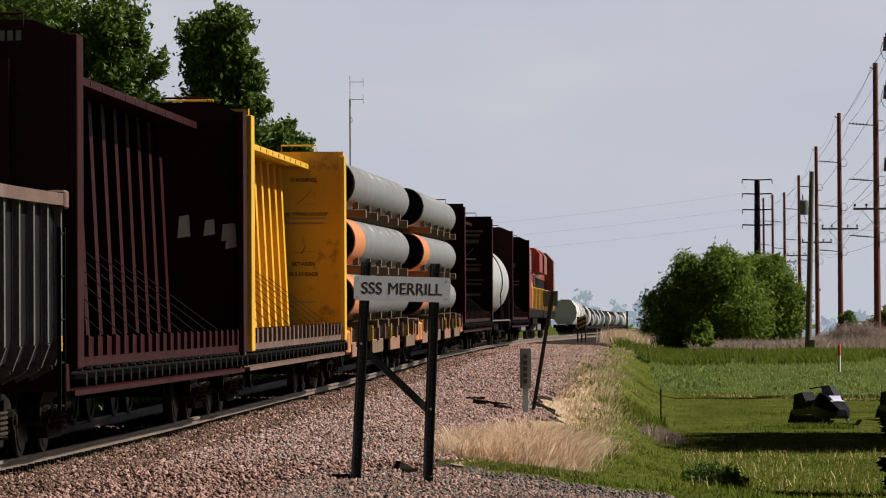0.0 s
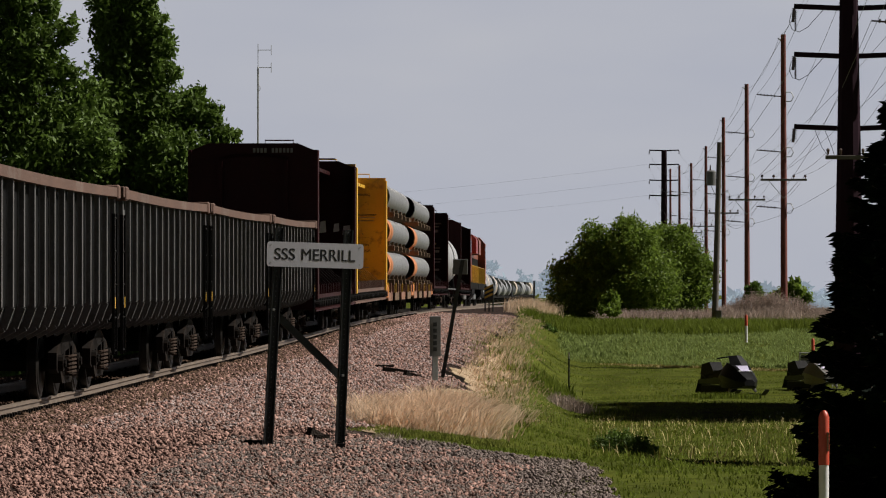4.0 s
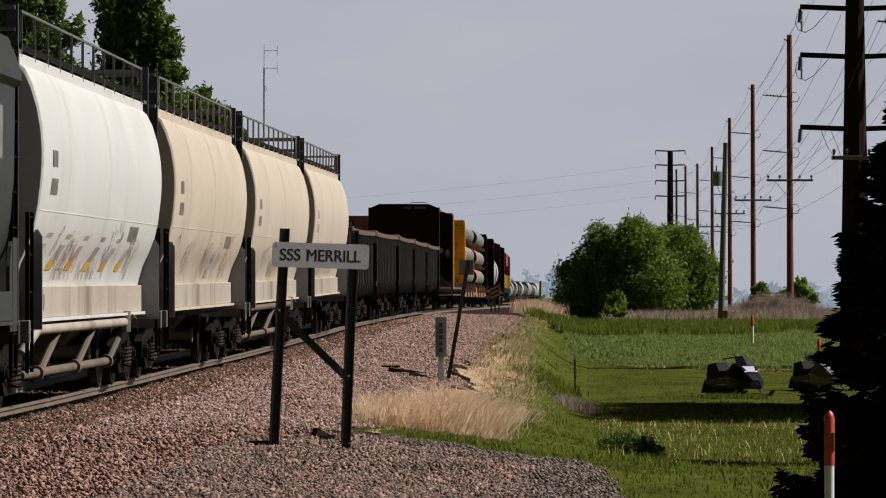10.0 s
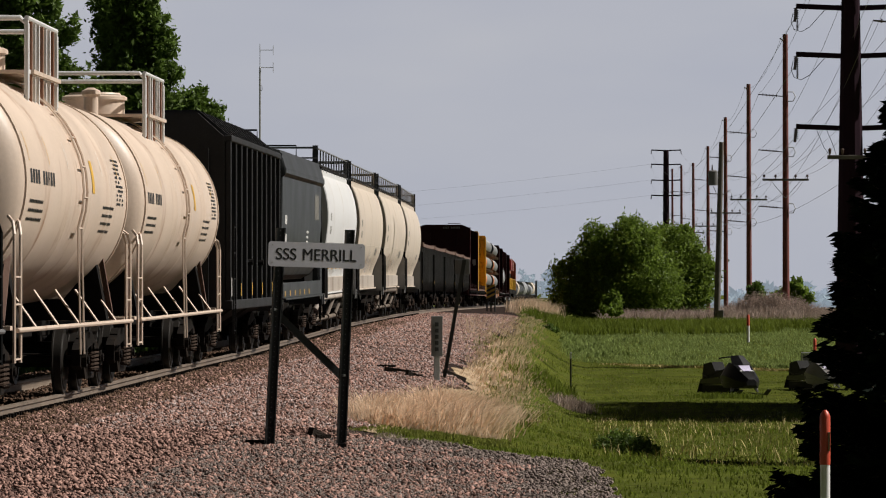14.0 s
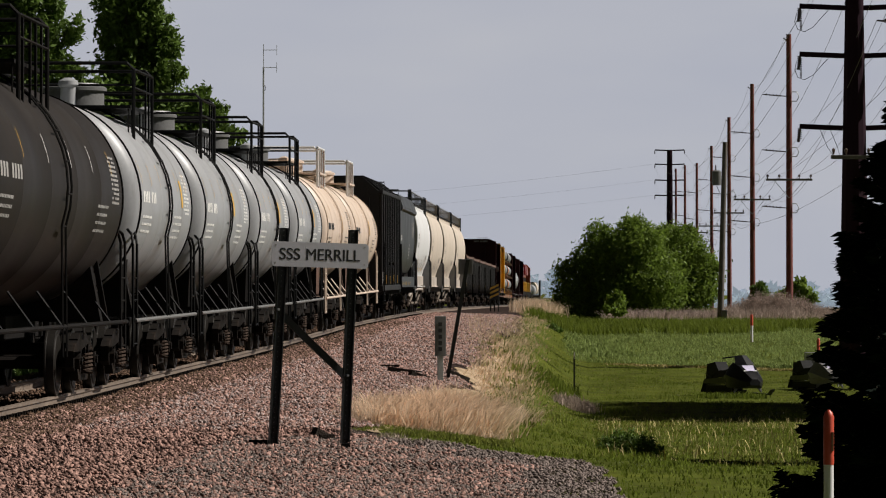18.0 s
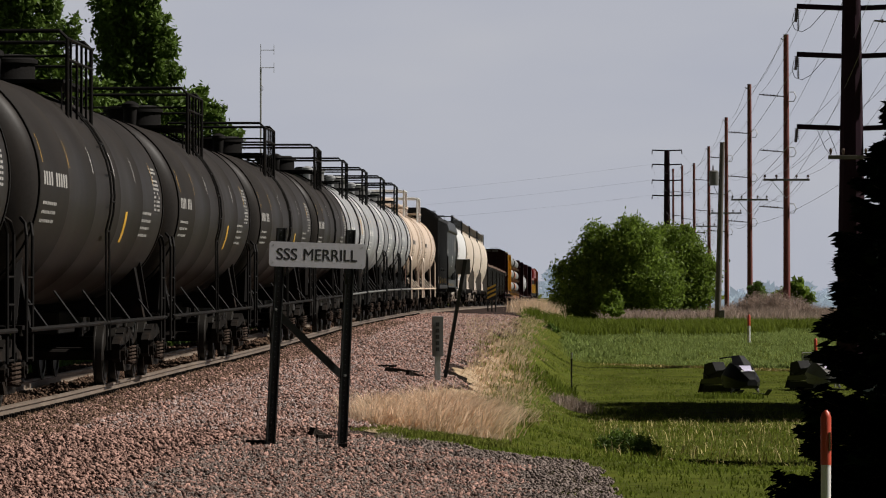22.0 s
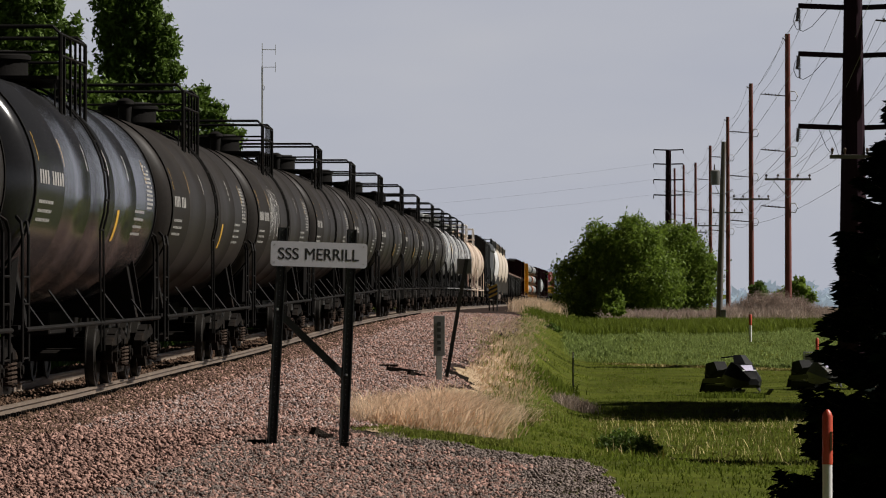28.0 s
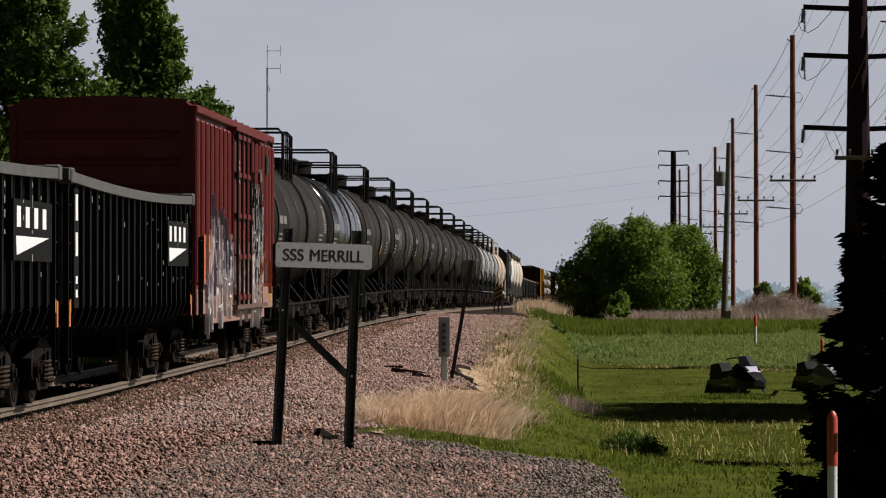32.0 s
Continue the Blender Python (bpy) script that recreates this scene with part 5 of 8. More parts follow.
        part("chalk_scrawl", Geo().tube([(-0.9 + 0.12 * k, -h - 0.11, 2.0 + 0.12 * math.sin(k * 2.3)) for k in range(16)], 0.012, 4), M["decal"], car, "yellow chalk scrawl")
    else:
        blocks(car, "car_marking", 1.485, -h + 0.4, 2.2, 3, 0.22, 0.4, M["greysteel"], "dim reporting marks as bars")
    gear(car, L, 1.95)
    return car


for i in range(5):
    r0 = -27.1 + 14.6 * i
    place(gondola("coal-dusted gondola with a " + ("rusty" if i % 2 == 0 else "rust-brown") + " top rim", 14.6, M["gonside"], M["rust"], 15, 2.82, i), r0, r0 + 14.6, 1.95)
for i in range(3):
    r0 = -408.5 - 17.6 * i
    place(gondola("black ribbed gondola with white emblem panels", 17.4, M["black"], M["gonrib"], 22, 2.9, 50 + i, True), r0, r0 + 17.4, 1.95)


# -- centre-beam bulkhead flats --
def centerbeam(label, L, paint, deck_paint, seed, words=False):
    rng = random.Random(seed)
    car = thing("centerbeam_car", label, "flat car", "centre-beam bulkhead flats")
    h = L / 2 - 0.45
    part("deck", Geo().box(-1.45, 1.45, -h, h, 1.02, 1.14), M["steel_dark"], car)
    part("centre_sill", Geo().box(-0.35, 0.35, -h, h, 0.55, 1.02), M["steel_dark"], car)
    for sx in (-1, 1):
        part("side_sill", Geo().box(min(sx * 1.40, sx * 1.52), max(sx * 1.40, sx * 1.52), -h, h, 1.0, 1.34, 0.012), deck_paint, car)
        part("lower_flange", Geo().box(min(sx * 1.36, sx * 1.56), max(sx * 1.36, sx * 1.56), -h, h, 0.70, 0.76), deck_paint, car)
        for k in range(24):
            y = -h + 0.3 + (2 * h - 0.6) * k / 23
            part("stake_pocket", Geo().box(min(sx * 1.5, sx * 1.57), max(sx * 1.5, sx * 1.57), y - 0.05, y + 0.05, 1.12, 1.36), deck_paint, car)
            part("winch", Geo().bar((sx * 1.44, y + 0.2, 0.88), (sx * 1.62, y + 0.2, 0.88), 0.085, 8).bar((sx * 1.45, y + 0.3, 0.97), (sx * 1.56, y + 0.3, 0.97), 0.05, 6), M["steel_dark"], car)
    # centre truss
    ch = part("top_chord", Geo().extrude([(-0.86, 4.42), (-0.86, 4.52), (-0.3, 4.58), (0.3, 4.58), (0.86, 4.52), (0.86, 4.42), (0.8, 4.42), (0.3, 4.5), (-0.3, 4.5), (-0.8, 4.42)], -h, h), paint, car)
    for k in range(16):
        y = -h + 0.8 + (2 * h - 1.6) * k / 15
        part("lashing_hole", Geo().bar((0.855, y, 4.47), (0.868, y, 4.47), 0.035, 8), M["letter"], ch)
    for k in range(14):
        y = -h + 0.9 + (2 * h - 1.8) * k / 13
        part("upright", Geo().add([(sx * w, y + e, z) for w, z in ((0.5, 1.14), (0.34, 4.45)) for sx, e in ((-1, -0.04), (1, -0.04), (1, 0.04), (-1, 0.04))], [(0, 1, 2, 3), (7, 6, 5, 4), (0, 4, 5, 1), (1, 5, 6, 2), (2, 6, 7, 3), (3, 7, 4, 0)]), paint, car)
        for e in (0.36,):
            g = Geo()
            g.beam((0.51, y, 1.14), (0.35, y, 4.45), 0.03, 0.34)
            part("upright_flange", g, paint, car)
    for k in range(13):
        y = -h + 0.9 + (2 * h - 1.8) * (k + 0.5) / 13
        w = (2 * h - 1.8) / 26
        part("truss_panel", Geo().box(-0.02, 0.02, y - w + 0.06, y + w - 0.06, 1.14, 4.45), paint, car)
    for sgn in (-1, 1):
        y = sgn * h
        cap = [(-1.55, 1.0), (1.55, 1.0), (1.55, 4.64), (1.1, 4.83), (-1.1, 4.83), (-1.55, 4.64)] if not words else [(-1.55, 1.0), (1.55, 1.0), (1.55, 4.77), (-1.55, 4.77)]
        wall = part("bulkhead", Geo().extrude(cap, min(y, y - sgn * 0.14), max(y, y - sgn * 0.14)), paint, car)
        part("edge_post", Geo().box(1.5, 1.6, min(y + sgn * 0.02, y - sgn * 0.45), max(y + sgn * 0.02, y - sgn * 0.45), 1.0, 4.67, 0.01), paint, wall)
        part("edge_post", Geo().box(-1.6, -1.5, min(y + sgn * 0.02, y - sgn * 0.45), max(y + sgn * 0.02, y - sgn * 0.45), 1.0, 4.67, 0.01), paint, wall)
        for x in (-0.8, 0.8):
            part("outer_rib", Geo().box(x - 0.06, x + 0.06, min(y, y + sgn * 0.12), max(y, y + sgn * 0.12), 1.0, 4.4), paint, wall)
        part("grab_iron", Geo().tube([(0.3, y, 4.75), (0.3, y, 4.9), (1.0, y, 4.9), (1.0, y, 4.75)], 0.018, 6), paint, wall)
        part("end_sill", Geo().box(-1.5, 1.5, min(y, y + sgn * 0.2), max(y, y + sgn * 0.2), 0.75, 1.05, 0.01), deck_paint, car)
    # tie-down cables from the winches up to the top chord
    for k in range(9):
        y = -h + 0.8 + k * (2 * h - 4) / 9
        part("cable", Geo().bar((1.53, y + 2.6, 1.25), (0.40, y, 2.7 - 0.05 * k), 0.006, 4), M["steel_dark"], car)
    gear(car, L, 2.3)
    return car, h


cb1, h1 = centerbeam("empty maroon centre-beam lumber car with slack cables", 19.4, M["maroon"], M["maroon"], 1)
place(cb1, 45.9, 65.3, 2.3)
g = Geo()
for i in range(11):
    if i != 4:
        g.box(0.0 + i * 0.092, 0.0 + i * 0.092 + 0.06, -h1 - 0.012, -h1 - 0.002, 4.6, 4.71)
part("car_marking", g, M["graffiti"], cb1, "painted reporting marks as bars")
for x, z, w, e in ((0.55, 2.75, 0.2, 0.36), (0.95, 2.78, 0.18, 0.26), (1.22, 2.7, 0.24, 0.28), (1.28, 2.58, 0.18, 0.26)):
    part("paper_scrap", Geo().add([(x, h1 - 0.15, z), (x + w, h1 - 0.16, z + 0.03), (x + w * 0.9, h1 - 0.152, z + e), (x + 0.03, h1 - 0.158, z + e * 0.93)], [(0, 1, 2, 3)]), M["lettering"], cb1, "torn pale paper scrap")
part("paper_scrap", Geo().add([(0.40, 0.8, 1.25), (0.42, 1.2, 1.3), (0.41, 1.3, 1.75), (0.40, 1.0, 1.9)], [(0, 1, 2, 3)]), M["lettering"], cb1, "torn pale paper scrap")

cb2, h2 = centerbeam("empty yellow centre-beam lumber car with rust spots", 20.0, M["yellow"], M["rust"], 2, True)
place(cb2, 65.3, 85.3, 2.3)
wall_at = lambda x, z: pose(x, h2 - 0.146, z, 90, 0, 0)
for text, z, size, w in (("WARNING", 4.2, 0.12, 0.54), ("AVOID TIPPING ACCIDENT", 3.52, 0.09, 1.0), ("BETWEEN", 2.52, 0.11, 0.46), ("BULKHEADS", 2.32, 0.11, 0.58)):
    writing("warning_text", text, size, M["letter"], cb2, wall_at(0.75, z), w, "black warning words", bold=0.002)
for z, wd in ((3.42, 0.9), (3.32, 0.8), (1.75, 0.5)):
    part("warning_text", Geo().box(0.75 - wd / 2, 0.75 + wd / 2, h2 - 0.15, h2 - 0.142, z, z + 0.035), M["weed"], cb2)
part("warning_sign", Geo().beam((0.62, h2 - 0.146, 3.72), (0.92, h2 - 0.146, 3.98), 0.09, 0.004).beam((0.8, h2 - 0.146, 3.72), (1.0, h2 - 0.146, 3.72), 0.05, 0.004), M["letter"], cb2, "worn black tipping-load pictogram")
part("warning_sign", Geo().beam((0.55, h2 - 0.146, 2.75), (0.98, h2 - 0.146, 2.78), 0.05, 0.004).beam((0.7, h2 - 0.146, 2.72), (0.8, h2 - 0.146, 2.92), 0.09, 0.004), M["letter"], cb2)

cb3, h3 = centerbeam("maroon centre-beam car with white warning marks", 20.5, M["maroon"], M["maroon"], 3, True)
place(cb3, 133.2, 153.7, 2.3)
for z, wd, e in ((4.2, 1.0, 0.08), (4.05, 0.8, 0.08), (3.8, 0.7, 0.14), (3.0, 0.9, 0.06), (2.8, 0.8, 0.12), (2.45, 1.0, 0.06), (2.3, 0.9, 0.06), (1.9, 0.8, 0.1)):
    part("warning_text", Geo().box(0.75 - wd / 2, 0.75 + wd / 2, h3 - 0.15, h3 - 0.142, z, z + e), M["weed"], cb3)
part("warning_sign", Geo().beam((0.6, h3 - 0.146, 3.3), (0.9, h3 - 0.146, 3.62), 0.14, 0.004).box(0.5, 1.0, h3 - 0.15, h3 - 0.142, 3.2, 3.26), M["lettering"], cb3, "white tipping-load pictogram")
cb4, h4 = centerbeam("maroon centre-beam car behind the locomotives", 22.0, M["maroon"], M["maroon"], 4)
place(cb4, 174.2, 196.2, 2.3)
for z, wd, e in ((3.4, 0.5, 0.2), (2.75, 0.9, 0.05), (2.6, 0.8, 0.05)):
    part("warning_text", Geo().box(0.7 - wd / 2, 0.7 + wd / 2, h4 - 0.15, h4 - 0.142, z, z + e), M["weed"], cb4)


# -- flat cars with pipes --
def flat_car(L):
    car = thing("flat_car", "rusty yellow flat car laden with large pipes", "flat car", "flat cars with pipes")
    h = L / 2 - 0.45
    part("deck", Geo().box(-1.42, 1.42, -h, h, 1.0, 1.12, 0.01), M["steel_dark"], car)
    part("centre_sill", Geo().box(-0.35, 0.35, -h, h, 0.55, 1.0), M["steel_dark"], car)
    for sx in (-1, 1):
        part("side_sill", Geo().box(min(sx * 1.38, sx * 1.5), max(sx * 1.38, sx * 1.5), -h, h, 0.95, 1.2, 0.01), M["steel_dark"], car)
        for k in range(4):
            y = -h + 1.5 + (2 * h - 6) * k / 3
            part("side_panel", Geo().box(min(sx * 1.46, sx * 1.53), max(sx * 1.46, sx * 1.53), y, y + 3.2, 0.62, 0.93, 0.015), M["timber"] if k % 2 else M["brownrust"], car)
        for k in range(12):
            y = -h + 0.6 + (2 * h - 1.2) * k / 11
            part("stake_pocket", Geo().box(min(sx * 1.48, sx * 1.58), max(sx * 1.48, sx * 1.58), y - 0.07, y + 0.07, 0.9, 1.25), M["brownrust"] if k % 3 else M["yellow"], car)
    for sgn in (-1, 1):
        y = sgn * h
        part("end_sill", Geo().box(-1.5, 1.5, min(y, y - sgn * 0.25), max(y, y - sgn * 0.25), 0.7, 1.3, 0.02), M["rust"], car)
        part("corner_casting", Geo().box(1.2, 1.56, min(y, y - sgn * 0.7), max(y, y - sgn * 0.7), 0.7, 1.2, 0.05), M["pipeorange"], car)
    gear(car, L, 2.3)
    return car


PIPE_R, PIPE_L = 0.50, 17.5
outer = Geo().lathe([(-PIPE_L / 2 + 0.02, PIPE_R - 0.02), (-PIPE_L / 2 + 0.02, PIPE_R), (PIPE_L / 2, PIPE_R), (PIPE_L / 2, PIPE_R - 0.02)], 40, "y")
outer.f = outer.f[:-2]
pipe_shell = outer.mesh("shell", M["pipegrey"], 35)
bore = Geo().lathe([(-PIPE_L / 2, PIPE_R - 0.025), (PIPE_L / 2, PIPE_R - 0.025)], 40, "y")
bore.f = bore.f[:-2]
pipe_bore = bore.mesh("bore", M["pipedark"], 35)
end = Geo().lathe([(-PIPE_L / 2 - 0.01, PIPE_R - 0.025), (-PIPE_L / 2 - 0.01, PIPE_R + 0.006), (-PIPE_L / 2 + 2.9, PIPE_R + 0.006), (-PIPE_L / 2 + 2.9, PIPE_R)], 40, "y")
end.f = end.f[:-2]
pipe_end = end.mesh("coated_end", M["pipeorange"], 35)
plug = Geo().lathe([(PIPE_L / 2 - 0.3, PIPE_R - 0.03), (PIPE_L / 2 - 0.28, PIPE_R - 0.03)], 40, "y").mesh("inner_plug", M["pipedark"])
wrap = Geo().lathe([(-0.02, PIPE_R), (-0.015, PIPE_R + 0.004), (0.015, PIPE_R + 0.004), (0.02, PIPE_R)], 40, "y").mesh("band", M["tankgrey"], 35)

for ci, r0 in enumerate((85.2, 109.2)):
    L = 24.0
    fc = flat_car(L)
    s0, base = r0 + L / 2, L - 4.6
    run(fc, s0, base)
    shift = -0.5 if ci == 0 else -0.7
    for tier in range(3):
        z = 1.36 + PIPE_R + tier * (2 * PIPE_R + 0.18)
        for col in (-1, 0, 1):
            p = thing("steel_pipe", "large grey steel pipe with an orange end" if tier < 2 else "large grey steel pipe on the top tier", "pipe", "pipes on the flat cars")
            part("shell", pipe_shell, None, p)
            part("bore", pipe_bore, None, p)
            part("inner_plug", plug, None, p)
            if tier < 2:
                part("coated_end", pipe_end, None, p)
            for k in range(6):
                part("band", wrap, None, p, at=pose(0, -5.0 + 2.5 * k, 0))
            run(p, s0, base, pose(col * 1.03, shift, z))
        for k in range(5):
            y = shift - 6.8 + 3.4 * k
            d = thing("timber_bearer", "sawn timber bearer between the pipe tiers", "timber", "timber bearers")
            part("plank", Geo().box(-1.62, 1.62, -0.11, 0.11, -0.09, 0.09, 0.01), M["timber"], d)
            for col in (-1, 0, 1):
                for e in (-0.36, 0.36):
                    part("chock", Geo().box(col * 1.03 + e - 0.06, col * 1.03 + e + 0.06, -0.08, 0.08, 0.09, 0.25), M["timber"], d)
            run(d, s0, base, pose(0, y, 1.27 + tier * (2 * PIPE_R + 0.18)))


# -- boxcar --
def boxcar(L):
    car = thing("boxcar", "oxide red ribbed boxcar with sprayed graffiti", "boxcar")
    h = L / 2 - 0.5
    part("body", Geo().extrude([(-1.5, 1.0), (1.5, 1.0), (1.5, 4.42), (1.38, 4.55), (0, 4.61), (-1.38, 4.55), (-1.5, 4.42)], -h, h), M["boxred"], car)
    for sx in (-1, 1):
        a, b = sorted((sx * 1.5, sx * 1.56))
        for k in range(20):
            y = -h + 0.25 + (2 * h - 0.5) * k / 19
            if -1.9 < y < 1.9:
                continue
            part("side_rib", Geo().box(a - 0.03 if sx < 0 else a, b + 0.03 if sx > 0 else b, y - 0.11, y + 0.11, 1.5, 4.28, 0.04), M["boxred"], car)
        part("eave", Geo().box(min(sx * 1.4, sx * 1.58), max(sx * 1.4, sx * 1.58), -h, h, 4.36, 4.5, 0.02), M["boxred"], car)
        part("side_sill", Geo().box(min(sx * 1.46, sx * 1.57), max(sx * 1.46, sx * 1.57), -h, h, 1.0, 1.42, 0.01), M["boxdust"], car)
        part("sill_plate", Geo().box(min(sx * 1.46, sx * 1.555), max(sx * 1.46, sx * 1.555), -h + 2.4, h - 2.4, 0.82, 1.0, 0.01), M["boxdust"], car)
        d = part("door", Geo().box(min(sx * 1.5, sx * 1.6), max(sx * 1.5, sx * 1.6), -1.55, 1.55, 1.2, 4.3, 0.02), M["boxred"], car, "plug door")
        for z in (1.25, 2.0, 2.75, 3.5, 4.2):
            part("door_bar", Geo().box(min(sx * 1.6, sx * 1.66), max(sx * 1.6, sx * 1.66), -1.5, 1.5, z - 0.05, z + 0.05, 0.01), M["boxred"], d)
        for y in (-1.5, -0.5, 0.5, 1.5):
            part("lock_rod", Geo().bar((sx * 1.66, y, 1.1), (sx * 1.66, y, 4.3), 0.028, 6), M["steel_dark"], d)
        part("door_track", Geo().box(min(sx * 1.5, sx * 1.68), max(sx * 1.5, sx * 1.68), -1.7, h * 0.65, 1.04, 1.12), M["rust"], car)
        part("door_rail", Geo().box(min(sx * 1.5, sx * 1.66), max(sx * 1.5, sx * 1.66), -1.7, h * 0.65, 4.3, 4.36), M["boxred"], car)
        for sgn in (-1, 1):
            ladder(car, "side_ladder", sx * 1.6, sgn * (h - 0.3), 0.5, 2.3, 0.4, M["steel_dark"], split=True)
    for sgn in (-1, 1):
        y = sgn * h
        for z in (1.3, 1.75, 2.2, 2.65, 3.1, 3.55, 4.0):
            part("end_corrugation", Geo().bar((-1.3, y, z), (1.3, y, z), 0.07, 8), M["boxred"], car)
        part("end_rim", Geo().box(-1.55, 1.55, min(y, y + sgn * 0.06), max(y, y + sgn * 0.06), 4.3, 4.36).box(-1.55, -1.45, min(y, y + sgn * 0.06), max(y, y + sgn * 0.06), 1, 4.4).box(1.45, 1.55, min(y, y + sgn * 0.06), max(y, y + sgn * 0.06), 1, 4.4), M["boxred"], car)
        part("end_sill", Geo().box(-1.5, 1.5, min(y, y + sgn * 0.25), max(y, y + sgn * 0.25), 0.78, 1.02, 0.01), M["steel_dark"], car)
    for k in range(13):
        y = -h + 2 * h * k / 12
        part("roof_rib", Geo().extrude([(-1.4, 4.55), (0, 4.61), (1.4, 4.55), (1.4, 4.59), (0, 4.65), (-1.4, 4.59)], y - 0.04, y + 0.04), M["boxred"], car)
    part("centre_sill", Geo().box(-0.3, 0.3, -L / 2 + 0.3, L / 2 - 0.3, 0.7, 1.0), M["steel_dark"], car)
    part("vent", Geo().box(1.565, 1.59, h - 2.2, h - 1.6, 3.7, 4.05), M["letter"], car)
    part("vent", Geo().box(1.565, 1.59, h - 2.6, h - 2.2, 1.5, 1.9), M["letter"], car)
    # sprayed letters along the lower side: drips, strokes and fills on the ribs
    rng = random.Random(31)
    def spray(y0, y1, z0, z1, n, ink):
        g = Geo()
        for k in range(n):
            y, z = rng.uniform(y0, y1), rng.uniform(z0, z1)
            e = 0.0
            for i in range(rng.randint(2, 4)):
                dy, dz = rng.uniform(-0.12, 0.12), rng.uniform(-0.6, 0.6)
                g.beam((1.60, y, z), (1.60, y + dy, z + dz), rng.uniform(0.03, 0.09), 0.012)
                y, z = y + dy, min(max(z + dz, z0), z1)
        part("graffiti", g, ink, car, "sprayed graffiti strokes")["kind"] = "stuff"
    spray(-h + 1.5, -1.9, 1.1, 2.1, 55, M["signwhite"])
    spray(-h + 0.6, -1.9, 1.5, 2.5, 18, M["paint_blue"])
    for k in range(1, 3):
        y = -h + 0.25 + (2 * h - 0.5) * k / 19
        part("painted_block", Geo().box(1.588, 1.596, y - 0.11, y + 0.11, 1.52, 2.35), M["paint_orange"], car, "bright orange sprayed block")
    spray(2.2, 4.8, 1.2, 3.2, 75, M["signwhite"])
    spray(-1.5, 1.5, 1.2, 2.0, 25, M["lettering"])
    spray(2.4, 4.6, 1.6, 3.1, 60, M["letter"])
    spray(1.9, h - 1.0, 1.4, 2.0, 12, M["paint_orange"])
    g = Geo()
    for k in range(4):
        for i in range(5):
            g.box(1.605, 1.612, -1.2 + i * 0.16, -1.2 + i * 0.16 + 0.11, 3.72 - 0.12 * k, 3.79 - 0.12 * k)
    part("stencil", g, M["lettering"], car, "white stencilled lines as bars")
    part("notice", Geo().box(1.575, 1.582, -2.3, -2.15, 1.1, 1.32).box(1.575, 1.582, h - 1.1, h - 0.9, 1.12, 1.35), M["decal"], car)
    gear(car, L, 2.2)
    return car


place(boxcar(18.0), -390.9, -372.9, 2.2)


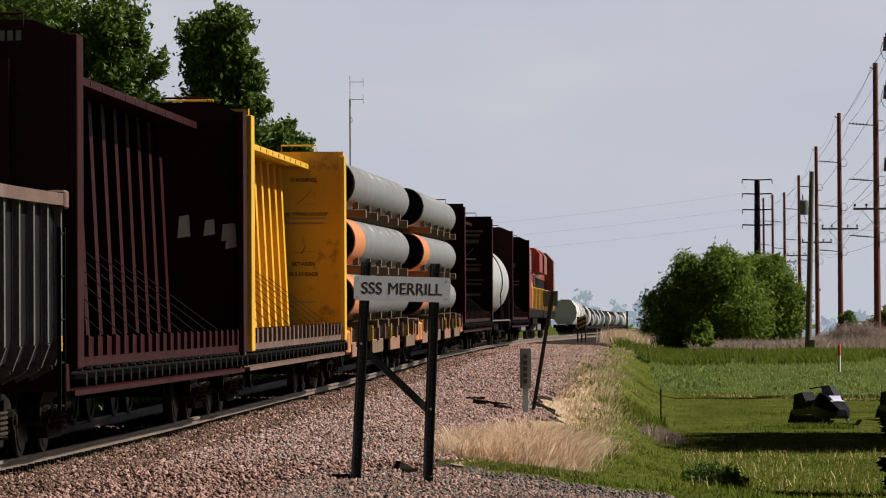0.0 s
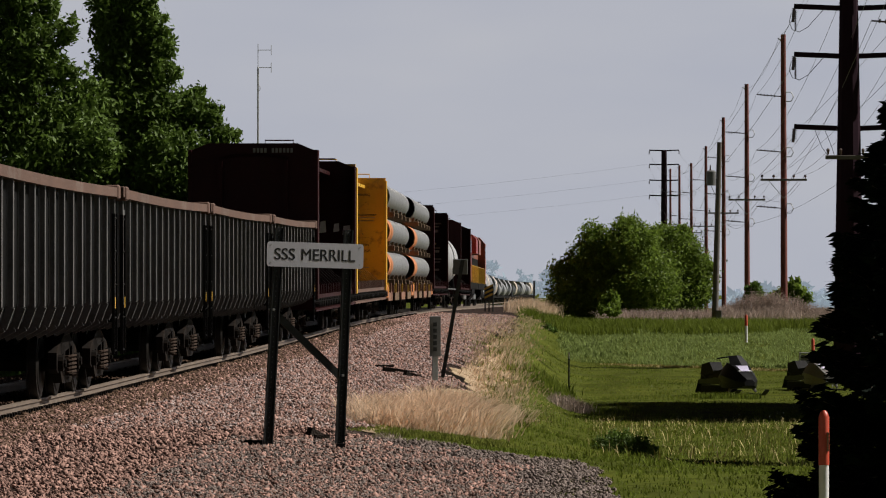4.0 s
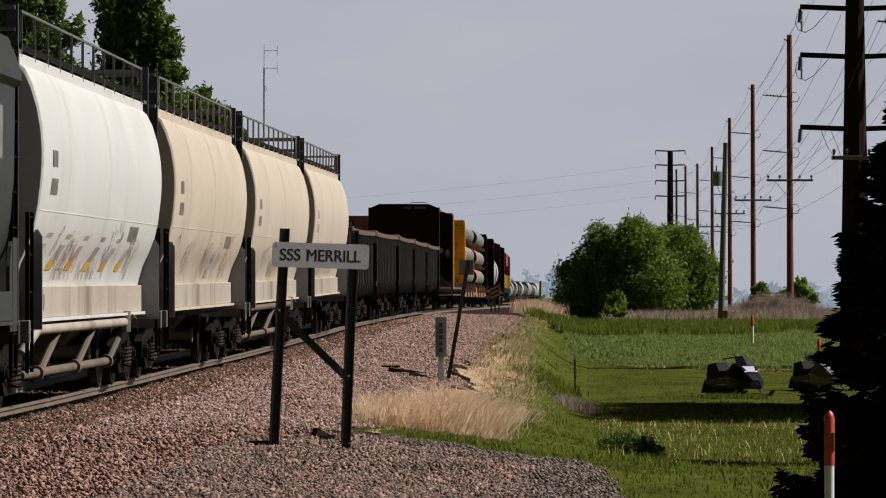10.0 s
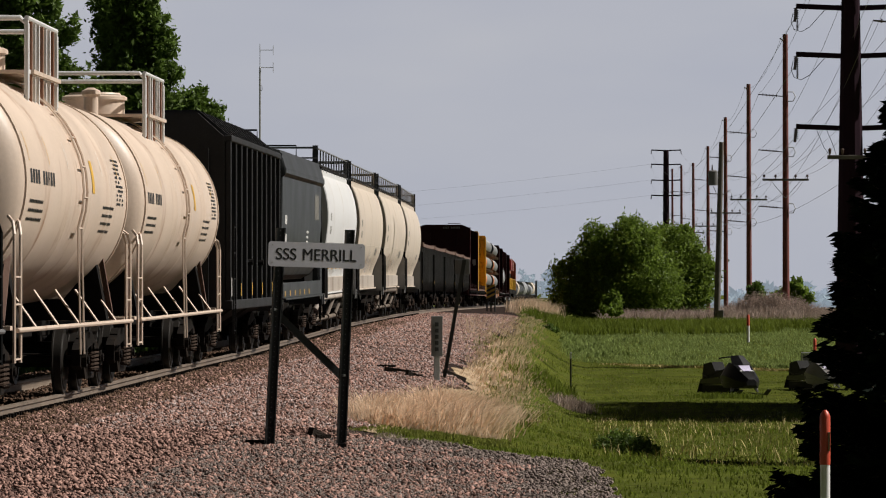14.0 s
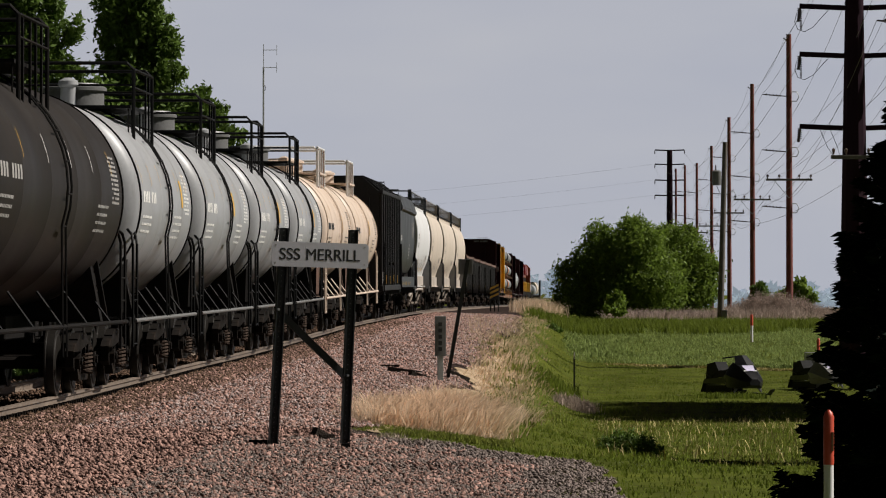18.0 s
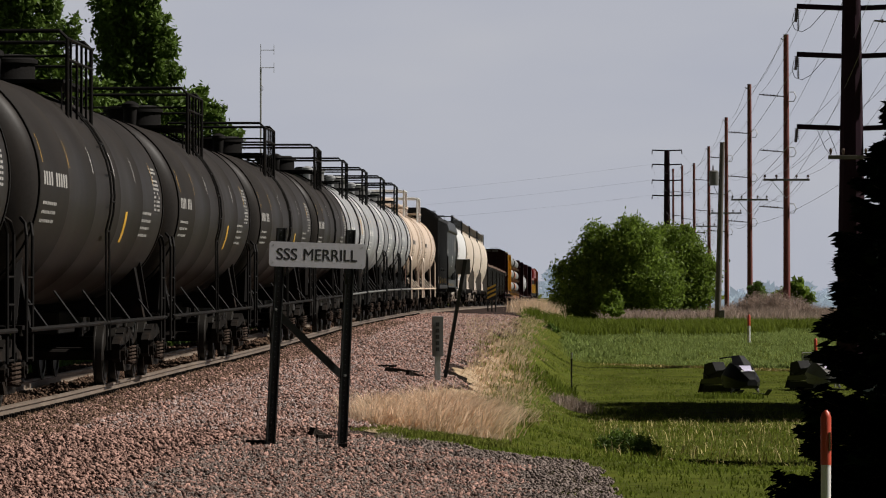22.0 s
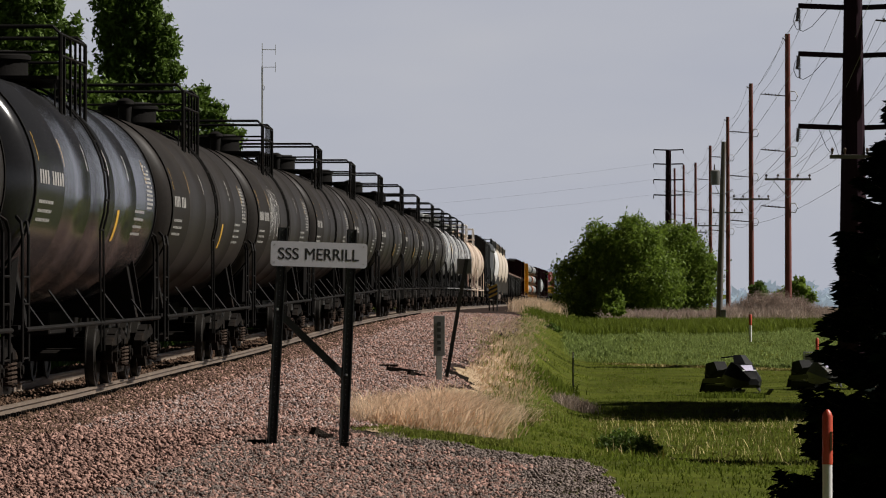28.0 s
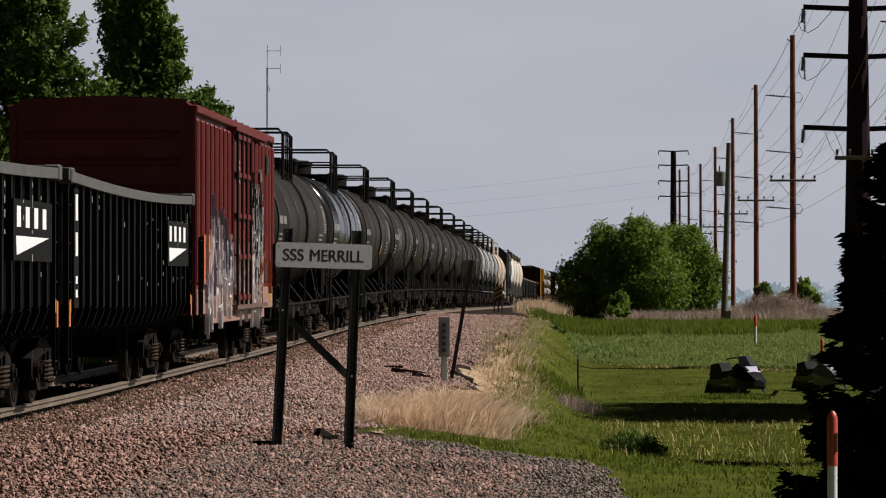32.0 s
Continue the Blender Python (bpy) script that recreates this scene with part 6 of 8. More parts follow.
# -- locomotives --
def locomotive(label, L, main, band, roof):
    car = thing("locomotive", label, "locomotive", "diesel locomotives")
    h = L / 2 - 0.5
    part("frame", Geo().box(-1.5, 1.5, -h, h, 1.1, 1.55, 0.03), M["steel_dark"], car)
    part("hood", Geo().extrude([(-1.0, 1.55), (1.0, 1.55), (1.0, 4.1), (0.7, 4.4), (-0.7, 4.4), (-1.0, 4.1)], -h + 1.2, h - 4.2), band, car)
    part("hood_stripe", Geo().box(-1.02, 1.02, -h + 1.21, h - 4.22, 3.2, 4.0), main, car)
    part("radiator", Geo().extrude([(-1.5, 3.4), (1.5, 3.4), (1.5, 4.3), (1.25, 4.6), (-1.25, 4.6), (-1.5, 4.3)], -h + 0.9, -h + 5.4), main, car)
    part("cab", Geo().extrude([(-1.5, 1.55), (1.5, 1.55), (1.5, 4.3), (1.1, 4.75), (-1.1, 4.75), (-1.5, 4.3)], h - 4.2, h - 1.8), main, car)
    part("nose", Geo().extrude([(-1.2, 1.55), (1.2, 1.55), (1.2, 3.0), (1.0, 3.3), (-1.0, 3.3), (-1.2, 3.0)], h - 1.8, h - 0.3), band, car)
    for sx in (-1, 1):
        part("cab_window", Geo().box(min(sx * 1.5, sx * 1.515), max(sx * 1.5, sx * 1.515), h - 3.8, h - 2.4, 3.3, 4.1), M["glass"], car)
        rl = part("handrail", Geo().bar((sx * 1.5, -h, 2.55), (sx * 1.5, h - 4.3, 2.55), 0.025, 6), M["locoyellow"], car)
        for k in range(9):
            y = -h + 0.2 + (2 * h - 4.8) * k / 8
            part("stanchion", Geo().bar((sx * 1.5, y, 1.5), (sx * 1.5, y, 2.55), 0.022, 5), M["locoyellow"], rl)
    part("rear_window", Geo().box(-0.9, -0.3, h - 4.215, h - 4.2, 3.9, 4.3).box(0.3, 0.9, h - 4.215, h - 4.2, 3.9, 4.3), M["glass"], car)
    for x in (-0.75, 0.75):
        part("front_window", Geo().box(x - 0.42, x + 0.42, h - 1.8, h - 1.785, 3.45, 4.05), M["glass"], car)
    part("number_board", Geo().box(-0.35, 0.35, h - 1.8, h - 1.76, 4.25, 4.5), M["letter"], car)
    for k in range(4):
        part("number_bar", Geo().box(-0.24 + 0.13 * k, -0.16 + 0.13 * k, h - 1.76, h - 1.755, 4.3, 4.45), M["lettering"], car)
    part("roof_fan", Geo().lathe([(4.55, 0.6), (4.72, 0.6), (4.74, 0.1)], 20, "z", (0, -h + 2.2, 0)).lathe([(4.55, 0.6), (4.72, 0.6), (4.74, 0.1)], 20, "z", (0, -h + 3.8, 0)), M["steel_dark"], car)
    part("exhaust", Geo().box(-0.4, 0.4, 0.2, 1.6, 4.4, 4.65, 0.04), M["steel_dark"], car)
    part("fuel_tank", Geo().extrude([(-1.2, 0.5), (1.2, 0.5), (1.45, 0.8), (1.45, 1.1), (-1.45, 1.1), (-1.45, 0.8)], -3.2, 3.2), M["steel_dark"], car)
    part("rear_panel", Geo().box(-1.0, 1.0, -h + 0.6, -h + 1.2, 1.55, 3.4, 0.04), main, car)
    for k in range(4):
        part("hazard_stripe", Geo().box(-1.4 + 0.75 * k, -1.4 + 0.75 * k + 0.36, -h - 0.012, -h, 1.15, 1.5), M["locoyellow"], car)
    for sgn in (-1, 1):
        g = Geo().box(-1.15, -0.95, sgn * (h - 3.6) - 2.3, sgn * (h - 3.6) + 2.3, 0.45, 0.85, 0.05).box(0.95, 1.15, sgn * (h - 3.6) - 2.3, sgn * (h - 3.6) + 2.3, 0.45, 0.85, 0.05)
        b = part("bogie", g, M["greysteel"], car, "grey three-axle bogie")
        for e in (-1.9, 0, 1.9):
            for sx in (-1, 1):
                part("wheel", GEAR["wheel"], None, b, at=pose(sx * 0.755, sgn * (h - 3.6) + e, 0.5, 0, 0, 0 if sx > 0 else 180))
        coupler(car, sgn * (L / 2 - 0.12), sgn)
    return car


run(locomotive("red and yellow diesel locomotive with a dark frame", 22.0, M["locored"], M["locoyellow"], M["steel_dark"]), 207.2, 13.6, pose(0, 0, 0, 0, 0, 180))
place(locomotive("orange and dark diesel locomotive leading the train", 22.0, M["locoorange"], M["steel_dark"], M["steel_dark"]), 218.2, 240.2, 4.2)


# ---- things beside the line ----
def at(px, d):
    """How far across a bearing lies at a distance."""
    return (px - 784) / F * d


def up(py, d):
    """The height that a bearing meets at a distance."""
    return EYE - (py - 510) / F * d


def numpy_mesh(name, verts, faces, material):
    """A mesh from arrays, all faces with the same number of corners."""
    me = bpy.data.meshes.new(name)
    n, k = faces.shape
    me.vertices.add(len(verts))
    me.vertices.foreach_set("co", verts.astype(np.float32).ravel())
    me.loops.add(n * k)
    me.loops.foreach_set("vertex_index", faces.astype(np.int32).ravel())
    me.polygons.add(n)
    me.polygons.foreach_set("loop_start", np.arange(0, n * k, k, dtype=np.int32))
    me.update(calc_edges=True)
    me.materials.append(material)
    return me


# -- the station sign --
def station_sign():
    t = thing("station_sign", "white station name board on two dark steel posts", "sign")
    d = 45.0
    board = Geo()
    x0, x1, z0, z1, r = at(479, d), at(656, d), up(475, d), up(431, d), 0.035
    pts = []
    for cx, cz, a0 in ((x1 - r, z1 - r, 0), (x0 + r, z1 - r, 90), (x0 + r, z0 + r, 180), (x1 - r, z0 + r, 270)):
        pts += [(cx + r * math.cos(radians(a0 + 22.5 * k)), cz + r * math.sin(radians(a0 + 22.5 * k))) for k in range(5)]
    board.extrude(pts, -0.006, 0.006)
    tilt = pose((x0 + x1) / 2, d, (z0 + z1) / 2, 0, 1.6, 0) @ pose(-(x0 + x1) / 2, 0, -(z0 + z1) / 2)
    b = part("board", board, M["signboard"], t, "white board with a black station name", at=tilt)
    for text, px, w in (("SSS", 511, 37), ("MERRILL", 590, 98)):
        writing("station_name", text, 0.175, M["letter"], b, pose(at(px, d), -0.0068, (z0 + z1) / 2 - 0.004, 90, 0, 0), w / F * d, "black station name", depth=0.0004)
        writing("station_name", text, 0.175, M["letter"], b, pose(at(px, d) + 0.0045, -0.0072, (z0 + z1) / 2 - 0.004, 90, 0, 0), w / F * d, "black station name", depth=0.0004)
    for px in (486, 649):
        for pz in (437, 468):
            part("bolt", Geo().bar((at(px, d), -0.008, up(pz, d)), (at(px, d), 0.0, up(pz, d)), 0.008, 6), M["galv"], b)
    for top, foot in (((504, 405), (481, 792)), ((631, 408), (613, 800))):
        p, q = Vector((at(top[0], d), d + 0.07, up(top[1], d))), Vector((at(foot[0], d), d + 0.07, up(foot[1], d) - 0.25))
        chan = [(-0.048, -0.05), (-0.036, -0.05), (-0.036, -0.012), (0.036, -0.012), (0.036, -0.05), (0.048, -0.05), (0.048, 0.01), (-0.048, 0.01)]
        g = Geo().loft([[c + Vector((a, b, 0)) for a, b in chan] for c in (q, p)])
        pst = part("post", g, M["signpost"], t, "dark perforated steel post")
        holes = Geo()
        for k in range(48):
            c = q.lerp(p, (k + 0.5) / 48)
            holes.bar(c + Vector((0, -0.0125, 0)), c + Vector((0, -0.0105, 0)), 0.0055, 6)
        tagged(part("hole_row", holes, M["greysteel"], pst), kind="stuff")
    part("brace", Geo().beam((at(492, d), d + 0.12, up(549, d)), (at(619, d), d + 0.12, up(668, d)), 0.035, 0.075), M["signpost"], t, "slanting steel brace")
    for px, py in ((492, 549), (619, 666)):
        part("bolt", Geo().bar((at(px, d), d + 0.0, up(py, d)), (at(px, d), d + 0.17, up(py, d)), 0.014, 6), M["galv"], t)
    xm = (x0 + x1) / 2
    t.matrix_basis = pose(xm, d, 0, 0, 0, 17) @ pose(-xm, -d, 0)
    return t


station_sign()


def trackside_marker():
    """An upright narrow board with unreadable letters on a flat post."""
    d = 80.0
    t = thing("trackside_marker", "narrow galvanised marker board on a flat post", "sign")
    x = at(781, d)
    part("post", Geo().box(x - 0.055, x + 0.055, d + 0.02, d + 0.06, ground_z(x, d) - 0.3, up(566, d), 0.006), M["galv"], t)
    b = part("board", Geo().box(x - 0.115, x + 0.10, d - 0.01, d + 0.02, up(632, d), up(561, d), 0.006), M["greysteel"], t)
    for k in range(5):
        z = up(572 + k * 11, d)
        part("letter_bar", Geo().box(x - 0.05, x + 0.02, d - 0.016, d - 0.01, z - 0.075, z), M["letter"], b)
    t.matrix_basis = pose(x, d, 0, 0, 0, 14) @ pose(-x, -d, 0)
    return t


trackside_marker()


def leaning_sign():
    d = 84.0
    t = thing("leaning_sign", "small blank plate on a leaning dark post", "sign")
    part("post", Geo().beam((at(790, d), d, up(672, d) - 0.2), (at(829, d), d, up(461, d)), 0.075, 0.03), M["signpost"], t)
    part("plate", Geo().box(at(812, d), at(838, d), d + 0.03, d + 0.045, up(487, d), up(460, d), 0.006), M["greysteel"], t)
    return t


leaning_sign()


def object_marker():
    """Clearance board with slanting yellow stripes on two posts."""
    d = 232.0
    t = thing("object_marker", "black and yellow striped clearance board on posts", "sign")
    x0, x1, z0, z1 = at(868, d), at(883, d), up(532, d), up(508, d)
    b = part("board", Geo().box(x0, x1, d, d + 0.03, z0, z1), M["letter"], t)
    for k in range(3):
        z = z0 + 0.05 + k * 0.24
        part("stripe", Geo().add([(x0, d - 0.01, z), (x1, d - 0.01, z + 0.22), (x1, d - 0.01, z + 0.34), (x0, d - 0.01, z + 0.12)], [(0, 1, 2, 3)]), M["decal"], b)
    for px, top in ((869, 508), (876, 515), (883, 508)):
        part("post", Geo().bar((at(px, d), d + 0.05, ground_z(at(px, d), d) - 0.3), (at(px, d), d + 0.05, up(top, d)), 0.04, 6), M["signpost"], t)
    return t


object_marker()


def slim_post(name, label, px, top, foot, d, r, m, cap=None, cap_h=0.0):
    t = thing(name, label, "post")
    x = at(px, d)
    z0 = min(up(foot, d), ground_z(x, d)) - 0.2
    part("shaft", Geo().bar((x, d, z0), (x, d, up(top, d) - cap_h), r, 8), m, t)
    if cap:
        part("tip", Geo().bar((x, d, up(top, d) - cap_h), (x, d, up(top, d)), r * 1.05, 8), cap, t)
    return t


slim_post("fence_post", "thin dark steel post with a pale tip", 1017, 625, 705, 122, 0.025, M["signpost"], M["plastic_white"], 0.18)
slim_post("fence_post", "dark steel post beside the far rails", 956, 498, 548, 300, 0.07, M["signpost"])
slim_post("fence_post", "short pale stake in the dry grass", 931, 696, 716, 100, 0.02, M["plastic_white"])


def pipeline_marker(px, top, d, r, h, split):
    t = thing("pipeline_marker", "white plastic marker post with an orange top", "post", "pipeline markers")
    x, z1 = at(px, d), up(top, d)
    part("shaft", Geo().bar((x, d, z1 - h), (x, d, z1 - split), r, 14), M["plastic_white"], t, smooth=40)
    cap = part("top", Geo().lathe([(z1 - split, r + 0.003), (z1 - 0.05, r + 0.003), (z1 - 0.02, r * 0.8), (z1, r * 0.3)], 14, "z", (x, d, 0)), M["orange"], t, "orange rounded top", smooth=40)
    if d < 60:
        part("label_bar", Geo().box(x + 0.018, x + 0.034, d - r - 0.006, d - r * 0.8, z1 - 0.3, z1 - 0.16), M["brownrust"], cap)
    return t


pipeline_marker(1467, 727, 31, 0.0365, 1.2, 0.40)
pipeline_marker(1331, 558, 190, 0.065, 1.25, 0.5)
pipeline_marker(1449, 600, 150, 0.055, 1.8, 0.55)


# -- poles and wires --
WIRES = []


def wire(p, q, sag, r=0.02, n=14, material=None):
    p, q = Vector(p), Vector(q)
    pts = []
    for i in range(n + 1):
        t = i / n
        v = p.lerp(q, t)
        v.z -= 4 * sag * t * (1 - t)
        pts.append(v)
    g = Geo().tube(pts, r, 5)
    ob = part("power_line", g, material or M["wire"])
    return tagged(ob, "grey overhead power line between poles", "power line", "power lines")


def wood_pole(px, top, d, arm=True, foot=-1.6, r=0.21):
    t = thing("utility_pole", "reddish wooden utility pole with three side brackets", "utility pole", "line of wooden utility poles")
    x, z = at(px, d), up(top, d)
    part("shaft", Geo().bar((x + 0.05, d, foot), (x, d, z), r * 1.15, 12, r * 0.8), M["polewood"], t, smooth=50)
    tips = []
    for k, dz in enumerate((4.05, 7.65, 11.3)):
        sx = -1 if k != 3 else 1
        b = part("bracket", Geo().beam((x, d - 0.1, z - dz), (x + sx * 1.75, d - 0.1, z - dz + 0.14), 0.06, 0.06), M["insul"], t)
        for e in range(5):
            part("insulator_disc", Geo().bar((x + sx * (0.55 + 0.22 * e), d - 0.1, z - dz + 0.05 + 0.02 * e), (x + sx * (0.61 + 0.22 * e), d - 0.1, z - dz + 0.055 + 0.02 * e), 0.075, 8), M["insul"], b)
        part("clamp", Geo().tube([(x, d - 0.1, z - dz + 0.3), (x + 0.5, d - 0.1, z - dz + 0.3), (x + 0.65, d - 0.1, z - dz), (x + 0.5, d - 0.1, z - dz - 0.3), (x, d - 0.1, z - dz - 0.3)], 0.03, 5), M["galv"], t)
        tips.append(Vector((x + sx * 1.75, d, z - dz + 0.14)))
    tips.append(Vector((x - 0.3, d, z - 0.3)))
    part("top_pin", Geo().beam((x, d, z - 0.5), (x - 0.35, d, z - 0.25), 0.07, 0.07), M["galv"], t)
    if arm:
        za = z - 9.45
        c = part("crossarm", Geo().box(x - 1.5, x + 1.5, d - 0.32, d - 0.2, za - 0.07, za + 0.07, 0.01), M["polegrey"], t)
        for sx in (-1, 1):
            part("arm_brace", Geo().beam((x + sx * 0.95, d - 0.3, za - 0.08), (x, d - 0.24, za - 1.2), 0.05, 0.03), M["galv"], c)
        for e in (-1.4, -0.65, 0.65, 1.4):
            part("pin_insulator", Geo().lathe([(za + 0.07, 0.03), (za + 0.18, 0.03), (za + 0.19, 0.09), (za + 0.3, 0.07), (za + 0.34, 0.03)], 8, "z", (x + e, d - 0.26, 0)), M["insul"], c)
            tips.append(Vector((x + e, d - 0.26, za + 0.32)))
    return tips


rows_w = [wood_pole(1397, 62, 275), wood_pole(1332, 150, 346), wood_pole(1291, 209, 418), wood_pole(1260, 260, 500), wood_pole(1234, 290, 575), wood_pole(1213, 294, 640), wood_pole(1197, 300, 715)]
for a, b in zip(rows_w, rows_w[1:]):
    for p, q in zip(a, b):
        wire(p, q, 1.0, 0.010 if p.y < 400 else 0.014)
# onward to the near steel pole and out of view
near = wood_pole(1640, -520, 150)
for p, q in zip(near, rows_w[0]):
    wire(p, q, 1.5, 0.009)


def transformer_pole():
    d = 246.0
    t = thing("utility_pole", "grey wooden pole carrying a round transformer", "utility pole")
    x, z = at(1284, d), up(253, d)
    part("shaft", Geo().bar((at(1275, d), d, ground_z(x, d) - 0.4), (x, d, z), 0.20, 12, 0.14), M["polegrey"], t, smooth=50)
    zt = up(316, d)
    can = part("transformer", Geo().lathe([(zt - 0.45, 0.27), (zt + 0.35, 0.28), (zt + 0.42, 0.2), (zt + 0.44, 0.05)], 16, "z", (x - 0.5, d - 0.2, 0)), M["greysteel"], t, "round grey transformer", smooth=40)
    part("bushing", Geo().lathe([(zt + 0.42, 0.05), (zt + 0.7, 0.03), (zt + 0.75, 0.01)], 8, "z", (x - 0.55, d - 0.2, 0)), M["insul"], can)
    part("bracket", Geo().beam((x - 0.4, d - 0.1, zt), (x, d, zt), 0.12, 0.1), M["galv"], t)
    part("meter_box", Geo().box(at(1277, d), at(1287, d), d - 0.45, d - 0.2, up(566, d), up(550, d), 0.02), M["greysteel"], t)
    part("service_loop", Geo().tube([(x - 0.5, d - 0.3, zt - 0.5), (x - 0.3, d - 0.4, zt - 0.95), (x + 0.1, d - 0.3, zt - 0.95), (x + 0.5, d - 0.2, zt - 0.7)], 0.02, 5), M["wire"], t)
    return t


transformer_pole()


def steel_pole(px, d, foot, z1, r0, r1, arms, half, name_label):
    t = thing("steel_monopole", name_label, "power pole", "steel transmission poles")
    x = at(px, d)
    part("shaft", Geo().bar((x, d, foot), (x, d, z1), r0, 12, r1), M["corten"], t, smooth=20)
    tips = []
    for z in arms:
        for sx in (-1, 1):
            a = part("arm", Geo().beam((x, d, z), (x + sx * half, d - 0.1, z + 0.08), 0.16, 0.2), M["corten"], t)
            st = part("insulator", Geo().bar((x + sx * half, d - 0.1, z), (x + sx * (half + 0.05), d - 0.1, z - 0.55), 0.06, 8), M["insul"], a)
            for k in range(6):
                part("insulator_disc", Geo().bar((x + sx * half, d - 0.1, z - 0.08 * k), (x + sx * half, d - 0.1, z - 0.03 - 0.08 * k), 0.10, 8), M["insul"], a)
            tips.append(Vector((x + sx * half, d - 0.1, z - 0.3)))
    return t, tips


D_S = 170.0
sp, sp_tips = steel_pole(1513, D_S, -2.5, 18.0, 0.66, 0.28, [up(16, D_S), up(101, D_S), up(229, D_S), up(16, D_S) + 2.2], 2.2, "dark rusted steel transmission pole with side arms")
xs = at(1513, D_S)
c = part("crossarm", Geo().box(xs - 1.0, xs + 1.6, D_S - 0.75, D_S - 0.6, up(284, D_S), up(277, D_S), 0.01), M["polegrey"], sp)
for e in (-0.9, -0.4, 0.5, 1.0, 1.5):
    part("pin_insulator", Geo().lathe([(up(276, D_S), 0.03), (up(276, D_S) + 0.2, 0.07), (up(276, D_S) + 0.26, 0.02)], 8, "z", (xs + e, D_S - 0.68, 0)), M["insul"], c)
# jumper loops and dead-end strings under the two upper arms
for py in (16, 101):
    z = up(py, D_S)
    tip = xs - 2.2
    part("jumper", Geo().tube([(tip - 0.12, D_S - 0.1, z - 0.2), (tip - 0.2, D_S - 0.1, z - 0.55), (tip - 0.08, D_S - 0.1, z - 0.85), (tip + 0.2, D_S - 0.1, z - 0.95), (tip + 0.55, D_S - 0.1, z - 0.75), (tip + 0.9, D_S - 0.1, z - 0.35), (tip + 1.15, D_S - 0.1, z - 0.08)], 0.014, 5), M["wire"], sp)
    st = part("insulator_string", Geo().bar((tip + 0.05, D_S - 0.1, z - 0.1), (tip + 0.05, D_S - 0.1, z - 0.9), 0.018, 5), M["insul"], sp)
    for k in range(9):
        part("insulator_disc", Geo().bar((tip + 0.05, D_S - 0.1, z - 0.5 - 0.045 * k), (tip + 0.05, D_S - 0.1, z - 0.52 - 0.045 * k), 0.05, 8), M["insul"], st)
for e in (0.6, 1.0, 1.5):
    part("jumper", Geo().tube([(xs - 2.0 + e, D_S - 0.1, up(229, D_S)), (xs - 1.7 + e, D_S - 0.2, up(262, D_S)), (xs - 1.2 + e * 0.6, D_S - 0.4, up(280, D_S))], 0.012, 5), M["wire"], sp)

D_F = 660.0
fp, fp_tips = steel_pole(1186, D_F, -3.0, up(267, D_F), 0.62, 0.42, [up(268, D_F), up(293, D_F), up(321, D_F), up(348, D_F)], 2.3, "dark steel transmission pole with four pairs of arms")
far_pole = thing("steel_monopole", "distant steel transmission pole beyond the trees", "power pole", "steel transmission poles")
part("shaft", Geo().bar((at(300, 820), 820, -3), (at(300, 820), 820, 18), 0.5, 10, 0.3), M["corten"], far_pole)
for k, z in enumerate((up(292, D_F), up(320, D_F), up(347, D_F))):
    wire((at(1158, D_F), D_F, z), (at(300, 820), 820, z - 3.4), 1.2, 0.009, 24, M["wirefar"])
for k, (p, q) in enumerate(zip(sp_tips[0:6], fp_tips[0:6])):
    wire(p, q, 5.0, 0.010, 24)


# -- radio mast and far lattice --
def mast():
    d = 400.0
    t = thing("radio_mast", "slim grey radio mast with two dipole arms", "antenna")
    x = at(467, d)
    part("lower_tube", Geo().bar((x, d, -1), (x, d, up(120, d)), 0.085, 8), M["galv"], t)
    part("upper_tube", Geo().bar((x, d, up(120, d)), (x, d, up(79, d)), 0.035, 6), M["galv"], t)
    for py in (90, 121):
        a = part("arm", Geo().bar((x, d, up(py, d)), (x + 1.25, d, up(py, d)), 0.03, 6), M["galv"], t)
        part("dipole", Geo().bar((x + 1.25, d, up(py - 9, d)), (x + 1.25, d, up(py + 9, d)), 0.025, 6), M["galv"], a)
    part("cable_loop", Geo().tube([(x, d, up(150, d)), (x + 0.2, d, up(155, d)), (x + 0.2, d, up(160, d)), (x, d, up(163, d))], 0.03, 5), M["greysteel"], t)


mast()


def small_tower():
    d = 420.0
    t = thing("roof_tower", "small grey tower with a thin aerial beyond the cars", "tower")
    x = at(441, d)
    part("shaft", Geo().box(x - 0.35, x + 0.35, d - 0.3, d + 0.3, -1, up(352, d), 0.05), M["greysteel"], t)
    part("cap", Geo().box(x - 0.55, x + 0.55, d - 0.5, d + 0.5, up(352, d), up(345, d), 0.05), M["paint_blue"], t)
    part("aerial", Geo().bar((at(431, d), d, -1), (at(431, d), d, up(314, d)), 0.05, 6), M["greysteel"], t)


small_tower()


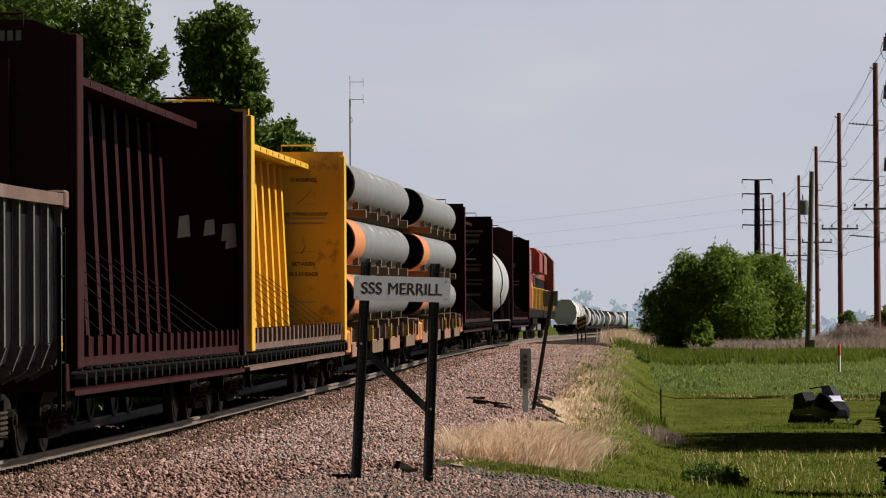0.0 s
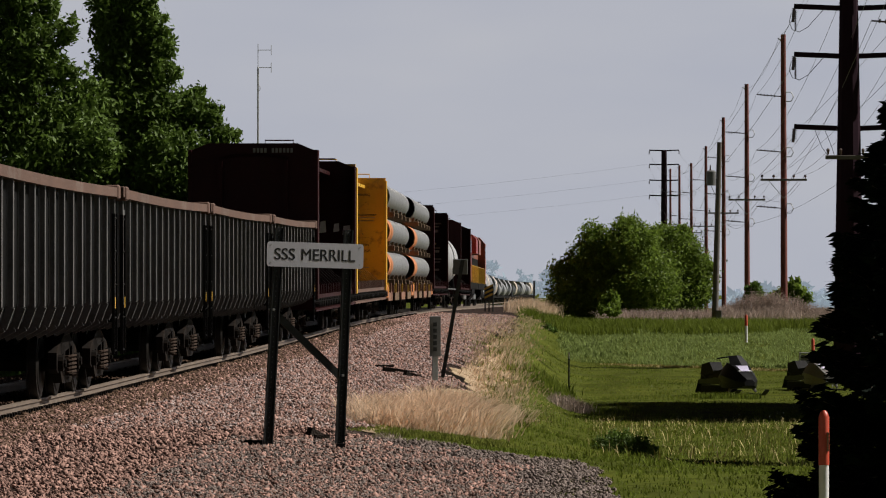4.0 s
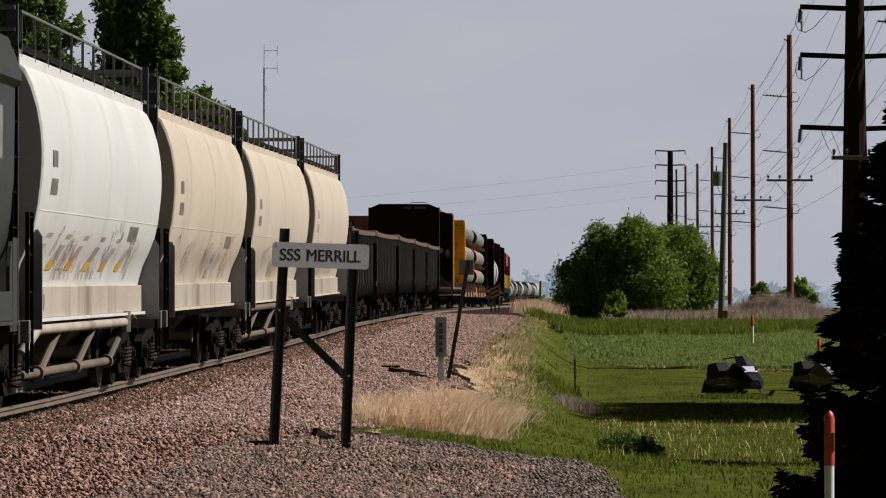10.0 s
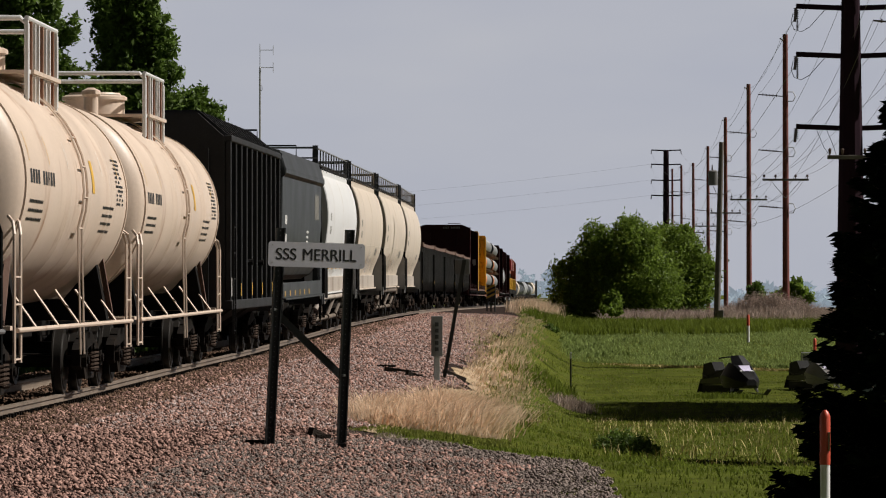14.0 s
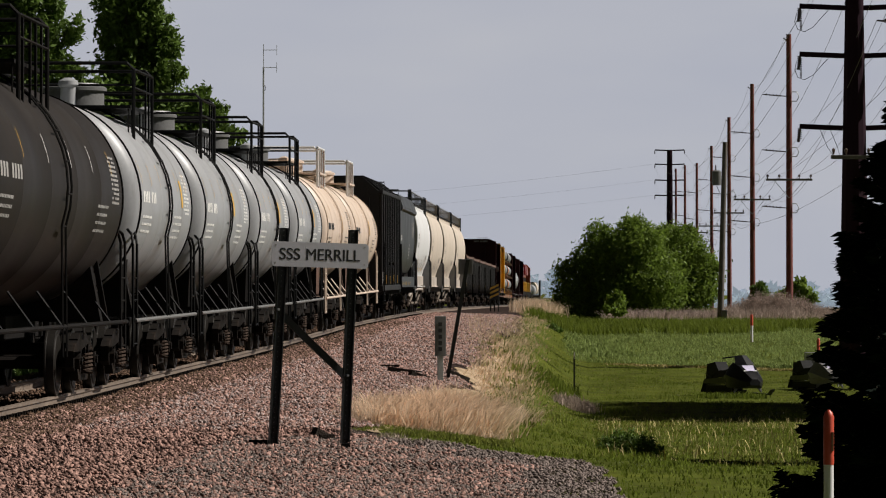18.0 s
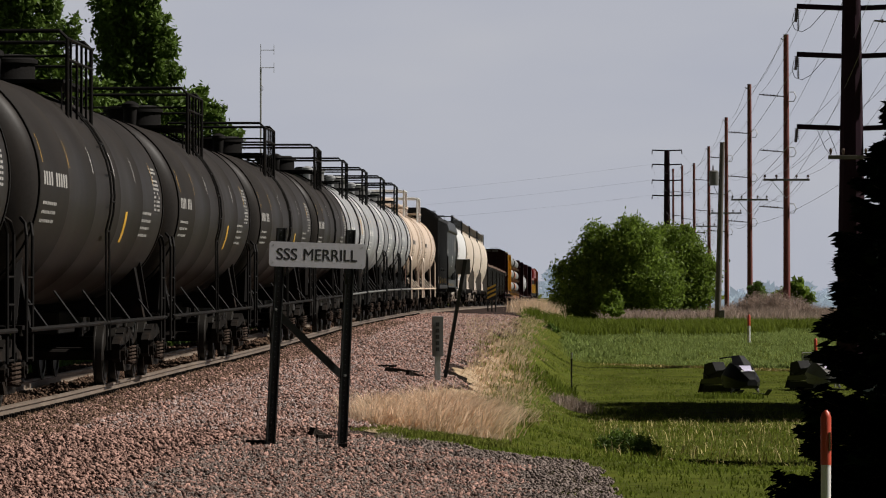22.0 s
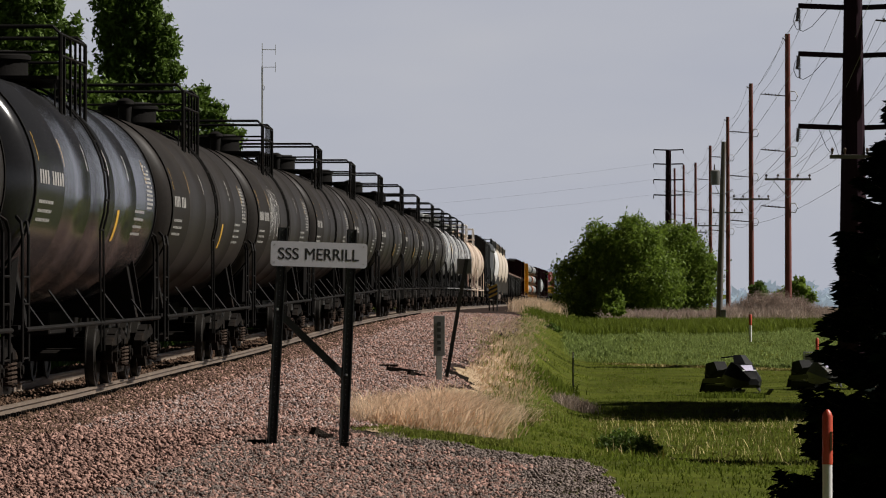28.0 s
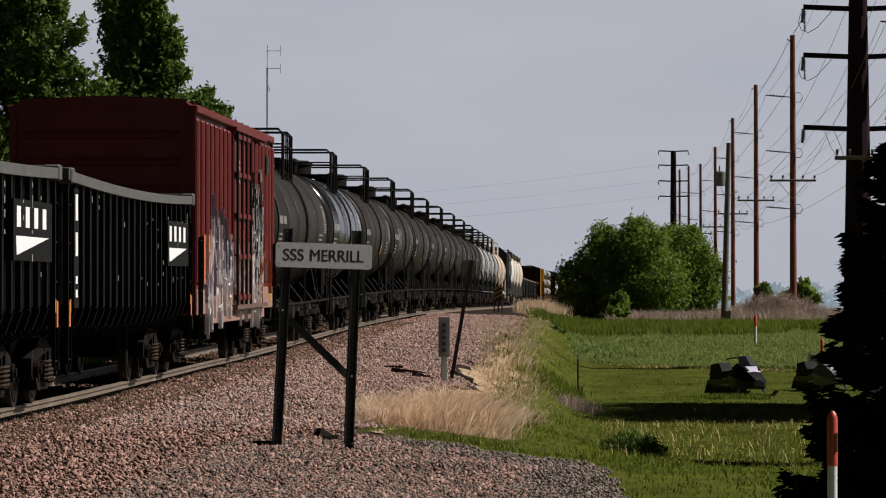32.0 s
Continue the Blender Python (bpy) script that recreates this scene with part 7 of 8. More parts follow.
# -- trees --
def leaves(name, lumps, count, size, material, seed, squash=0.85):
    """A crown of single leaf sprays scattered through uneven lumps (centre, radius), thicker to the outside."""
    r = np.random.RandomState(seed)
    vol = np.array([b ** 2.2 for _, b in lumps])
    n_per = (count * vol / vol.sum()).astype(int)
    pts = []
    for (c, rad), n in zip(lumps, n_per):
        # small sub-clumps give gaps and an uneven edge
        k = max(6, int(n / 28))
        d = r.normal(size=(k, 3))
        d /= np.linalg.norm(d, axis=1)[:, None]
        s = np.array(c) + d * (rad * r.uniform(0.45, 1.15, (k, 1))) * np.array([1, 1, squash])
        idx = r.randint(0, k, n)
        pts.append(s[idx] + r.normal(size=(n, 3)) * rad * r.uniform(0.08, 0.22, (n, 1)))
    p = np.concatenate(pts)
    n = len(p)
    a = r.normal(size=(n, 3))
    a /= np.linalg.norm(a, axis=1)[:, None]
    b = np.cross(a, r.normal(size=(n, 3)))
    b /= np.linalg.norm(b, axis=1)[:, None]
    sz = size * r.uniform(0.6, 1.4, (n, 1))
    v = np.stack([p - a * sz, p + b * sz * 0.42, p + a * sz, p - b * sz * 0.42], 1).reshape(-1, 3)
    return numpy_mesh(name, v, np.arange(4 * n).reshape(-1, 4), material)


def tree(name, label, category, d, lumps_px, count, size, material, seed, trunk_px, trunk_r, foot, group=""):
    """A tree by the bearings of its lumps at one distance, with a trunk and limbs that lead into them."""
    rng = random.Random(seed)
    t = thing(name, label, category, group)
    k = d / F
    lumps = []
    for px, py, rp in lumps_px:
        lumps.append(((at(px, d), d + rng.uniform(-0.5, 0.5) * rp * k * 1.5, up(py, d)), rp * k))
    crown = part("crown", leaves("crown", lumps, count, size, material, seed), None, t)
    crown["kind"] = "stuff"
    x = at(trunk_px, d)
    top = max(c[2] for c, _ in lumps) - 0.8
    g = Geo()
    zs = [foot + (top - foot) * i / 6 for i in range(7)]
    pts = [Vector((x + 0.15 * math.sin(i * 1.7), d + 0.1 * math.cos(i * 2.1), z)) for i, z in enumerate(zs)]
    for i in range(6):
        g.bar(pts[i], pts[i + 1], trunk_r * (1 - i / 6.6), 9, trunk_r * (1 - (i + 1) / 6.6))
    part("trunk", g, M["bark"], t, smooth=60)
    for c, rad in lumps:
        c = Vector(c)
        z = foot + max(0.25 * (top - foot), (c.z - foot) * 0.62)
        i = min(5, int((z - foot) / (top - foot) * 6))
        p = pts[i].lerp(pts[i + 1], min(1, max(0, (z - zs[i]) / (zs[1] - zs[0]))))
        m = p.lerp(c, 0.55) + Vector((0, 0, 0.25))
        part("limb", Geo().bar(p, m, trunk_r * 0.38, 6, trunk_r * 0.2).bar(m, c, trunk_r * 0.2, 6, 0.015), M["bark"], t)
    return t


tree("ash_tree", "tall leafy green ash tree behind the train", "tree", 120, [(218, 8, 44), (256, -14, 38), (204, 58, 36), (262, 48, 40), (284, 84, 34), (226, 108, 46), (290, 128, 32), (250, 180, 60), (318, 214, 46), (350, 188, 34), (384, 212, 26), (400, 250, 30), (322, 290, 66), (240, 268, 60), (384, 300, 42), (202, 172, 40), (205, 340, 66), (300, 350, 58)],
     62000, 0.09, M["leaf_dark"], 11, 255, 0.26, -0.8, "trees behind the train")
tree("ash_tree", "broad leafy green tree behind the train", "tree", 112, [(46, -24, 58), (14, 40, 54), (94, 14, 28), (120, 54, 30), (62, 74, 44), (28, 130, 56), (96, 118, 34), (128, 146, 40), (-40, 90, 80), (60, 205, 70), (140, 216, 52), (-90, -10, 90), (-120, 150, 90), (0, 280, 80), (108, 300, 72), (176, 182, 38), (166, 262, 56)],
     62000, 0.09, M["leaf_dark"], 12, 45, 0.28, -0.8, "trees behind the train")
tree("green_bush", "dense rounded green bush beyond the lawn", "bush", 270, [(1128, 440, 48), (1095, 475, 58), (1060, 470, 45), (1022, 495, 38), (1012, 528, 34), (1150, 500, 60), (1122, 408, 26), (1080, 525, 42), (1065, 420, 26), (1150, 430, 30), (1042, 545, 30), (1120, 545, 34)],
     64000, 0.11, M["leaf"], 13, 1095, 0.18, -1.2, "bushes beyond the lawn")
tree("green_bush", "dense leafy green bush beside the poles", "bush", 276, [(1200, 450, 46), (1232, 480, 40), (1190, 505, 50), (1245, 515, 32), (1186, 418, 22), (1215, 420, 20), (1220, 535, 36), (1255, 470, 18), (1180, 545, 30)],
     44000, 0.11, M["leaf"], 14, 1205, 0.16, -1.2, "bushes beyond the lawn")
tree("shrub", "small yellow-green shrub in front of the bush", "bush", 244, [(1091, 535, 15), (1083, 548, 12), (1098, 550, 12), (1090, 522, 8)], 3500, 0.11, M["leaf"], 15, 1090, 0.03, -1.0)
tree("shrub", "green shrub behind the poles", "bush", 340, [(1345, 515, 13), (1352, 530, 12), (1338, 528, 10)], 2500, 0.2, M["leaf_dark"], 16, 1345, 0.06, -1.3, "far shrubs")
tree("shrub", "green shrub behind the poles", "bush", 330, [(1415, 515, 18), (1400, 525, 16), (1432, 530, 15), (1385, 528, 14), (1418, 500, 8)], 4200, 0.18, M["leaf"], 17, 1412, 0.06, -1.3, "far shrubs")
tree("shrub", "low green shrub on the bank", "bush", 205, [(977, 585, 12), (985, 590, 9), (968, 590, 8)], 1600, 0.08, M["leaf_dark"], 18, 977, 0.03, -0.9)
tree("shrub", "low grey green shrub on the lawn", "bush", 60, [(1080, 796, 24), (1105, 786, 28), (1135, 796, 26), (1160, 806, 16), (1065, 806, 14)], 7000, 0.026, M["leaf_dark"], 19, 1105, 0.012, -1.15)


tree("dead_brush", "rounded thicket of brown leafless brush under the poles", "bush", 258, [(1298, 568, 20), (1318, 556, 24), (1345, 548, 28), (1378, 546, 28), (1410, 552, 26), (1440, 560, 22), (1470, 566, 20), (1270, 574, 14)], 46000, 0.045, M["weed"], 25, 1370, 0.04, -1.0)


def spruce(label, x, y, foot, top, half, seed, lean=0.0):
    """A spruce: whorls of drooping boughs set with needle sprays."""
    r = np.random.RandomState(seed)
    rng = random.Random(seed)
    t = thing("spruce_tree", label, "tree")
    part("trunk", Geo().bar((x, y, foot - 0.3), (x, y, top), 0.14, 8, 0.015), M["bark"], t)
    P, A, S = [], [], []
    boughs = Geo()
    z = foot + 0.15
    while z < top - 0.1:
        f = (top - z) / (top - foot)
        reach = half * (f ** 0.75)
        for k in range(19):
            a = rng.uniform(0, 2 * math.pi)
            L = reach * rng.uniform(0.68, 1.0)
            dirv = Vector((math.cos(a), math.sin(a), 0))
            p0 = Vector((x, y, z + rng.uniform(-0.08, 0.08)))
            n = max(8, int(L * 60))
            tip_rise = rng.uniform(-0.05, 0.22)
            prev = p0
            for i in range(1, 5):
                s = i / 4
                c = p0 + dirv * (L * s) + Vector((0, 0, L * (-0.28 * s + (0.28 + tip_rise) * s * s)))
                boughs.bar(prev, c, 0.012 * (1.3 - s), 4)
                prev = c
            for i in range(n):
                s = (i + 0.5) / n
                c = p0 + dirv * (L * s) + Vector((0, 0, L * (-0.28 * s + (0.28 + tip_rise) * s * s)))
                w = 0.26 * L * (1 - s * 0.75) + 0.05
                side = dirv.cross(Vector((0, 0, 1)))
                for j in range(8):
                    e = rng.uniform(-1, 1)
                    P.append(c + side * e * w * 0.7 + Vector((0, 0, -abs(e) * 0.05 + rng.uniform(-0.04, 0.03))))
                    A.append((dirv * 0.8 + side * e * 1.1 + Vector((0, 0, rng.uniform(-0.5, 0.25)))).normalized())
                    S.append(rng.uniform(0.03, 0.075))
        z += 0.2 * (0.5 + 0.6 * f)
    P, A, S = np.array(P), np.array(A), np.array(S)[:, None]
    B = np.cross(A, r.normal(size=A.shape))
    B /= np.linalg.norm(B, axis=1)[:, None]
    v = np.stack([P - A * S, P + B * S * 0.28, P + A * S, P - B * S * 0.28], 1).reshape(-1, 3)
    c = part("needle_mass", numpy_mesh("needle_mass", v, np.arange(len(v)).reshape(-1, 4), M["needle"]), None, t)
    c["kind"] = "stuff"
    part("bough_wood", boughs, M["bark"], t)["kind"] = "stuff"
    return t


spruce("dark green spruce beside the lawn", at(1622, 33.4), 33.4, ground_z(at(1622, 33.4), 33.4) - 0.1, up(110, 33.4), 1.24, 21)
# trees beyond the edge of view whose shade falls across the lawn
for k, (xt, yt) in enumerate(((18.8, 104.5), (19.3, 109.0), (18.9, 113.5), (19.4, 118.0), (18.9, 122.5))):
    pxt = 784 + xt / yt * F
    q = F / yt
    tree("ash_tree", "broad tree that shades the lawn", "tree", yt, [(pxt, 510 - q * 8.6, q * 2.3), (pxt - q * 1.3, 510 - q * 6.6, q * 2.4), (pxt + q * 1.2, 510 - q * 6.2, q * 2.4), (pxt - q * 0.8, 510 - q * 4.4, q * 2.5), (pxt + q, 510 - q * 2.6, q * 2.4)],
         9000, 0.3, M["leaf_dark"], 70 + k, pxt, 0.25, -1.9, "trees that shade the lawn")
pxt = 784 + 12.2 / 61.5 * F
q = F / 61.5
tree("ash_tree", "slim young tree that shades the lawn", "tree", 61.5, [(pxt, 510 - q * 6.2, q * 0.8), (pxt - q * 0.3, 510 - q * 5.0, q * 0.9), (pxt + q * 0.3, 510 - q * 3.8, q * 1.0), (pxt, 510 - q * 2.6, q * 1.0)],
     3600, 0.16, M["leaf_dark"], 77, pxt, 0.12, -1.2, "trees that shade the lawn")
pxt = 784 + 11.4 / 54.0 * F
q = F / 54.0
tree("ash_tree", "slim young tree that shades the lawn", "tree", 54.0, [(pxt, 510 - q * 6.4, q * 0.8), (pxt - q * 0.3, 510 - q * 5.2, q * 1.1), (pxt + q * 0.3, 510 - q * 4.0, q * 1.2), (pxt, 510 - q * 2.6, q * 1.2)],
     4200, 0.16, M["leaf_dark"], 78, pxt, 0.12, -1.2, "trees that shade the lawn")


# -- snowmobiles left out on the lawn --
def snowmobile(label, m, cowl):
    t = thing("snowmobile", label, "snowmobile", "snowmobiles on the lawn")
    part("track", Geo().extrude([(-0.19, 0.0), (0.19, 0.0), (0.19, 0.30), (-0.19, 0.30)], -1.5, 0.3), M["rubber"], t)
    part("tunnel", Geo().add([(sx * 0.24, y, z) for sx in (-1, 1) for y, z in ((-1.55, 0.32), (0.5, 0.34), (0.5, 0.55), (-1.5, 0.46))],
                             [(0, 1, 2, 3), (7, 6, 5, 4), (0, 4, 5, 1), (1, 5, 6, 2), (2, 6, 7, 3), (3, 7, 4, 0)]), M["plasticblack"], t)
    part("snow_flap", Geo().add([(-0.24, -1.55, 0.45), (0.24, -1.55, 0.45), (0.26, -1.75, 0.05), (-0.26, -1.75, 0.05)], [(0, 1, 2, 3)]), M["rubber"], t)
    part("seat", Geo().add([(sx * w, y, z) for y, z, w in ((-1.15, 0.50, 0.18), (-1.1, 0.72, 0.15), (-0.3, 0.74, 0.16), (0.15, 0.82, 0.14), (0.25, 0.55, 0.2)) for sx in (-1, 1)],
                           [(0, 1, 3, 2), (2, 3, 5, 4), (4, 5, 7, 6), (6, 7, 9, 8), (8, 9, 1, 0), (0, 2, 4, 6, 8), (9, 7, 5, 3, 1)]), M["rubber"], t)
    rings = [(0.15, 0.36, 0.30, 0.85), (0.5, 0.46, 0.25, 0.98), (0.95, 0.46, 0.22, 0.88), (1.3, 0.34, 0.25, 0.66), (1.5, 0.16, 0.32, 0.5)]
    g = Geo()
    for y, w, z0, z1 in rings:
        g.v += [(-w, y, z0), (-w * 1.1, y, (z0 + z1) / 2), (-w * 0.6, y, z1), (w * 0.6, y, z1), (w * 1.1, y, (z0 + z1) / 2), (w, y, z0)]
    for j in range(4):
        g.f += [(j * 6 + i, j * 6 + (i + 1) % 6, (j + 1) * 6 + (i + 1) % 6, (j + 1) * 6 + i) for i in range(6)]
    g.f += [tuple(range(6))[::-1], tuple(range(24, 30))]
    part("cowl", g, cowl, t, smooth=30)
    g = Geo().add([(-0.36, 0.75, 0.92), (0.30, 0.75, 0.92), (0.22, 0.5, 1.18), (-0.22, 0.5, 1.18), (0.0, 0.95, 0.92), (0.0, 0.6, 1.2)], [(0, 4, 5, 3), (4, 1, 2, 5)])
    part("windscreen", g, M["plasticblack"], t, "smoked windscreen")
    part("nose_panel", Geo().add([(-0.2, 0.97, 0.9), (0.2, 0.97, 0.9), (0.14, 1.22, 0.74), (-0.14, 1.22, 0.74)], [(0, 1, 2, 3)]), M["nosepale"], t, "pale violet nose panel")
    part("handlebar", Geo().tube([(-0.42, 0.08, 1.1), (-0.15, 0.25, 1.14), (0.15, 0.25, 1.14), (0.42, 0.08, 1.1)], 0.022, 6).bar((0, 0.3, 0.8), (0, 0.25, 1.14), 0.025, 6), M["plasticblack"], t)
    for sx in (-1, 1):
        part("ski", Geo().add([(sx * 0.48 + e, y, z) for e in (-0.07, 0.07) for y, z in ((0.45, 0.05), (1.5, 0.03), (1.75, 0.18), (1.75, 0.21), (1.5, 0.07), (0.45, 0.09))],
                              [tuple(range(6))[::-1], tuple(range(6, 12))] + [(i, (i + 1) % 6, 6 + (i + 1) % 6, 6 + i) for i in range(6)]), M["plasticblack"], t)
        part("suspension_arm", Geo().beam((sx * 0.2, 1.0, 0.4), (sx * 0.48, 1.0, 0.12), 0.06, 0.05).bar((sx * 0.46, 1.0, 0.15), (sx * 0.3, 0.95, 0.6), 0.03, 6), M["greysteel"], t)
        part("side_panel", Geo().add([(sx * 0.475, 0.3, 0.4), (sx * 0.49, 0.95, 0.4), (sx * 0.44, 0.9, 0.62), (sx * 0.42, 0.35, 0.68)], [(0, 1, 2, 3)]), M["plasticblack"], t)
        part("headlight", Geo().box(min(sx * 0.06, sx * 0.24), max(sx * 0.06, sx * 0.24), 1.12, 1.2, 0.66, 0.76, 0.02), M["galv"], t)
    part("rear_rack", Geo().tube([(-0.2, -1.1, 0.5), (-0.2, -1.5, 0.62), (0.2, -1.5, 0.62), (0.2, -1.1, 0.5)], 0.02, 6), M["plasticblack"], t)
    part("rear_bag", Geo().add([(sx * w, y, z) for y, z, w in ((-1.5, 0.46, 0.2), (-1.45, 0.9, 0.18), (-0.85, 0.98, 0.2), (-0.6, 0.7, 0.19)) for sx in (-1, 1)],
                               [(0, 1, 3, 2), (2, 3, 5, 4), (4, 5, 7, 6), (6, 7, 1, 0), (0, 2, 4, 6), (7, 5, 3, 1)]), M["rubber"], t, "black cargo bag behind the seat")
    part("foot_board", Geo().box(-0.46, -0.24, -0.9, 0.35, 0.28, 0.31).box(0.24, 0.46, -0.9, 0.35, 0.28, 0.31), M["plasticblack"], t)
    t.matrix_basis = m
    return t


xq = at(1298, 132)
snowmobile("black snowmobile with a pale violet nose on the grass", pose(xq, 132, ground_z(xq, 132) + 0.04, 0, 0, -157) @ Matrix.Diagonal((1.0, 1.0, 1.05, 1.0)), M["plasticblack"])
xq = at(1446, 140)
snowmobile("pale grey snowmobile half hidden by the spruce", pose(xq, 140, ground_z(xq, 140) - 0.02, 0, 0, -160), M["greysteel"])
xq = at(1452, 143)
rack = thing("trailer_rack", "pale tubular trailer rack beside the spruce", "trailer")
zg = ground_z(xq, 143)
part("frame", Geo().tube([(xq - 0.5, 143, zg), (xq - 0.5, 143, zg + 1.15), (xq + 0.6, 143, zg + 1.15), (xq + 0.6, 143, zg)], 0.035, 6).bar((xq - 0.5, 143, zg + 0.75), (xq + 0.6, 143, zg + 0.75), 0.03, 6), M["galv"], rack)
part("panel", Geo().box(xq - 0.45, xq - 0.1, 143.05, 143.1, zg + 0.3, zg + 1.1), M["greysteel"], rack)


# -- timber scraps and fallen chunks on the stones --
def scrap(px, py, length, turn, d, m, label, tilt=0.0):
    x = at(px, d)
    t = thing("wood_scrap", label, "debris", "scraps on the ballast")
    part("piece", Geo().add([(sx * length / 2, sy * 0.05, z) for z, k in ((-0.03, 1), (0.05, 0.8)) for sx, sy in ((-1, -1), (1, -0.7 * k), (0.9, 1), (-1.1, 0.8 * k))],
                            [(0, 1, 2, 3), (7, 6, 5, 4), (0, 4, 5, 1), (1, 5, 6, 2), (2, 6, 7, 3), (3, 7, 4, 0)]), m, t)
    t.matrix_basis = pose(x, d, ground_z(x, d) + 0.06, 0, tilt, turn)


scrap(722, 648, 0.7, 8, 82, M["tie"], "dark broken timber scrap on the stones", 8)
scrap(692, 640, 0.4, -15, 86, M["tie"], "dark broken timber scrap on the stones")
scrap(745, 655, 0.45, 30, 80, M["tie"], "dark broken timber scrap on the stones", 15)
scrap(571, 740, 0.24, 35, 47.5, M["tie"], "dark chunk of timber near the sign", 25)
scrap(580, 768, 0.16, 10, 46.5, M["tie"], "dark chunk of timber near the sign")
scrap(613, 812, 0.09, 0, 44, M["steel_dark"], "small dark chunk at the foot of the sign")
scrap(459, 787, 0.2, -10, 45, M["steel_dark"], "dark flat scrap at the foot of the sign")
scrap(812, 650, 0.5, 25, 86, M["tie"], "dark stick lying on the slope", 20)


# -- a standing train on the far track --
def far_car(kind, m, s):
    t = thing("parked_car", "distant " + ("pale covered hopper" if kind == "hopper" else "dark tank car" if kind == "tank" else "dark gondola") + " standing on the far track", "train car", "standing train on the far track")
    L = 16.0
    if kind == "tank":
        g = Geo().lathe([(-7.2, 0.3), (-7.0, 1.1), (-6.6, 1.5), (6.6, 1.5), (7.0, 1.1), (7.2, 0.3)], 24, "y", (0, 0, 2.35))
        part("tank", g, m, t, smooth=35)
        part("dome", Geo().lathe([(3.8, 0.5), (4.4, 0.5), (4.5, 0.1)], 12, "z"), M["steel_dark"], t)
    elif kind == "hopper":
        part("body", Geo().extrude(mirror([(0.95, 1.3), (1.4, 1.9), (1.57, 2.8), (1.4, 3.6), (1.0, 4.1), (0.9, 4.3)]), -7.0, 7.0), m, t, smooth=30)
        part("running_board", Geo().box(-0.6, 0.6, -7.2, 7.2, 4.35, 4.42), M["steel_dark"], t)
    else:
        part("body", Geo().box(-1.5, 1.5, -7.4, 7.4, 1.0, 3.6, 0.04), m, t)
    part("sill", Geo().box(-1.4, 1.4, -7.8, 7.8, 0.8, 1.2), M["steel_dark"], t)
    for y in (-5.6, 5.6):
        b = part("bogie", Geo().box(-1.1, 1.1, y - 1.2, y + 1.2, 0.35, 0.8, 0.1), M["bogie"], t)
        for e in (-0.89, 0.89):
            for sx in (-1, 1):
                part("wheel", GEAR["wheel"], None, b, at=pose(sx * 0.755, y + e, 0.457))
    t.matrix_basis = line_pose(s, 11.0, SIDING, 0.0)


parked = locomotive("orange diesel locomotive standing on the far track", 22.0, M["locobright"], M["steel_dark"], M["steel_dark"])
parked.matrix_basis = line_pose(217.0, 13.0, SIDING, 0.0) @ pose(0, 0, 0, 0, 0, 180)
kinds = ["hopper"] * 6 + ["tank", "tank", "hopper", "hopper", "gon", "tank", "tank", "hopper", "tank", "tank", "tank", "hopper", "tank", "tank", "hopper", "gon", "tank", "tank", "hopper", "tank", "tank", "tank", "hopper", "hopper", "tank", "tank", "tank", "hopper", "hopper"]
for i, k in enumerate(kinds):
    far_car(k, {"hopper": M["white"] if i < 2 else M["tankgrey"] if i % 3 else M["beige"], "tank": M["tankgrey"] if i % 4 == 0 else M["slate"], "gon": M["gonside"]}[k], 545 + 16.4 * i)
for off in (-0.75, 0.75):
    tagged(rail_line("rail", SIDING, off, 150, 1450, 10.0), "worn steel rail of the far track", "rail", "rails of the far track", "structure")


# ---- ties and rail anchors ----
track = thing("track", "timber ties under the main line", "track", kind="structure")
tie_mesh = Geo().box(-1.3, 1.3, -0.115, 0.115, -0.2, 0.0, 0.012).mesh("tie", M["tie"])
plate_g = Geo()
for i in range(290):
    y = 40 + 0.52 * i
    x, z = rail_x(y) - 0.7525, rail_z(y)
    part("tie", tie_mesh, None, track, at=pose(x + random.uniform(-0.05, 0.05), y, z - 0.176 - random.uniform(0, 0.012), 0, 0, random.uniform(-1, 1)))
    for e in (-0.2, 0.2):
        plate_g.box(x + 0.79, x + 0.86, y + e - 0.035, y + e + 0.035, z - 0.19, z - 0.10)
    plate_g.box(x + 0.60, x + 0.92, y - 0.09, y + 0.09, z - 0.178, z - 0.160)
clips = part("rail_anchors", plate_g, M["bogie"], track)
clips["kind"] = "stuff"


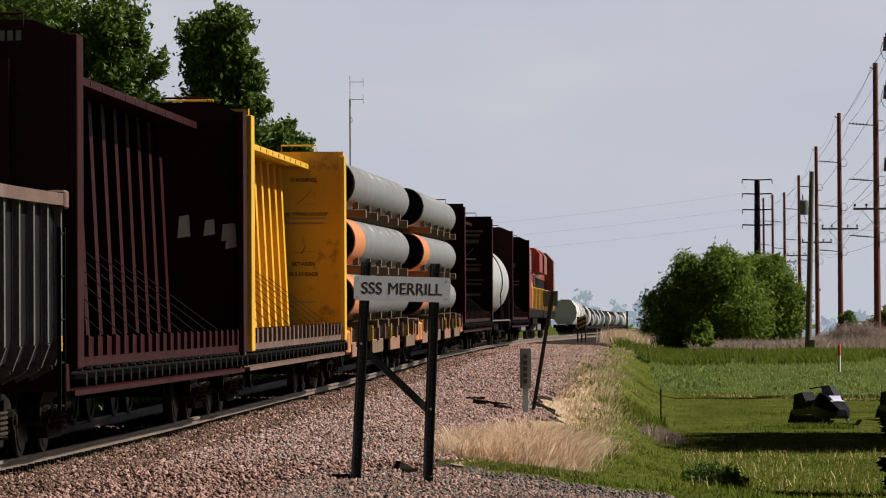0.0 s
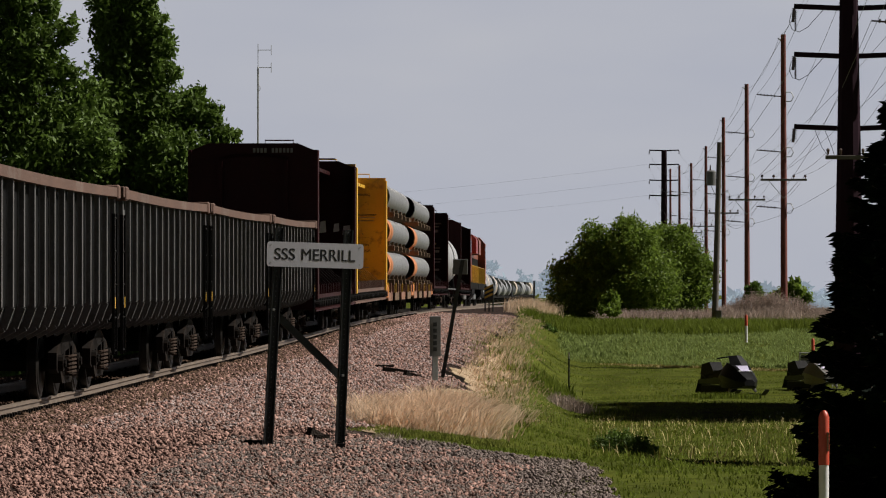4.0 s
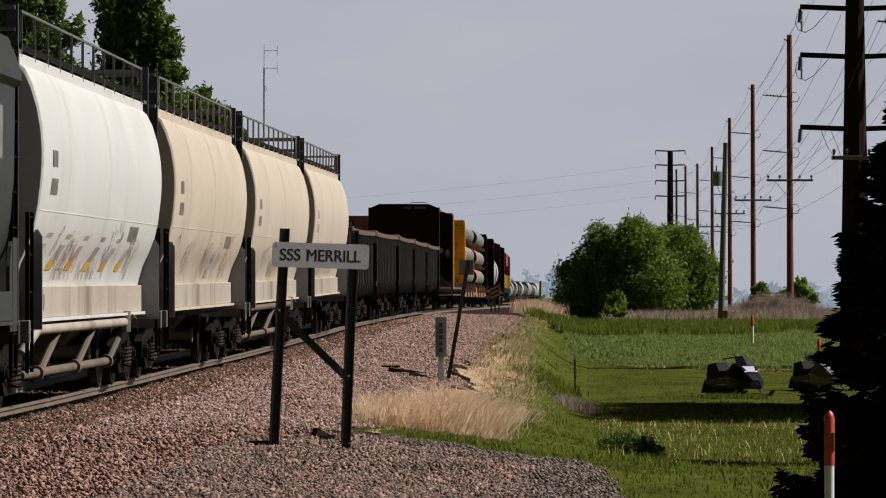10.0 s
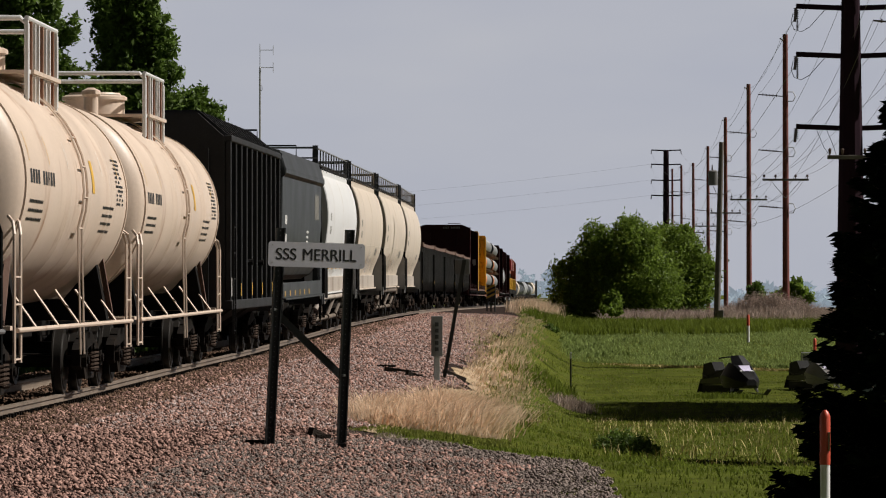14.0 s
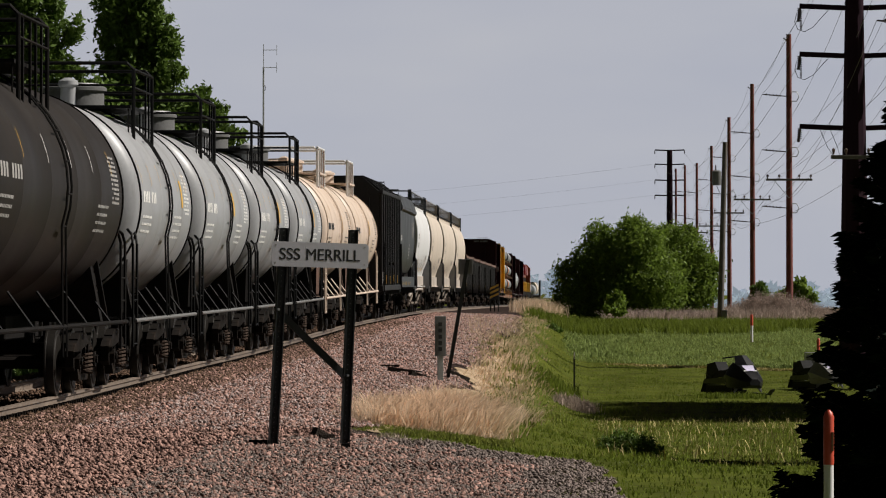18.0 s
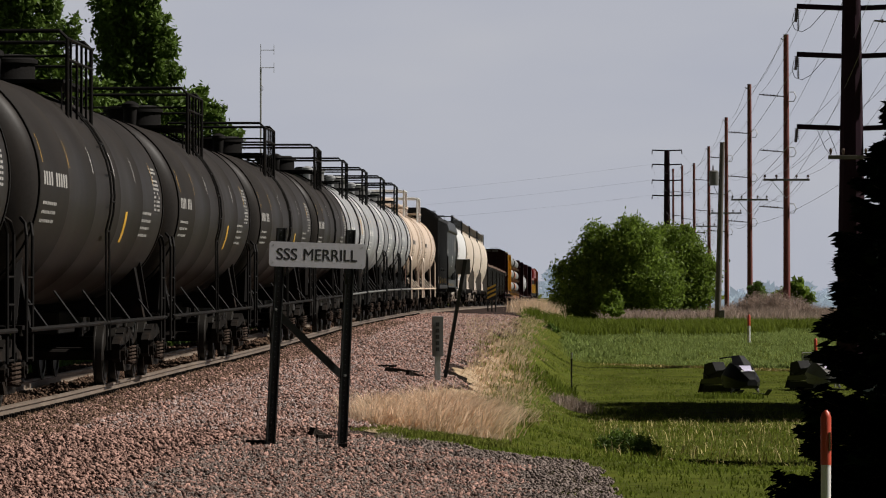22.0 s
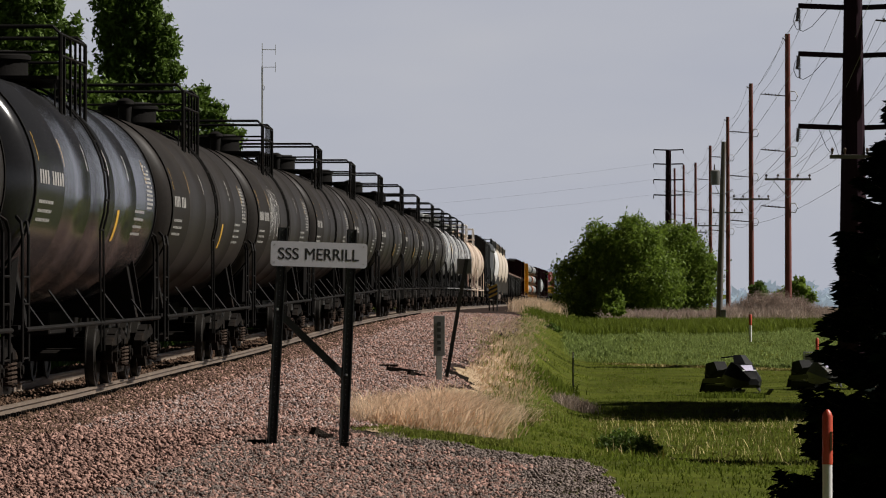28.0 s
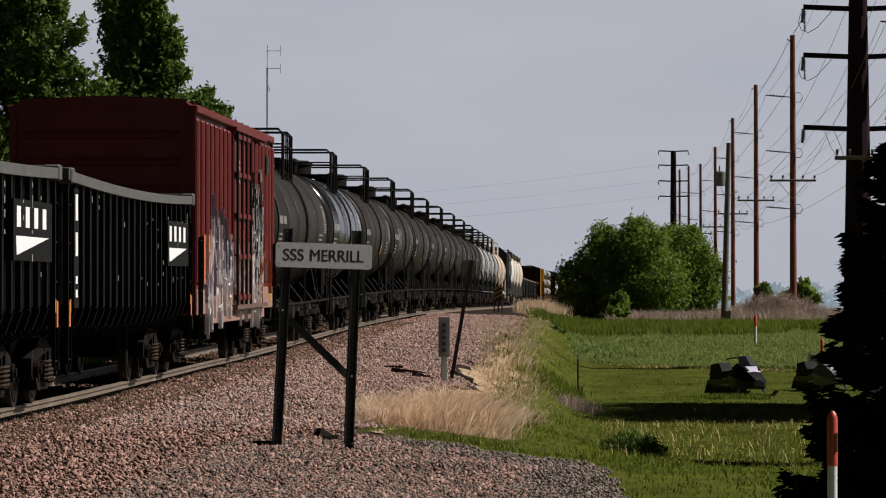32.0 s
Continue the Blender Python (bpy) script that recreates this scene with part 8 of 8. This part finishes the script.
# ---- loose stones of the ballast ----
def stones(name, label, count, y0, y1, u0, u1, s0, s1, material, seed, keep=None):
    r = np.random.RandomState(seed)
    q = r.uniform(0, 1, count)
    ys = y0 * (y1 / y0) ** q                       # thins out with distance
    us = r.uniform(u0, u1, count)
    pos, siz = [], []
    for y, u in zip(ys, us):
        x = rail_x(y) + u
        if keep and not keep(u, y):
            continue
        if abs(u) < 0.09 or abs(u + 1.505) < 0.09:
            continue
        pos.append((x, y, ground_z(x, y) + 0.045 + r.uniform(0, 0.015)))
        siz.append(s0 * (s1 / s0) ** r.uniform(0, 1) * (y / y0) ** 0.35)
    p, s = np.array(pos), np.array(siz)[:, None, None]
    base = np.array([(1, 0, 0), (-1, 0, 0), (0, 1, 0), (0, -1, 0), (0, 0, 1), (0, 0, -1)], float)
    n = len(p)
    v = base[None] * r.uniform(0.5, 1.2, (n, 6, 1)) * r.uniform(0.55, 1.45, (n, 1, 3)) + r.normal(size=(n, 6, 3)) * 0.22
    # each stone turned its own way
    ang = r.uniform(0, 6.28, (n, 3))
    cx, sx, cz, sz = np.cos(ang[:, 0]), np.sin(ang[:, 0]), np.cos(ang[:, 1]), np.sin(ang[:, 1])
    x, y, z = v[..., 0], v[..., 1], v[..., 2]
    y, z = y * cx[:, None] - z * sx[:, None], y * sx[:, None] + z * cx[:, None]
    x, y = x * cz[:, None] - y * sz[:, None], x * sz[:, None] + y * cz[:, None]
    v = np.stack([x, y, z * 0.8], -1) * s + p[:, None, :]
    tri = np.array([(0, 2, 4), (2, 1, 4), (1, 3, 4), (3, 0, 4), (2, 0, 5), (1, 2, 5), (3, 1, 5), (0, 3, 5)])
    f = (tri[None] + 6 * np.arange(n)[:, None, None]).reshape(-1, 3)
    return tagged(part(name, numpy_mesh(name, v.reshape(-1, 3), f, material), None), label, "stones", kind="stuff")


def in_bed(u, y):
    if u < 3.4:
        return True
    return u < bed_edge(5.0, y) - 0.25 + 0.5 * noise.noise((y * 0.8, u, 2.0))


stones("ballast_stones", "loose crushed pink quartzite stones", 97000, 32.6, 200.0, 0.25, 7.2, 0.014, 0.035, M["stone"], 5, in_bed)
stones("ballast_stones", "pale grey stones among the pink ballast", 46000, 50.0, 200.0, 1.2, 7.0, 0.014, 0.034, M["stone_pale"], 9, in_bed)
stones("ballast_stones", "oil-darkened stones between and beside the rails", 30000, 36.0, 160.0, -3.0, 0.3, 0.018, 0.034, M["stone_oily"], 8)
stones("ballast_stones", "browned stones along the outer rail", 15000, 36.0, 150.0, 0.15, 1.3, 0.015, 0.038, M["stone_oily"], 12)
stones("ballast_stones", "loose grey gravel at the edge of the grass", 26000, 33.0, 47.0, 3.4, 8.2, 0.012, 0.026, M["stone_grey"], 6, lambda u, y: u < bed_edge(5.0, y) + 0.5)


# ---- grasses ----
def blades(name, label, pts, height, lean, width, material, seed, per=1, fan=0.0, category="grass", splay=0.0):
    """Blades of grass, each a thin bent sliver, at the points given; splay makes each tuft fan outwards."""
    r = np.random.RandomState(seed)
    p = np.repeat(np.array(pts, float), per, axis=0)
    n = len(p)
    off = r.normal(size=(n, 2))
    p[:, :2] += off * fan
    h = height * r.uniform(0.5, 1.25, (n, 1))
    a = r.uniform(0, 6.28, n)
    side = np.stack([np.cos(a), np.sin(a), np.zeros(n)], 1) * width * r.uniform(0.6, 1.4, (n, 1))
    drift = (np.array(lean)[None] + r.normal(size=(n, 3)) * np.array([0.38, 0.38, 0.0]) + np.concatenate([off, np.zeros((n, 1))], 1) * splay) * h
    mid = p + np.array([0, 0, 1.0]) * h * 0.6 + drift * 0.35
    tip = p + np.array([0, 0, 1.0]) * h * (1 - 0.25 * np.linalg.norm(drift / h, axis=1)[:, None]) + drift
    v = np.stack([p - side, p + side, mid + side * 0.7, mid - side * 0.7, tip], 1).reshape(-1, 3)
    o = 5 * np.arange(n)[:, None]
    quad = np.concatenate([o + np.array([[0, 1, 2]]), o + np.array([[0, 2, 3]]), o + np.array([[3, 2, 4]])])
    return tagged(part(name, numpy_mesh(name, v, quad, material), None), label, category, kind="stuff")


def scatter(count, y0, y1, u0, u1, seed, keep=None, power=1.0):
    r = random.Random(seed)
    out = []
    for _ in range(count):
        y = y0 * (y1 / y0) ** (r.random() ** power)
        u = r.uniform(u0, u1)
        x = rail_x(y) + u
        if keep and not keep(x, y, u, r):
            continue
        out.append((x, y, ground_z(x, y) - 0.01))
    return out


lawn_ok = lambda x, y, u, r: not (abs(y - 132) < 2.2 and abs(x - 9.05) < 1.3) and u > bed_edge(5.0, y) + (1.2 if y > 52 else -0.3) and x < 0.105 * y + 1.5 and x > -0.02 * y
blades("lawn_grass", "short green lawn grass", scatter(88000, 34, 245, 3.5, 30, 31, lawn_ok), 0.055, (-0.1, 0, 0), 0.007, M["blade"], 41, 3, 0.06)
blades("lawn_tufts", "longer yellow-green tufts in the lawn", scatter(26000, 50, 240, 5.5, 30, 36, lambda x, y, u, r: lawn_ok(x, y, u, r) and noise.noise((x * 0.5, y * 0.14, 21)) > 0.02), 0.07, (-0.1, 0, 0), 0.009, M["blade_light"], 55, 4, 0.12)
blades("bank_grass", "tall green grass on the bank beyond the lawn", scatter(17000, 205, 248, 4.5, 30, 32, lambda x, y, u, r: abs(y - 228 - 6 * noise.noise((x * 0.2, 0, 0))) < 13 and noise.noise((x * 0.35, y * 0.1, 4)) > -0.25), 0.55, (-0.15, 0, 0), 0.02, M["blade"], 42, 3, 0.15)
blades("rough_grass", "rough green tufts on the falling bank", scatter(9000, 44, 215, 5.0, 13, 33, lambda x, y, u, r: u > bed_edge(5.0, y) + 1.6 and noise.noise((x * 0.6, y * 0.12, 7)) > 0.16), 0.11, (-0.15, 0, 0), 0.009, M["blade"], 43, 5, 0.12)


def straw_ok(x, y, u, r):
    e = bed_edge(5.0, y)
    k = noise.noise((x * 0.55, y * 0.09, 11))
    w = 1.0 - abs(u - (e + 0.5)) / 0.85
    return u > e - 0.1 and w + 1.2 * k > 0.6


blades("straw_grass", "dry bleached straw grass along the ballast edge", scatter(14000, 52, 260, 2.6, 9.0, 34, straw_ok), 0.12, (0.8, -0.1, 0), 0.011, M["straw"], 44, 4, 0.2)


def clump(px0, px1, y0, y1, n, seed):
    r = random.Random(seed)
    out = []
    for _ in range(n):
        y = r.uniform(y0, y1)
        x = at(r.uniform(px0, px1), y)
        out.append((x, y, ground_z(x, y)))
    return out


blades("straw_grass", "thick bleached clump of dry grass near the sign", clump(640, 800, 53.4, 57.5, 85, 51), 0.42, (0.25, -0.1, 0), 0.0065, M["straw"], 45, 50, 0.12, splay=0.55)
blades("straw_grass", "thick bleached clump of dry grass near the sign", clump(750, 865, 54.0, 61.0, 80, 61), 0.52, (0.2, -0.1, 0), 0.0065, M["straw"], 57, 50, 0.12, splay=0.55)
blades("straw_grass", "flattened dry stalks under the bleached clump", clump(628, 870, 53.2, 59.0, 800, 62), 0.2, (0.6, -0.2, 0), 0.007, M["straw"], 58, 4, 0.2)
blades("straw_grass", "bleached dry grass on the bank", clump(835, 905, 60, 68, 36, 52), 0.3, (0.3, -0.1, 0), 0.008, M["straw"], 46, 30, 0.16, splay=0.4)
blades("straw_grass", "flattened bleached grass along the upper bank", clump(825, 925, 84, 190, 900, 63), 0.13, (0.9, -0.3, 0), 0.014, M["straw"], 59, 6, 0.25)
blades("straw_grass", "bleached dry tufts along the upper bank", clump(835, 925, 88, 170, 60, 69), 0.26, (0.3, -0.1, 0), 0.011, M["straw"], 66, 20, 0.2, splay=0.4)
blades("bank_grass", "short green grass at the foot of the dry clump", clump(640, 900, 50.6, 53.6, 1300, 64), 0.07, (0, 0, 0), 0.007, M["blade_light"], 60, 8, 0.08)
blades("bank_grass", "green patches among the dry grass", clump(840, 935, 62, 130, 90, 65), 0.16, (0, 0, 0), 0.011, M["blade_light"], 61, 30, 0.35)
blades("dead_weeds", "brown dead weeds at the edge of the gravel", scatter(5200, 37, 52, 3.6, 8.6, 66, lambda x, y, u, r: abs(u - bed_edge(5.0, y) + 0.1) < 0.4), 0.07, (0, 0, 0), 0.006, M["weed"], 62, 5, 0.05, "weeds")
blades("meadow_grass", "rough blue-green meadow grass above the mown lawn", scatter(15000, 168, 224, 4.5, 30, 67, lambda x, y, u, r: x > at(1000, y) and x < at(1500, y) and y > 174 - 8 * (x / y * F - 316) / 340), 0.15, (-0.12, 0, 0), 0.017, M["meadow"], 63, 4, 0.15)
blades("clippings", "dry yellow clippings along the mown edge", [(at(q, 174 - 8 * (q - 1100) / 340), 171.6 - 8 * (q - 1100) / 340, ground_z(at(q, 174 - 8 * (q - 1100) / 340), 171.6 - 8 * (q - 1100) / 340)) for q in np.linspace(1090, 1445, 420)], 0.11, (0, -0.2, 0), 0.014, M["seedhead"], 64, 8, 0.25)
blades("seed_heads", "yellow seed stalks beyond the mown grass", clump(1050, 1445, 86, 103, 330, 68), 0.12, (0, 0, 0), 0.005, M["seedhead"], 65, 3, 0.1)
blades("straw_grass", "tall bleached grass beside the far rails", clump(918, 980, 228, 270, 420, 53), 0.85, (0.3, 0, 0), 0.022, M["straw"], 47, 6, 0.3)
blades("green_tuft", "dark green tuft on the bank", clump(945, 1005, 112, 122, 260, 54), 0.35, (0.0, 0, 0), 0.015, M["blade"], 48, 8, 0.2)
blades("dead_weeds", "brown dead weeds on the slope", clump(992, 1042, 108, 113, 300, 55), 0.28, (0.0, 0, 0), 0.01, M["weed"], 49, 6, 0.15, "weeds")
blades("dead_weeds", "brown dead brush below the bushes", clump(1085, 1300, 246, 262, 2600, 56), 1.0, (0, 0, 0), 0.022, M["weed"], 50, 4, 0.3, "weeds")
blades("dead_weeds", "tall brown dead brush under the poles", clump(1285, 1490, 252, 300, 4000, 57), 1.0, (0, 0, 0), 0.018, M["weed"], 51, 4, 0.4, "weeds")
blades("dead_weeds", "mound of brown dead brush under the poles", clump(1290, 1420, 250, 285, 2000, 60), 1.3, (0, 0, 0), 0.016, M["weed"], 56, 4, 0.6, "weeds")
blades("seed_heads", "pale seed heads over the lawn", clump(1060, 1440, 50, 98, 420, 58), 0.2, (0, 0, 0), 0.006, M["seedhead"], 52, 2, 0.25)
blades("broadleaf_weeds", "leafy green weeds on the bank", clump(1000, 1105, 182, 204, 260, 59), 0.22, (0, 0, 0), 0.04, M["meadow"], 54, 4, 0.3, "weeds")
# made-up growth beyond the rails that keeps the view under the cars dark
blades("left_undergrowth", "added dark undergrowth that darkens the gap under the cars", scatter(12000, 44, 240, -13, -3.6, 35), 0.6, (0, 0, 0), 0.03, M["leaf_dark"], 53, 3, 0.15)
blades("lawn_tufts", "long grass round the snowmobile", clump(1238, 1352, 129.3, 131.2, 120, 71), 0.2, (0, 0, 0), 0.012, M["blade"], 67, 8, 0.1)


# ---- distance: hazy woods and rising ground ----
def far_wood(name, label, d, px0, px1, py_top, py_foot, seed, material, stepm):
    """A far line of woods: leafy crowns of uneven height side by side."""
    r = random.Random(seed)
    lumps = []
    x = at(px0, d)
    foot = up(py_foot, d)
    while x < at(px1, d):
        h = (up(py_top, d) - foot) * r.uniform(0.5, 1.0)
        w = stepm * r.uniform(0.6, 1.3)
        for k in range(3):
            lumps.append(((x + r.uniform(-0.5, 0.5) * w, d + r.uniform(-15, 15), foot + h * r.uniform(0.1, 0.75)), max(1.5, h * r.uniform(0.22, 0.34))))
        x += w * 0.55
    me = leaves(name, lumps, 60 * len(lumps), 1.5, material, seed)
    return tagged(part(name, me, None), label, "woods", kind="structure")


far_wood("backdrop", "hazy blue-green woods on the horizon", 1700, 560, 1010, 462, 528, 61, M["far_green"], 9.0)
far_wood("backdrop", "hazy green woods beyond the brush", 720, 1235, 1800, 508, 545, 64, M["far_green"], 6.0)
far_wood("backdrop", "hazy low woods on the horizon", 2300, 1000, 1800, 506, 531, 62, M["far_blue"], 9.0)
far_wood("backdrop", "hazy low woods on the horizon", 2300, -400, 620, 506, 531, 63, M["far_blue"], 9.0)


motions()
